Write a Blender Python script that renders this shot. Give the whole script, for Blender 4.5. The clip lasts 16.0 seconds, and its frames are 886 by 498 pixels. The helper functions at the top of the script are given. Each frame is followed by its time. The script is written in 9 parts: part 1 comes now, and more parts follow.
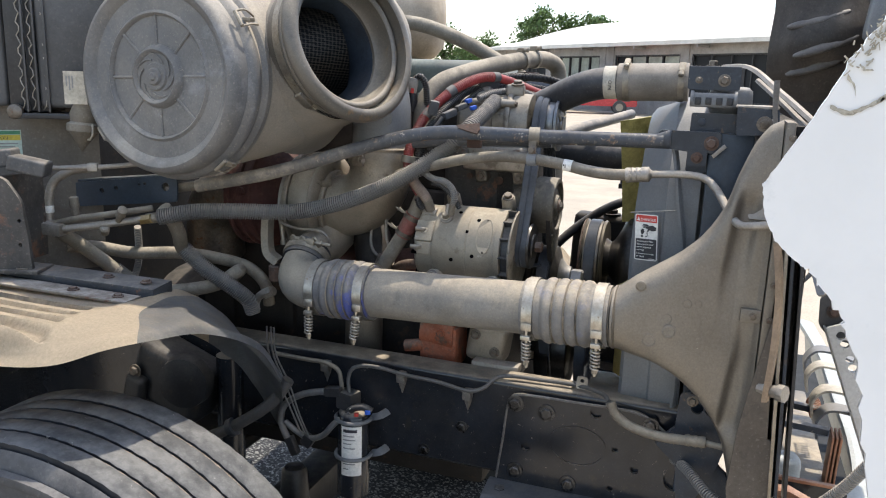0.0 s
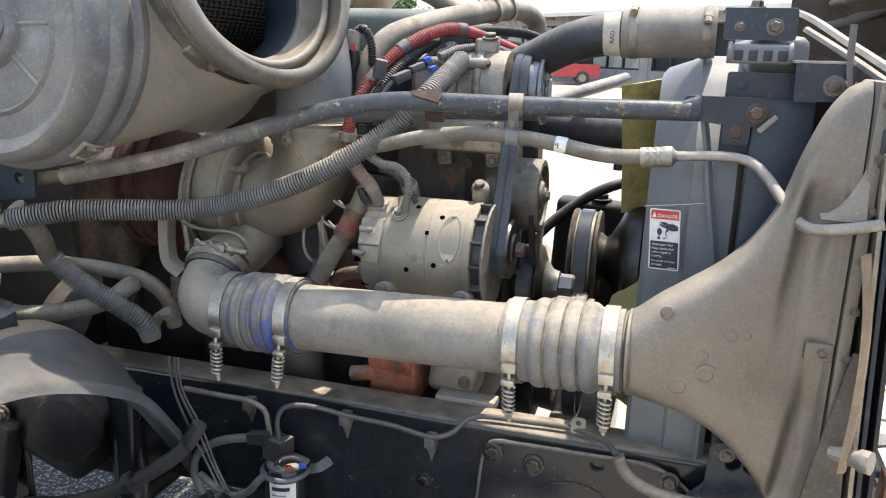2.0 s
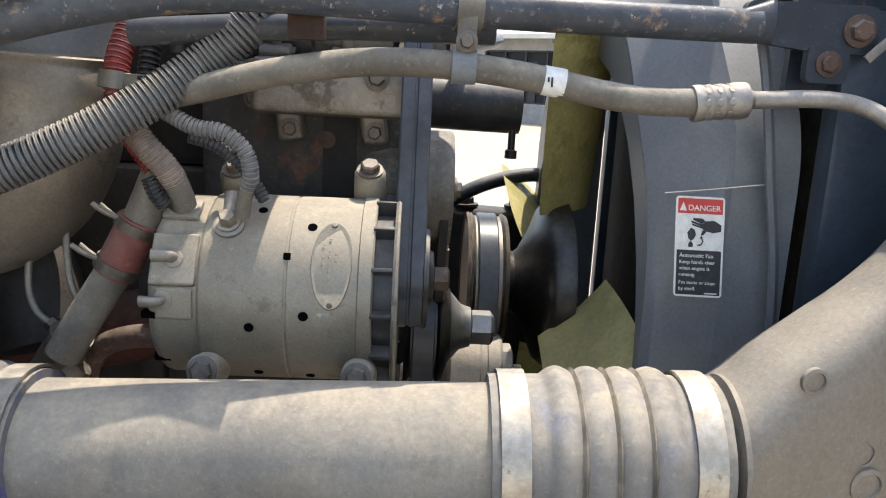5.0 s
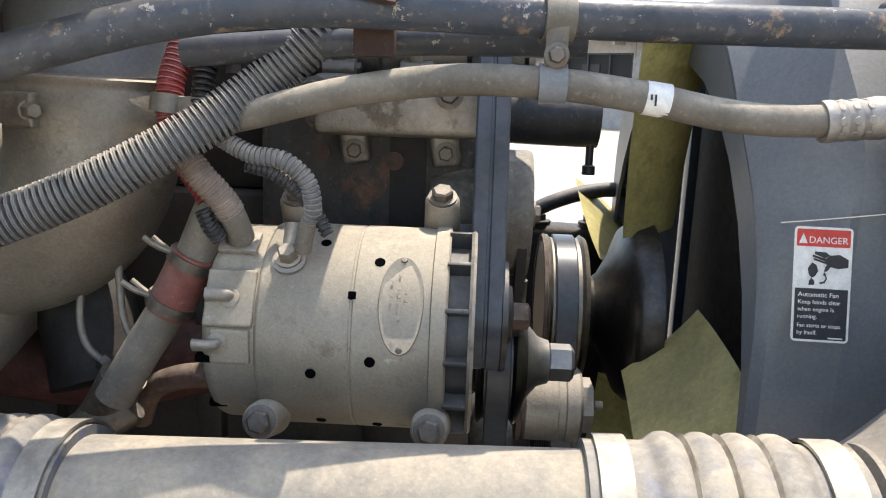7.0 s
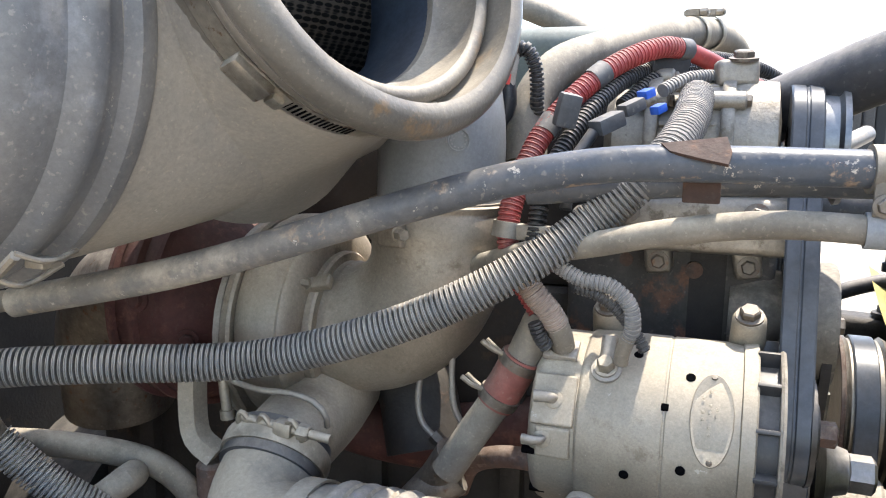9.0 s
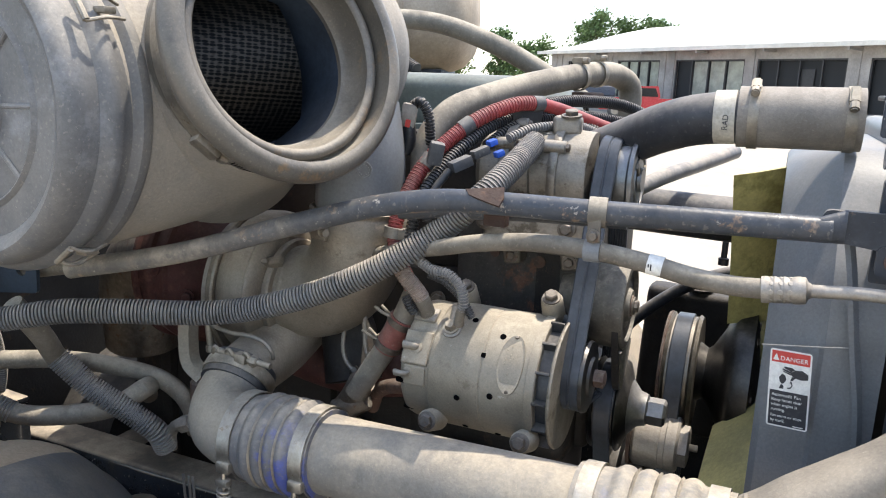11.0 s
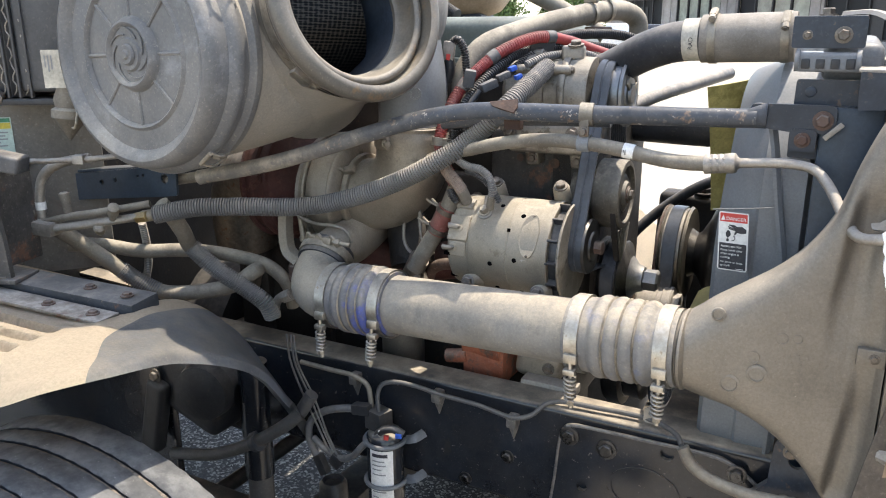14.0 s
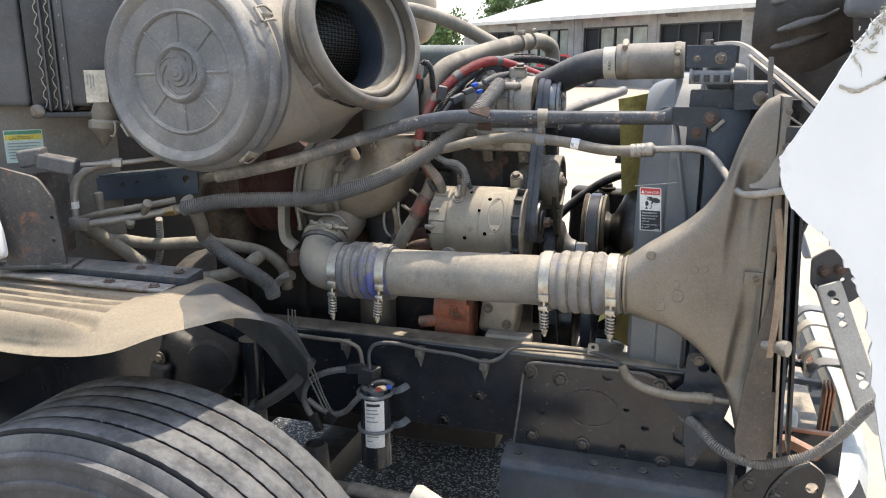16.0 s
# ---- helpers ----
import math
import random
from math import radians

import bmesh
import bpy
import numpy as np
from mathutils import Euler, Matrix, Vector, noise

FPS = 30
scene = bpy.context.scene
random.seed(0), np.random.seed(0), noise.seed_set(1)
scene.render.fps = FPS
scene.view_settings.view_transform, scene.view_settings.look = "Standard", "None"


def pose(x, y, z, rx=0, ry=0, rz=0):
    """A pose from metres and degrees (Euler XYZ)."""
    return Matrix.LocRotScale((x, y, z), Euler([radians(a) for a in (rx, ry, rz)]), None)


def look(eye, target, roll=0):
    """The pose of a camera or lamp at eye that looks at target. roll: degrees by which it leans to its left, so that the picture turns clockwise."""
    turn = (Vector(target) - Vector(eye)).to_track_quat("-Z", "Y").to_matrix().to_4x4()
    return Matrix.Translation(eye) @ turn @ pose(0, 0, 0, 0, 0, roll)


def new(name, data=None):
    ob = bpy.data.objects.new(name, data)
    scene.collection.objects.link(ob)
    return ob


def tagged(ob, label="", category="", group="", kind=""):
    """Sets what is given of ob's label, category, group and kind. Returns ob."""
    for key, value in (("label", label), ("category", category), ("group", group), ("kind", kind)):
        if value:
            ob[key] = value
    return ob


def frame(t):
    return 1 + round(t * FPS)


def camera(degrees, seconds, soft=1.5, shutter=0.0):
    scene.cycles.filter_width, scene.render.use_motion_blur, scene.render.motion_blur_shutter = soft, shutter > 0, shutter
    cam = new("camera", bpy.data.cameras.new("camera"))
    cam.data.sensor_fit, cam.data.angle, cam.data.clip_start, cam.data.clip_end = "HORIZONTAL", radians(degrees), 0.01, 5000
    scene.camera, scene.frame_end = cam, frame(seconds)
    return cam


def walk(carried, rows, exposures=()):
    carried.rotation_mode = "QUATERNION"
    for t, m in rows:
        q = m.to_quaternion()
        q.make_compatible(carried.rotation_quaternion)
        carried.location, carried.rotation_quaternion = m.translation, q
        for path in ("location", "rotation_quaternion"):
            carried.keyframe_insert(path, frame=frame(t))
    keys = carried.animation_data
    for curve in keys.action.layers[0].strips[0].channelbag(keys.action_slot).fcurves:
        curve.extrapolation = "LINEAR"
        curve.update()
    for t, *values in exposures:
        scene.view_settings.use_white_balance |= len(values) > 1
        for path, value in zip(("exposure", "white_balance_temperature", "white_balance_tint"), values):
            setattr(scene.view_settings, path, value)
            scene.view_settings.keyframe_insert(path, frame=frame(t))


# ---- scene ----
cam = camera(59.8, 16.0, soft=1.1)
METRES, EYE, TILT, LEAN, TURN = 2.7, 1.7, -12.5, -1.8, 20.0
ROWS = [
    (0.0, 0.0, 0.0, 0.0, 0.0, 0.0, -0.0),
    (0.5, -0.0144, 0.0387, 0.0093, -1.22, -0.4, 0.45),
    (1.0, -0.021, 0.0822, 0.0126, -3.07, -0.67, 0.23),
    (1.5, -0.0093, 0.1208, 0.0168, -2.97, -1.48, 0.17),
    (2.0, 0.0077, 0.1561, 0.0216, -2.67, -2.04, 0.81),
    (2.5, -0.006, 0.2003, 0.0178, -5.92, -2.17, 0.45),
    (3.0, -0.0201, 0.2555, 0.0238, -13.0, -2.84, 1.49),
    (5.5, -0.0164, 0.4021, 0.0268, -20.43, -1.67, 3.28),
    (6.0, -0.015, 0.4088, 0.0296, -20.76, -0.79, 3.77),
    (6.5, -0.0147, 0.4114, 0.0314, -20.76, -0.56, 4.08),
    (7.0, -0.0219, 0.411, 0.0288, -17.05, -0.37, 3.41),
    (7.5, -0.0317, 0.4122, 0.028, -10.65, -0.32, 2.6),
    (8.0, -0.0376, 0.4045, 0.0321, -5.52, -0.07, 1.81),
    (8.5, -0.0457, 0.4009, 0.0316, -1.87, 0.55, 1.0),
    (9.0, -0.0523, 0.3812, 0.0538, 0.56, 3.46, 0.85),
    (11.5, 0.0461, 0.2217, 0.0618, 6.2, -0.85, -2.38),
    (12.0, 0.0544, 0.1999, 0.056, 9.27, -1.79, -2.64),
    (12.5, 0.058, 0.183, 0.0479, 10.31, -3.17, -2.07),
    (13.0, 0.055, 0.1508, 0.0404, 10.46, -4.29, -1.62),
    (13.5, 0.0579, 0.1255, 0.0364, 10.16, -4.22, -0.98),
    (14.0, 0.0513, 0.1144, 0.0348, 8.19, -3.54, 0.35),
    (14.5, 0.0285, 0.1194, 0.0345, 3.81, -3.06, 2.88),
    (15.0, -0.0054, 0.0924, 0.0284, 0.03, -2.52, 2.76),
    (15.5, -0.0239, 0.0285, 0.0158, -1.36, -1.86, 1.89),
    (16.0, -0.0342, -0.0307, 0.0012, -1.85, -1.62, 2.36),
]
EDGES = [(3.2, look((-0.301, 0.677, 1.601), (-0.424, 2.608, 1.097), 3.2)), (5.3, look((-0.414, 0.972, 1.521), (-0.332, 2.928, 1.113), 3.0)),
         (9.2, look((-0.493, 0.903, 1.652), (-1.183, 2.756, 1.349), 0.7)), (11.3, look((-0.121, 0.641, 1.739), (-0.932, 2.411, 1.284), 2.9))]
walk(cam, sorted([(t, pose(0, 0, EYE, TILT, LEAN, TURN) @ pose(METRES * x, METRES * y, METRES * z, 90 + pitch, roll, yaw)) for t, x, y, z, yaw, pitch, roll in ROWS] + EDGES, key=lambda r: r[0]),
     exposures=[(t, e, k, 10) for t, e, k in ((0.0, 1.14, 6800), (1.5, 1.48, 6850), (3.0, 1.62, 6800), (5.5, 1.36, 6800), (6.5, 1.48, 6790), (7.0, 1.52, 6780), (8.5, 1.98, 6700), (9.0, 2.10, 6700), (11.5, 1.38, 6700), (13.5, 1.58, 6800), (15.0, 1.62, 6950), (16.0, 1.38, 6900))])

# ---- sky, sun, exposure ----
SUN_EL, SUN_AZ = 70.0, 30.0          # degrees above the ground; degrees from +Y towards +X
world = bpy.data.worlds.new("sky")
scene.world = world
world.use_nodes = True
wn, wl = world.node_tree.nodes, world.node_tree.links
wn.clear()
w_out = wn.new("ShaderNodeOutputWorld")
w_bg = wn.new("ShaderNodeBackground")
w_sky = wn.new("ShaderNodeTexSky")
w_sky.sky_type, w_sky.sun_disc = "NISHITA", False
w_sky.sun_elevation, w_sky.sun_rotation = radians(SUN_EL), radians(SUN_AZ)
w_sky.air_density, w_sky.dust_density = 1.0, 0.9
w_co = wn.new("ShaderNodeTexCoord")
w_map = wn.new("ShaderNodeMapping")
w_map.inputs["Scale"].default_value = (3.0, 3.0, 9.0)
w_no = wn.new("ShaderNodeTexNoise")
w_no.inputs["Scale"].default_value, w_no.inputs["Detail"].default_value = 2.2, 9.0
w_rp = wn.new("ShaderNodeValToRGB")
w_rp.color_ramp.elements[0].position, w_rp.color_ramp.elements[1].position = 0.50, 0.74
w_mix = wn.new("ShaderNodeMixRGB")
w_mix.inputs["Color2"].default_value = (6.6, 6.9, 7.5, 1)
wl.new(w_co.outputs["Generated"], w_map.inputs["Vector"])
wl.new(w_map.outputs["Vector"], w_no.inputs["Vector"])
wl.new(w_no.outputs["Fac"], w_rp.inputs["Fac"])
wl.new(w_rp.outputs["Color"], w_mix.inputs["Fac"])
wl.new(w_sky.outputs["Color"], w_mix.inputs["Color1"])
wl.new(w_mix.outputs["Color"], w_bg.inputs["Color"])
wl.new(w_bg.outputs["Background"], w_out.inputs["Surface"])
w_bg.inputs["Strength"].default_value = 0.15

sun = new("sun", bpy.data.lights.new("sun", "SUN"))
sun.data.energy, sun.data.angle, sun.data.color = 2.4, radians(0.5), (1.0, 0.935, 0.84)
sun_way = Vector((math.sin(radians(SUN_AZ)) * math.cos(radians(SUN_EL)), math.cos(radians(SUN_AZ)) * math.cos(radians(SUN_EL)), math.sin(radians(SUN_EL))))
sun.matrix_world = look(sun_way * 20, (0, 0, 0))
scene.view_settings.exposure = 1.2


# ---- materials ----
def mat(name, base, rough=0.6, metal=0.0, dust=0.0, dust_col=(0.405, 0.36, 0.305), var=0.25, scale=18.0, bump=0.15, fine=160.0,
        stain=None, stain_amt=0.0, stain_scale=9.0, coat=0.0, spec=0.35, side=0.20, lo=-0.25, grain=0.12, chip=None, chip_amt=0.0, drift=None):
    """Painted, cast or moulded surface: two scales of tone, an optional second tone in patches, and settled dust on what faces up."""
    m = bpy.data.materials.new(name)
    m.use_nodes = True
    n, l = m.node_tree.nodes, m.node_tree.links
    bs = n["Principled BSDF"]
    bs.inputs["Specular IOR Level"].default_value = spec
    geo = n.new("ShaderNodeNewGeometry")
    n1 = n.new("ShaderNodeTexNoise")
    n1.inputs["Scale"].default_value, n1.inputs["Detail"].default_value, n1.inputs["Roughness"].default_value = scale, 6.0, 0.62
    n2 = n.new("ShaderNodeTexNoise")
    n2.inputs["Scale"].default_value, n2.inputs["Detail"].default_value = fine, 3.0
    l.new(geo.outputs["Position"], n1.inputs["Vector"])
    l.new(geo.outputs["Position"], n2.inputs["Vector"])

    def ramp(src, a, b):
        r = n.new("ShaderNodeMapRange")
        r.interpolation_type = "SMOOTHSTEP"
        r.inputs["From Min"].default_value, r.inputs["From Max"].default_value = a, b
        l.new(src, r.inputs["Value"])
        return r.outputs["Result"]

    def mixed(fac, c1, c2):
        x = n.new("ShaderNodeMix")
        x.data_type = "RGBA"
        if isinstance(fac, float):
            x.inputs["Factor"].default_value = fac
        else:
            l.new(fac, x.inputs["Factor"])
        for k, c in (("A", c1), ("B", c2)):
            s = [i for i in x.inputs if i.name == k and i.type == "RGBA"][0]
            if isinstance(c, tuple):
                s.default_value = (*c, 1)
            else:
                l.new(c, s)
        return [o for o in x.outputs if o.type == "RGBA"][0]

    def times(a, b, op="MULTIPLY"):
        x = n.new("ShaderNodeMath")
        x.operation, x.use_clamp = op, op != "SUBTRACT"
        for i, v in enumerate((a, b)):
            if isinstance(v, float):
                x.inputs[i].default_value = v
            else:
                l.new(v, x.inputs[i])
        return x.outputs[0]

    dim = tuple(c * (1 - var) for c in base)
    hi = tuple(min(1.0, c * (1 + var)) for c in base)
    col = mixed(ramp(n1.outputs["Fac"], 0.3, 0.7), dim, hi)
    if stain:
        n3 = n.new("ShaderNodeTexNoise")
        n3.inputs["Scale"].default_value, n3.inputs["Detail"].default_value, n3.inputs["Roughness"].default_value = stain_scale, 8.0, 0.7
        l.new(geo.outputs["Position"], n3.inputs["Vector"])
        col = mixed(ramp(n3.outputs["Fac"], 0.62 - 0.3 * stain_amt, 0.70 - 0.22 * stain_amt), col, stain)
    if dust > 0:
        sep = n.new("ShaderNodeSeparateXYZ")
        l.new(geo.outputs["Normal"], sep.inputs[0])
        up = ramp(sep.outputs["Z"], lo, 0.95)
        n4 = n.new("ShaderNodeTexNoise")
        n4.inputs["Scale"].default_value, n4.inputs["Detail"].default_value, n4.inputs["Roughness"].default_value = scale * 0.7, 9.0, 0.72
        l.new(geo.outputs["Position"], n4.inputs["Vector"])
        patch = ramp(n4.outputs["Fac"], 0.38, 0.60)
        amt = times(times(times(up, 0.82), side, "ADD"), times(times(patch, 0.60), 0.42, "ADD"))
        run = n.new("ShaderNodeTexNoise")                  # rain runs and wiped streaks
        run.inputs["Scale"].default_value, run.inputs["Detail"].default_value = scale * 3.0, 5.0
        squash = n.new("ShaderNodeMapping")
        squash.inputs["Scale"].default_value = (1.0, 1.0, 0.16)
        l.new(geo.outputs["Position"], squash.inputs["Vector"])
        l.new(squash.outputs["Vector"], run.inputs["Vector"])
        amt = times(amt, times(times(ramp(run.outputs["Fac"], 0.34, 0.62), 0.30), 0.74, "ADD"))
        if drift:                                          # dust lies thicker towards one end
            place = n.new("ShaderNodeSeparateXYZ")
            l.new(geo.outputs["Position"], place.inputs[0])
            amt = times(amt, times(times(ramp(place.outputs["X"], drift[0], drift[1]), drift[2]), drift[3], "ADD"))
        speck = ramp(n2.outputs["Fac"], 0.60, 0.70)
        amt = times(times(amt, dust * 1.40), times(speck, 0.20 * min(1.0, dust * 2) * min(1.0, side * 5)), "ADD")
        col = mixed(amt, col, dust_col)
        rr = n.new("ShaderNodeMix")
        rr.data_type = "FLOAT"
        l.new(amt, rr.inputs[0])
        rr.inputs[2].default_value, rr.inputs[3].default_value = rough, 0.92
        l.new(rr.outputs[0], bs.inputs["Roughness"])
        if metal:
            l.new(times(1.0, amt, "SUBTRACT"), bs.inputs["Metallic"])
    else:
        r2 = n.new("ShaderNodeMapRange")
        l.new(n1.outputs["Fac"], r2.inputs["Value"])
        r2.inputs["From Min"].default_value, r2.inputs["From Max"].default_value = 0.3, 0.7
        r2.inputs["To Min"].default_value, r2.inputs["To Max"].default_value = max(0.03, rough * 0.8), min(1.0, rough * 1.2)
        l.new(r2.outputs["Result"], bs.inputs["Roughness"])
        bs.inputs["Metallic"].default_value = metal
    if chip:
        n5 = n.new("ShaderNodeTexNoise")
        n5.inputs["Scale"].default_value, n5.inputs["Detail"].default_value, n5.inputs["Roughness"].default_value = 75.0, 7.0, 0.75
        l.new(geo.outputs["Position"], n5.inputs["Vector"])
        col = mixed(ramp(n5.outputs["Fac"], 0.665 - 0.1 * chip_amt, 0.685 - 0.1 * chip_amt), col, chip)
    if grain:
        n6 = n.new("ShaderNodeTexNoise")
        n6.inputs["Scale"].default_value, n6.inputs["Detail"].default_value, n6.inputs["Roughness"].default_value = fine * 0.9, 6.0, 0.8
        l.new(geo.outputs["Position"], n6.inputs["Vector"])
        g = n.new("ShaderNodeMapRange")
        g.inputs["From Min"].default_value, g.inputs["From Max"].default_value = 0.36, 0.64
        g.inputs["To Min"].default_value, g.inputs["To Max"].default_value = 1.0 - grain, 1.0 + grain
        l.new(n6.outputs["Fac"], g.inputs["Value"])
        hs = n.new("ShaderNodeHueSaturation")
        l.new(g.outputs["Result"], hs.inputs["Value"])
        l.new(col, hs.inputs["Color"])
        col = hs.outputs["Color"]
    l.new(col, bs.inputs["Base Color"])
    if bump:
        b = n.new("ShaderNodeBump")
        b.inputs["Strength"].default_value, b.inputs["Distance"].default_value = bump, 0.002
        l.new(n2.outputs["Fac"], b.inputs["Height"])
        l.new(b.outputs["Normal"], bs.inputs["Normal"])
    if coat:
        bs.inputs["Coat Weight"].default_value, bs.inputs["Coat Roughness"].default_value = coat, 0.15
    return m


def stone_chips(m):
    """Pale stone chips of uneven tone set in dark bitumen."""
    n, l = m.node_tree.nodes, m.node_tree.links
    bs = n["Principled BSDF"]
    old = bs.inputs["Base Color"].links[0].from_socket
    geo, vo, sep, tone, mx = n.new("ShaderNodeNewGeometry"), n.new("ShaderNodeTexVoronoi"), n.new("ShaderNodeSeparateColor"), n.new("ShaderNodeMapRange"), n.new("ShaderNodeMix")
    vo.inputs["Scale"].default_value = 130.0
    l.new(geo.outputs["Position"], vo.inputs["Vector"])
    l.new(vo.outputs["Color"], sep.inputs[0])
    l.new(sep.outputs[0], tone.inputs["Value"])
    tone.inputs["From Min"].default_value, tone.inputs["From Max"].default_value = 0.62, 1.0
    mx.data_type = "RGBA"
    l.new(tone.outputs["Result"], mx.inputs["Factor"])
    l.new(old, [i for i in mx.inputs if i.name == "A" and i.type == "RGBA"][0])
    [i for i in mx.inputs if i.name == "B" and i.type == "RGBA"][0].default_value = (0.30, 0.30, 0.285, 1)
    l.new([o for o in mx.outputs if o.type == "RGBA"][0], bs.inputs["Base Color"])


M_ALU = mat("dusty_cast_aluminium", (0.34, 0.32, 0.29), 0.55, 0.35, 0.62, fine=240, bump=0.25)
M_ALT = mat("dusty_alternator_casting", (0.27, 0.245, 0.205), 0.55, 0.1, 0.85, side=0.30, lo=-0.1, fine=420, bump=0.10, scale=9, dust_col=(0.44, 0.385, 0.30), stain=(0.18, 0.155, 0.125), stain_amt=0.22, stain_scale=24, chip=(0.50, 0.46, 0.40), chip_amt=0.08)
M_TANK = mat("dusty_grey_tank", (0.185, 0.172, 0.152), 0.50, 0.05, 0.60, side=0.30, scale=4, fine=240, dust_col=(0.34, 0.295, 0.235), stain=(0.15, 0.145, 0.135), stain_amt=0.25, stain_scale=5, chip=(0.40, 0.37, 0.32), chip_amt=-0.02)
M_PIPE = mat("dust_caked_charge_pipe", (0.150, 0.145, 0.136), 0.5, 0, 0.92, side=0.20, dust_col=(0.37, 0.318, 0.245), scale=11, fine=240, stain=(0.10, 0.10, 0.10), stain_amt=0.25, stain_scale=16, chip=(0.30, 0.27, 0.23), chip_amt=0.15)
M_TURBO = mat("dusty_turbo_casting", (0.285, 0.255, 0.215), 0.55, 0.05, 0.80, scale=9, fine=300, bump=0.25, dust_col=(0.46, 0.40, 0.32), stain=(0.18, 0.155, 0.125), stain_amt=0.22, stain_scale=12)
M_FILTER = mat("dusty_filter_plastic", (0.155, 0.150, 0.143), 0.42, 0, 0.85, side=0.26, lo=-0.35, dust_col=(0.43, 0.375, 0.30), scale=5, fine=240, bump=0.06, var=0.12, chip=(0.42, 0.39, 0.34), chip_amt=-0.02)
M_LID = mat("scuffed_lid_plastic", (0.085, 0.092, 0.103), 0.34, 0, 0.72, scale=6, side=0.24, lo=-0.2, var=0.2, dust_col=(0.41, 0.37, 0.31), stain=(0.15, 0.162, 0.18), stain_amt=0.28, stain_scale=6.5, chip=(0.36, 0.33, 0.29), chip_amt=0.02, fine=220, bump=0.06)
M_SEAL = mat("weathered_seal_rubber", (0.062, 0.058, 0.052), 0.26, 0, 0.55, side=0.12, lo=-0.35, dust_col=(0.40, 0.345, 0.265), scale=9, fine=300, stain=(0.15, 0.095, 0.050), stain_amt=0.20, stain_scale=14, spec=0.5)
M_INSIDE = mat("dark_blue_grey_plastic", (0.022, 0.031, 0.045), 0.38, 0, 0.10, lo=0.2, side=0.04)
M_RAILBOLT = mat("dust_filmed_black_bolt", (0.055, 0.060, 0.068), 0.25, 0.3, 0.42, scale=70, side=0.10, lo=-0.1)
M_FRAME = mat("black_chassis_paint", (0.0085, 0.0125, 0.0195), 0.15, 0, 0.80, side=0.030, lo=0.40, dust_col=(0.42, 0.355, 0.27), chip=(0.17, 0.155, 0.14), chip_amt=0.22, scale=10, fine=300, bump=0.05, stain=(0.018, 0.019, 0.020), stain_amt=0.1, stain_scale=16, spec=0.48)
M_STEELBLK = mat("chipped_black_steel", (0.020, 0.029, 0.043), 0.34, 0, 0.40, side=0.05, lo=0.15, chip=(0.26, 0.24, 0.21), chip_amt=0.1, scale=20, stain=(0.10, 0.065, 0.045), stain_amt=0.08, stain_scale=40)
M_ROD = mat("worn_black_tube_paint", (0.026, 0.036, 0.052), 0.34, 0.0, 0.95, scale=13, side=0.66, lo=-0.3, drift=(-0.62, -0.98, 0.88, 0.12), dust_col=(0.37, 0.325, 0.265), chip=(0.34, 0.31, 0.27), chip_amt=0.38, stain=(0.20, 0.13, 0.085), stain_amt=0.10, stain_scale=35, fine=140, bump=0.25)
M_RUBBER = mat("black_rubber_hose", (0.016, 0.020, 0.028), 0.38, 0, 0.42, side=0.09, lo=0.0, scale=14)
M_HOSE = mat("dusty_rubber_hose", (0.105, 0.092, 0.076), 0.6, 0, 0.85, dust_col=(0.38, 0.335, 0.265), scale=15, fine=240)
M_SILICONE = mat("dusty_grey_silicone_hose", (0.19, 0.168, 0.14), 0.7, 0, 0.45, scale=16, fine=320)
M_BLUESIL = mat("dusty_blue_silicone_hose", (0.085, 0.090, 0.102), 0.45, 0, 0.62, lo=-0.05, side=0.14, scale=20, stain=(0.025, 0.050, 0.24), stain_amt=0.36, stain_scale=12, dust_col=(0.41, 0.36, 0.29))
M_SLEEVE = mat("dusty_grey_convoluted_silicone", (0.115, 0.117, 0.122), 0.45, 0, 0.74, lo=-0.1, side=0.22, scale=16, stain=(0.075, 0.105, 0.20), stain_amt=0.22, stain_scale=11, dust_col=(0.41, 0.355, 0.275))
M_LOOM = mat("black_split_loom", (0.022, 0.024, 0.028), 0.34, 0, 0.35, side=0.06, lo=0.1, scale=20, bump=0.05)
M_LOOMG = mat("dusty_grey_loom", (0.105, 0.112, 0.122), 0.30, 0, 0.80, side=0.16, lo=-0.1, scale=20, bump=0.05)
M_RED = mat("red_split_loom", (0.26, 0.026, 0.028), 0.45, 0, 0.28, scale=18, bump=0.05)
M_RUSTRED = mat("rusty_red_manifold", (0.060, 0.020, 0.018), 0.8, 0, 0.08, scale=22, stain=(0.105, 0.042, 0.032), stain_amt=0.22, stain_scale=25, bump=0.5)
M_ORANGE = mat("orange_engine_paint", (0.30, 0.075, 0.03), 0.6, 0, 0.35, scale=25, stain=(0.10, 0.05, 0.035), stain_amt=0.35, stain_scale=24, bump=0.4)
M_ENGINE = mat("grimy_engine_block", (0.018, 0.016, 0.0155), 0.65, 0, 0.16, side=0.05, scale=14, stain=(0.055, 0.032, 0.022), stain_amt=0.12, stain_scale=20, bump=0.5)
M_CASTLT = mat("light_cast_aluminium", (0.27, 0.25, 0.22), 0.5, 0.25, 0.55, dust_col=(0.35, 0.31, 0.25), stain=(0.13, 0.115, 0.095), stain_amt=0.25, stain_scale=28, fine=260, bump=0.3)
M_VALVE = mat("grey_green_valve_cover", (0.135, 0.165, 0.15), 0.45, 0, 0.25, scale=10, bump=0.08)
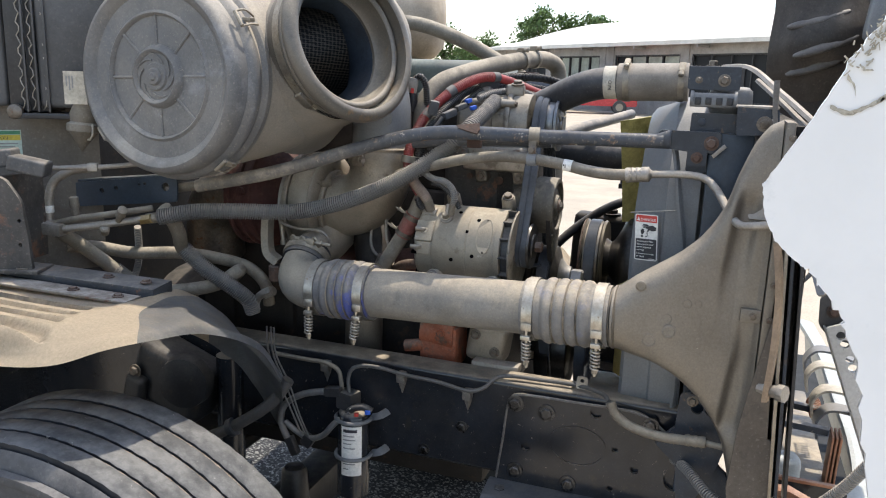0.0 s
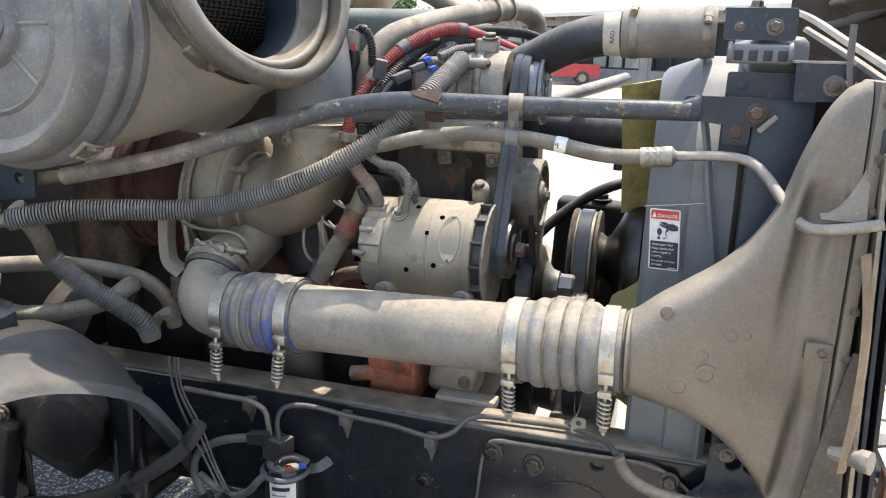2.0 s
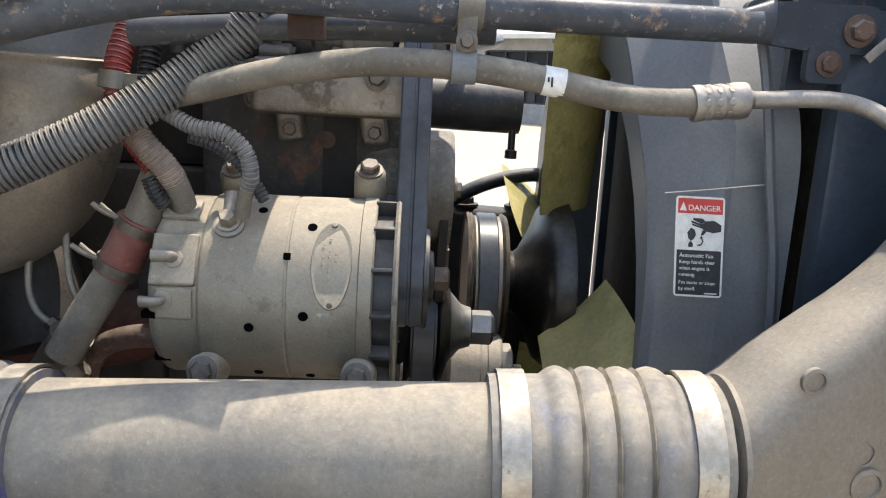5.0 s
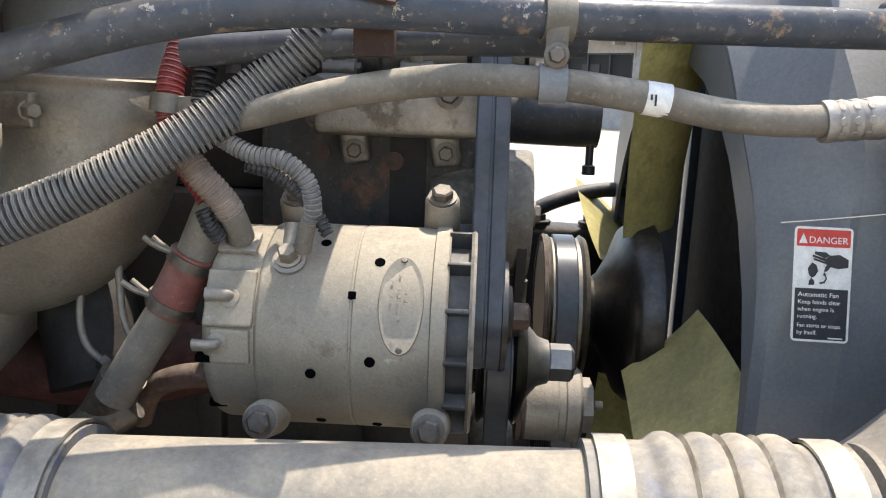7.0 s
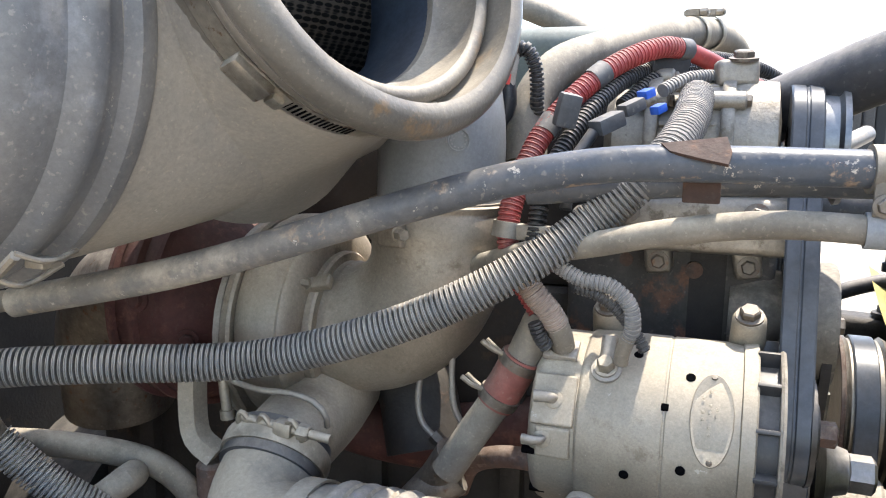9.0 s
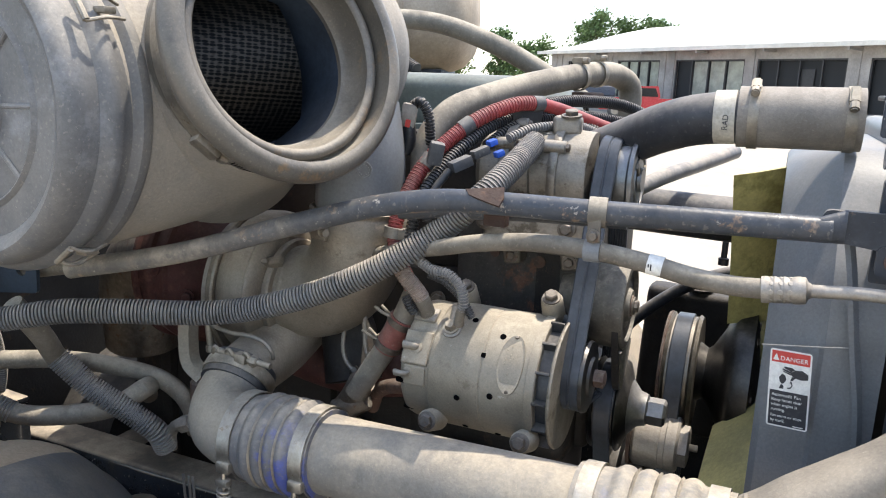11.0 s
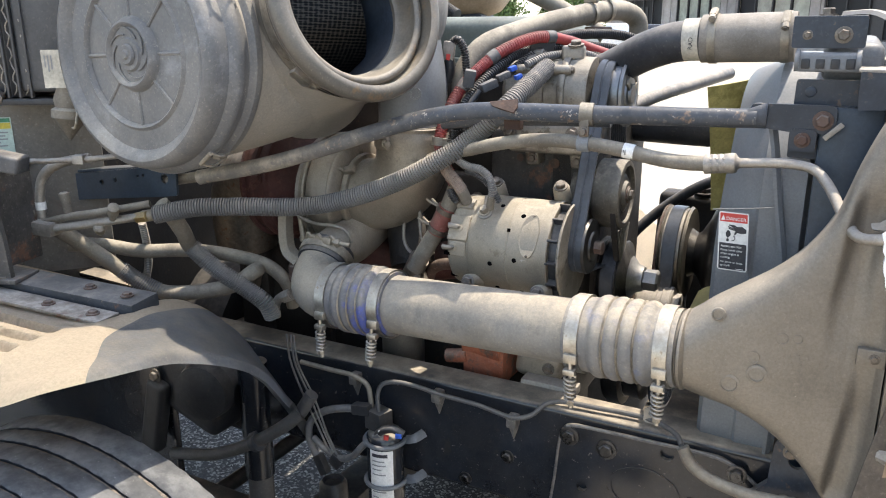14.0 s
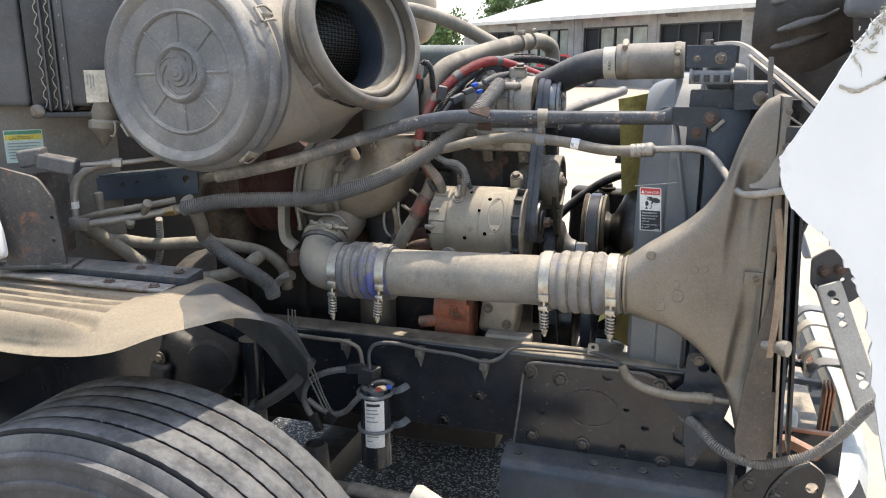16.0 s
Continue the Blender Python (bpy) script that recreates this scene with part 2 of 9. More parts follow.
M_SHROUD = mat("grey_shroud_plastic", (0.150, 0.162, 0.174), 0.36, 0, 0.38, side=0.12, lo=-0.05, scale=6, fine=280, bump=0.06, var=0.14)
M_RAD = mat("dark_blue_black_radiator_steel", (0.030, 0.043, 0.060), 0.32, 0, 0.22, side=0.04, lo=0.25, scale=10, spec=0.3)
M_CORE = mat("dark_radiator_core", (0.014, 0.014, 0.015), 0.7, 0.2, 0.2, scale=60)
M_BAND = mat("dulled_plated_band", (0.40, 0.375, 0.33), 0.34, 0.75, 0.55, scale=45, side=0.10, lo=-0.1, dust_col=(0.44, 0.385, 0.305), stain=(0.22, 0.15, 0.10), stain_amt=0.12, stain_scale=60)
M_FAN = mat("yellowed_fan_plastic", (0.46, 0.40, 0.15), 0.45, 0, 0.12, scale=9, stain=(0.30, 0.26, 0.085), stain_amt=0.30, stain_scale=7)
M_ZINC = mat("zinc_plated_steel", (0.27, 0.245, 0.205), 0.45, 0.45, 0.75, scale=40, dust_col=(0.44, 0.385, 0.305))
M_BOLT = mat("dusty_bolt_steel", (0.13, 0.115, 0.10), 0.5, 0.4, 0.40, scale=60, stain=(0.12, 0.06, 0.035), stain_amt=0.2, stain_scale=70)
M_RUST = mat("rusty_steel", (0.085, 0.045, 0.032), 0.85, 0, 0.3, scale=40, stain=(0.06, 0.04, 0.035), stain_amt=0.35, stain_scale=45, bump=0.5)
M_RUSTPAINT = mat("rust_eaten_dark_paint", (0.030, 0.030, 0.031), 0.7, 0, 0.35, scale=14, stain=(0.15, 0.066, 0.036), stain_amt=0.28, stain_scale=11, bump=0.4)
M_BELT = mat("ribbed_drive_belt_rubber", (0.042, 0.050, 0.062), 0.30, 0, 0.05, scale=30, bump=0.02)
M_PULLEY = mat("dark_pulley_steel", (0.045, 0.046, 0.048), 0.35, 0.4, 0.25, side=0.08, scale=25)
M_TYRE = mat("dusty_tyre_rubber", (0.035, 0.036, 0.039), 0.70, 0, 0.40, side=0.10, dust_col=(0.33, 0.31, 0.29), scale=9, fine=120, bump=0.35)
M_TREAD = mat("worn_tread_rubber", (0.022, 0.024, 0.028), 0.70, 0, 0.42, spec=0.25, side=0.0, lo=0.15, chip=(0.30, 0.29, 0.27), chip_amt=0.12, dust_col=(0.34, 0.335, 0.32), scale=12, fine=90, bump=0.5)
M_FENDER = mat("mud_dusted_fender_plastic", (0.13, 0.128, 0.125), 0.5, 0, 1.5, side=0.30, lo=-0.1, dust_col=(0.56, 0.465, 0.34), scale=6, fine=200)
M_HOOD = mat("white_hood_paint", (0.75, 0.75, 0.745), 0.3, 0, 0.06, stain=(0.58, 0.59, 0.60), stain_amt=0.15, stain_scale=3.5, scale=5, fine=40, bump=0.03, var=0.04, coat=0.3, grain=0.0)
M_FIBRE = mat("torn_fibreglass_edge", (0.42, 0.39, 0.32), 0.9, 0, 0.3, scale=40, stain=(0.20, 0.17, 0.13), stain_amt=0.3, stain_scale=38, bump=0.8)
M_LINER = mat("black_hood_liner", (0.075, 0.066, 0.060), 0.36, 0, 0.3, scale=9)
M_WHITE = mat("white_label", (0.75, 0.74, 0.70), 0.5, 0, 0.12, var=0.05)
M_LABELRED = mat("red_label_print", (0.55, 0.05, 0.04), 0.45, 0, 0.06, var=0.05)
M_LABELBLK = mat("black_label_print", (0.022, 0.024, 0.032), 0.45, 0, 0.08, var=0.05)
M_LABELGREY = mat("grey_label_print", (0.25, 0.25, 0.25), 0.5, 0, 0.1, var=0.05)
M_BLUE = mat("blue_connector_plastic", (0.02, 0.10, 0.50), 0.4, 0, 0.12)
M_YELLOW = mat("yellow_label", (0.60, 0.48, 0.06), 0.5, 0, 0.15)
M_GREEN = mat("green_label", (0.05, 0.22, 0.12), 0.5, 0, 0.15)
M_CONN = mat("grey_connector_plastic", (0.040, 0.046, 0.055), 0.45, 0, 0.35)
M_COPPER = mat("copper_brown_paint", (0.30, 0.13, 0.07), 0.5, 0, 0.3)
M_BUMPER = mat("pale_grey_bumper_plastic", (0.40, 0.43, 0.425), 0.45, 0, 0.2, var=0.1)
M_CREAM = mat("cream_plastic", (0.48, 0.44, 0.36), 0.5, 0, 0.2)
M_TANSHELL = mat("tan_dusty_canister", (0.36, 0.29, 0.21), 0.7, 0, 0.6, scale=10)
M_BOX = mat("dark_grey_housing", (0.065, 0.067, 0.071), 0.45, 0, 0.30, scale=8, side=0.12, lo=0.0)
M_ROOF = mat("white_metal_roof", (0.62, 0.60, 0.54), 0.6, 0, 0, scale=1.2, fine=20, bump=0.02, var=0.10)
M_WALL = mat("grey_metal_siding", (0.29, 0.275, 0.26), 0.7, 0, 0, scale=0.8, fine=12, bump=0.05)
M_WINFRAME = mat("dark_window_frame", (0.035, 0.035, 0.037), 0.5)
M_BLIND = mat("pale_green_blind", (0.30, 0.32, 0.27), 0.8, scale=1.5)
M_HOLE = mat("painted_cavity_shade", (0.003, 0.003, 0.0035), 1.0, spec=0.0, grain=0.0, bump=0.0)
M_GREYMET = mat("grey_dusted_steel", (0.20, 0.21, 0.22), 0.38, 0.4, 0.35, side=0.10, lo=0.0, scale=20)
M_INNERSHADE = mat("painted_inner_shade", (0.02, 0.022, 0.024), 0.8)
M_CARRED = mat("red_car_paint", (0.42, 0.02, 0.03), 0.25, coat=0.6)
M_CARWHITE = mat("white_car_paint", (0.7, 0.7, 0.7), 0.3, coat=0.5)
M_CARDARK = mat("dark_car_paint", (0.03, 0.035, 0.045), 0.3, coat=0.5)
M_GLASSDARK = mat("dark_car_glass", (0.012, 0.014, 0.017), 0.08)
M_FOLIAGE = mat("tree_leaves", (0.095, 0.150, 0.050), 0.7, scale=2.5, fine=20, var=0.45)
M_BARK = mat("tree_bark", (0.10, 0.075, 0.055), 0.9, scale=6)
M_GROUND = mat("pale_gravel_ground", (0.40, 0.348, 0.275), 0.95, scale=1.3, fine=70, bump=0.5, var=0.14, stain=(0.29, 0.25, 0.20), stain_amt=0.25, stain_scale=60)
M_UNDER = mat("grimy_black_underbody", (0.012, 0.014, 0.018), 0.45, 0, 0.25, side=0.04, scale=12, bump=0.3, stain=(0.040, 0.030, 0.023), stain_amt=0.12, stain_scale=18)
M_ASPHALT = mat("shade_darkened_asphalt", (0.022, 0.023, 0.026), 0.8, scale=30, fine=130, bump=1.0, var=0.5, grain=0.35)
stone_chips(M_ASPHALT)


# ---- mesh helpers ----
BASE = {}


def thing(name, at, label, category, group="", kind=""):
    e = new(name)
    e.empty_display_size = 0.05
    e.location = at
    BASE[e.name] = Vector(at)
    return tagged(e, label, category, group, kind)


def finish(bm, mesh_name, material, at=Vector((0, 0, 0)), angle=38):
    bmesh.ops.recalc_face_normals(bm, faces=bm.faces)
    lim = radians(angle)
    for e in bm.edges:
        e.smooth = len(e.link_faces) == 2 and e.calc_face_angle(0.0) < lim
    for f in bm.faces:
        f.smooth = True
    if at.length > 0:
        bmesh.ops.translate(bm, verts=bm.verts, vec=-at)
    me = bpy.data.meshes.new(mesh_name)
    bm.to_mesh(me)
    bm.free()
    me.materials.append(material)
    return me


def part(name, bm, material, parent, label="", angle=38):
    """One mesh object under a thing or a part, from a bmesh in world metres."""
    at = BASE[parent.name]
    ob = new(name, finish(bm, name, material, at, angle))
    ob.parent = parent
    BASE[ob.name] = at
    return tagged(ob, label) if label else ob


def single(name, bm, material, label, category, group="", kind="", angle=38):
    """A thing that is one mesh."""
    c = Vector((0, 0, 0))
    lo = min(v.co.z for v in bm.verts)
    for v in bm.verts:
        c += v.co
    c /= len(bm.verts)
    c.z = lo
    ob = new(name, finish(bm, name, material, c, angle))
    ob.location = c
    BASE[ob.name] = c
    return tagged(ob, label, category, group, kind)


def glide(pts, step):
    """Points along a smooth curve through pts, about step metres apart, with their arc length."""
    p = [Vector(q) for q in pts]
    if len(p) == 2:
        p = [p[0], p[0].lerp(p[1], 0.5), p[1]]
    ext = [p[0] * 2 - p[1]] + p + [p[-1] * 2 - p[-2]]
    dense = []
    for i in range(1, len(ext) - 2):
        a, b, c, d = ext[i - 1:i + 3]
        t0, t1 = 0.0, max(1e-6, (b - a).length) ** 0.5
        t2 = t1 + max(1e-6, (c - b).length) ** 0.5
        t3 = t2 + max(1e-6, (d - c).length) ** 0.5
        for k in range(24):
            t = t1 + (t2 - t1) * k / 24
            a1 = a * ((t1 - t) / (t1 - t0)) + b * ((t - t0) / (t1 - t0))
            a2 = b * ((t2 - t) / (t2 - t1)) + c * ((t - t1) / (t2 - t1))
            a3 = c * ((t3 - t) / (t3 - t2)) + d * ((t - t2) / (t3 - t2))
            b1 = a1 * ((t2 - t) / (t2 - t0)) + a2 * ((t - t0) / (t2 - t0))
            b2 = a2 * ((t3 - t) / (t3 - t1)) + a3 * ((t - t1) / (t3 - t1))
            dense.append(b1 * ((t2 - t) / (t2 - t1)) + b2 * ((t - t1) / (t2 - t1)))
    dense.append(p[-1])
    s = [0.0]
    for a, b in zip(dense, dense[1:]):
        s.append(s[-1] + (b - a).length)
    n = max(2, int(round(s[-1] / step)))
    out, j = [], 0
    for k in range(n + 1):
        want = s[-1] * k / n
        while j < len(s) - 2 and s[j + 1] < want:
            j += 1
        f = (want - s[j]) / max(1e-9, s[j + 1] - s[j])
        out.append((dense[j].lerp(dense[j + 1], min(1, max(0, f))), want))
    return out, s[-1]


def tube(bm, pts, r, seg=14, step=0.012, shape=None, caps=True, flat=1.0):
    """A round hose or pipe through pts; shape(s, length) scales its radius along the way; flat squashes it across."""
    line, total = glide(pts, step)
    rings, nrm = [], None
    for i, (p, s) in enumerate(line):
        d = (line[min(i + 1, len(line) - 1)][0] - line[max(i - 1, 0)][0]).normalized()
        if nrm is None:
            nrm = d.orthogonal().normalized()
        nrm = (nrm - d * nrm.dot(d)).normalized()
        bi = d.cross(nrm)
        k = r * (shape(s, total) if shape else 1.0)
        rings.append([bm.verts.new(p + nrm * (k * math.cos(a)) + bi * (k * flat * math.sin(a))) for a in (2 * math.pi * j / seg for j in range(seg))])
    for a, b in zip(rings, rings[1:]):
        for j in range(seg):
            bm.faces.new((a[j], a[(j + 1) % seg], b[(j + 1) % seg], b[j]))
    if caps:
        bm.faces.new(rings[0][::-1])
        bm.faces.new(rings[-1])
    return bm


def ribs(pitch, depth):
    """Corrugation for tube(): broad flat ridges with narrow square gaps."""
    def f(s, total):
        x = (s / pitch) % 1.0
        return 1.0 - depth * min(1.0, max(0.0, (0.23 - abs(x - 0.5)) / 0.07)) - 0.03 * (1.0 if abs(x - 0.5) > 0.44 else 0.0)
    return f


def loom(pts, r, pitch=0.0052, depth=0.29, seg=14):
    return tube(bmesh.new(), pts, r, seg, pitch / 8, ribs(pitch, depth))


def hose(pts, r, seg=16, step=0.012, **kw):
    return tube(bmesh.new(), pts, r, seg, step, **kw)


def lathe(bm, profile, at, axis=(1, 0, 0), seg=40, close=True):
    """Turns (along, radius) pairs about the axis through at."""
    w = Vector(axis).normalized()
    u = w.orthogonal().normalized()
    if abs(w.x) > 0.9:
        u = Vector((0, 1, 0)) - w * w.y
        u.normalize()
    v = w.cross(u)
    o = Vector(at)
    rings = []
    for a, r in profile:
        if r < 1e-5:
            rings.append([bm.verts.new(o + w * a)])
        else:
            rings.append([bm.verts.new(o + w * a + u * (r * math.cos(t)) + v * (r * math.sin(t))) for t in (2 * math.pi * k / seg for k in range(seg))])
    for a, b in zip(rings, rings[1:]):
        if len(a) == 1 and len(b) == 1:
            continue
        for k in range(seg):
            k2 = (k + 1) % seg
            if len(a) == 1:
                bm.faces.new((a[0], b[k2], b[k]))
            elif len(b) == 1:
                bm.faces.new((a[k], a[k2], b[0]))
            else:
                bm.faces.new((a[k], a[k2], b[k2], b[k]))
    if close:
        for q in (rings[0], rings[-1]):
            if len(q) > 2:
                bm.faces.new(q)
    return bm


def turned(profile, at, axis=(1, 0, 0), seg=40, close=True):
    return lathe(bmesh.new(), profile, at, axis, seg, close)


def box(bm, at, size, rot=(0, 0, 0), bevel=0.004, segs=2):
    m = pose(*at, *rot) @ Matrix.Diagonal((*size, 1))
    made = bmesh.ops.create_cube(bm, size=1.0, matrix=m)
    if bevel:
        b = min(bevel, min(size) * 0.45)
        ed = list({e for v in made["verts"] for e in v.link_edges})
        bmesh.ops.bevel(bm, geom=ed, offset=b, segments=segs, profile=0.6, affect="EDGES")
    return bm


def block(at, size, rot=(0, 0, 0), bevel=0.004, segs=2):
    return box(bmesh.new(), at, size, rot, bevel, segs)


def plate(bm, outline, holes, to_world, thick, bevel=0.0):
    """A flat plate from an outline and round holes (x, y, radius) in its own plane, made thick along the plane's normal."""
    loops = [[Vector((x, y, 0)) for x, y in outline]]
    for hx, hy, hr in holes:
        k = 16 if hr < 0.03 else 32
        loops.append([Vector((hx + hr * math.cos(2 * math.pi * i / k), hy + hr * math.sin(2 * math.pi * i / k), 0)) for i in range(k)])
    tmp = bmesh.new()
    edges = []
    for lp in loops:
        vs = [tmp.verts.new(p) for p in lp]
        edges += [tmp.edges.new((vs[i], vs[(i + 1) % len(vs)])) for i in range(len(vs))]
    bmesh.ops.triangle_fill(tmp, use_beauty=True, use_dissolve=False, edges=edges)
    faces = list(tmp.faces)
    ext = bmesh.ops.extrude_face_region(tmp, geom=faces)
    bmesh.ops.translate(tmp, verts=[v for v in ext["geom"] if isinstance(v, bmesh.types.BMVert)], vec=(0, 0, thick))
    bmesh.ops.recalc_face_normals(tmp, faces=tmp.faces)
    bmesh.ops.transform(tmp, matrix=to_world, verts=tmp.verts)
    me = bpy.data.meshes.new("tmp")
    tmp.to_mesh(me)
    tmp.free()
    bm.from_mesh(me)
    bpy.data.meshes.remove(me)
    return bm


XZ = Matrix(((1, 0, 0, 0), (0, 0, -1, 0), (0, 1, 0, 0), (0, 0, 0, 1)))      # plate x, y -> world x, z; thick towards -y


def rounded(pts, r, k=5):
    """An outline with its corners rounded."""
    out = []
    n = len(pts)
    for i in range(n):
        a, b, c = Vector(pts[i - 1]), Vector(pts[i]), Vector(pts[(i + 1) % n])
        d1, d2 = (a - b), (c - b)
        q = min(r, d1.length * 0.45, d2.length * 0.45)
        p1, p2 = b + d1.normalized() * q, b + d2.normalized() * q
        for j in range(k + 1):
            t = j / k
            out.append(tuple(p1 * (1 - t) ** 2 + b * (2 * t * (1 - t)) + p2 * t * t))
    return out


def add_bolt(bm, at, axis, r=0.011, h=0.010, washer=1.45):
    lathe(bm, [(0, r * washer), (r * 0.28, r * washer), (r * 0.30, r * washer * 0.9)], at, axis, 20)
    lathe(bm, [(r * 0.2, r), (h * 0.85, r), (h, r * 0.82)], at, axis, 6)
    return bm


def bolt(parent, at, axis, r=0.011, h=0.010, material=None, washer=1.45, name="bolt"):
    return part(name, add_bolt(bmesh.new(), at, axis, r, h, washer), material or M_BOLT, parent, angle=30)


def hose_clamp(parent, at, axis, r, width=0.014, screw=(0, 0, 1), material=None, name="hose_clamp"):
    """Worm-drive band with its screw housing on the side that screw points to."""
    w = Vector(axis).normalized()
    sc = Vector(screw)
    sc = (sc - w * sc.dot(w)).normalized()
    bm = turned([(-width / 2, r), (-width / 2, r + 0.0015), (width / 2, r + 0.0015), (width / 2, r)], at, w, 40, False)
    c = Vector(at) + sc * (r + 0.006)
    tang = w.cross(sc)
    m = Matrix((w, tang, sc)).transposed().to_4x4()
    m.translation = c
    made = bmesh.ops.create_cube(bm, size=1.0, matrix=m @ Matrix.Diagonal((width * 0.95, 0.026, 0.011, 1)))
    bmesh.ops.bevel(bm, geom=list({e for v in made["verts"] for e in v.link_edges}), offset=0.002, segments=2, affect="EDGES")
    lathe(bm, [(0, 0.0062), (0.010, 0.0062), (0.010, 0.004), (0.012, 0.004)], c + tang * 0.012, tang, 8)
    return part(name, bm, material or M_ZINC, parent)


def loft(bm, rings, closed=True, caps=True):
    vs = [[bm.verts.new(p) for p in r] for r in rings]
    n = len(vs[0])
    for a, b in zip(vs, vs[1:]):
        for k in range(n if closed else n - 1):
            bm.faces.new((a[k], a[(k + 1) % n], b[(k + 1) % n], b[k]))
    if caps and closed:
        bm.faces.new(vs[0][::-1])
        bm.faces.new(vs[-1])
    return bm


def bars(parent, at, right, up, rows, height, gap, material, name="print"):
    """Unreadable print as plain bars: rows of lengths."""
    bm = bmesh.new()
    r, u = Vector(right).normalized(), Vector(up).normalized()
    nrm = r.cross(u)
    for i, ln in enumerate(rows):
        o = Vector(at) - u * (i * (height + gap))
        q = [o, o + r * ln, o + r * ln - u * height, o - u * height]
        vs = [bm.verts.new(p + nrm * 0.0006) for p in q]
        bm.faces.new(vs)
    return part(name, bm, material, parent)


def words(parent, text, at, right, up, size, material, name="lettering"):
    """Raised lettering from the built-in font, as a mesh."""
    cu = bpy.data.curves.new("lettering", "FONT")
    cu.body, cu.size, cu.extrude = text, size, 0.0002
    tmp = bpy.data.objects.new("lettering", cu)
    scene.collection.objects.link(tmp)
    dg = bpy.context.evaluated_depsgraph_get()
    me = bpy.data.meshes.new_from_object(tmp.evaluated_get(dg))
    bpy.data.objects.remove(tmp)
    r, u = Vector(right).normalized(), Vector(up).normalized()
    m = Matrix((r, u, r.cross(u))).transposed().to_4x4()
    m.translation = Vector(at)
    bm = bmesh.new()
    bm.from_mesh(me)
    bpy.data.meshes.remove(me)
    bmesh.ops.transform(bm, matrix=m, verts=bm.verts)
    return part(name, bm, material, parent)


# ---- ground, building, distance ----
def make_ground():
    bm = bmesh.new()
    bmesh.ops.create_grid(bm, x_segments=40, y_segments=40, size=0.5, matrix=Matrix.Translation((0, 0, 0)) @ Matrix.Diagonal((1200, 1200, 1, 1)))
    return single("ground", bm, M_GROUND, "pale dusty gravel yard under the truck", "ground", kind="structure")


make_ground()


def make_asphalt():
    """Worn asphalt strip under the truck, its colour darkened for the truck's shade, with a wandering edge."""
    rnd = random.Random(5)
    bm = bmesh.new()
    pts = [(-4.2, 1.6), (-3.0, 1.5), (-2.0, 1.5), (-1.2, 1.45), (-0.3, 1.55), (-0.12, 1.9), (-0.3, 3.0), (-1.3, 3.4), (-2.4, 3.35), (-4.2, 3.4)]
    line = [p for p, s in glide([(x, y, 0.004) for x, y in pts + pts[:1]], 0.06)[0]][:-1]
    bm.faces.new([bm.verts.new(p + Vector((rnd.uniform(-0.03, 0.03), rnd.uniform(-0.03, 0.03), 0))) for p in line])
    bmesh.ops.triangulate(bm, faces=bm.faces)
    return single("road", bm, M_ASPHALT, "dark speckled asphalt strip with the truck's shade in its colour", "road", kind="structure")


make_asphalt()


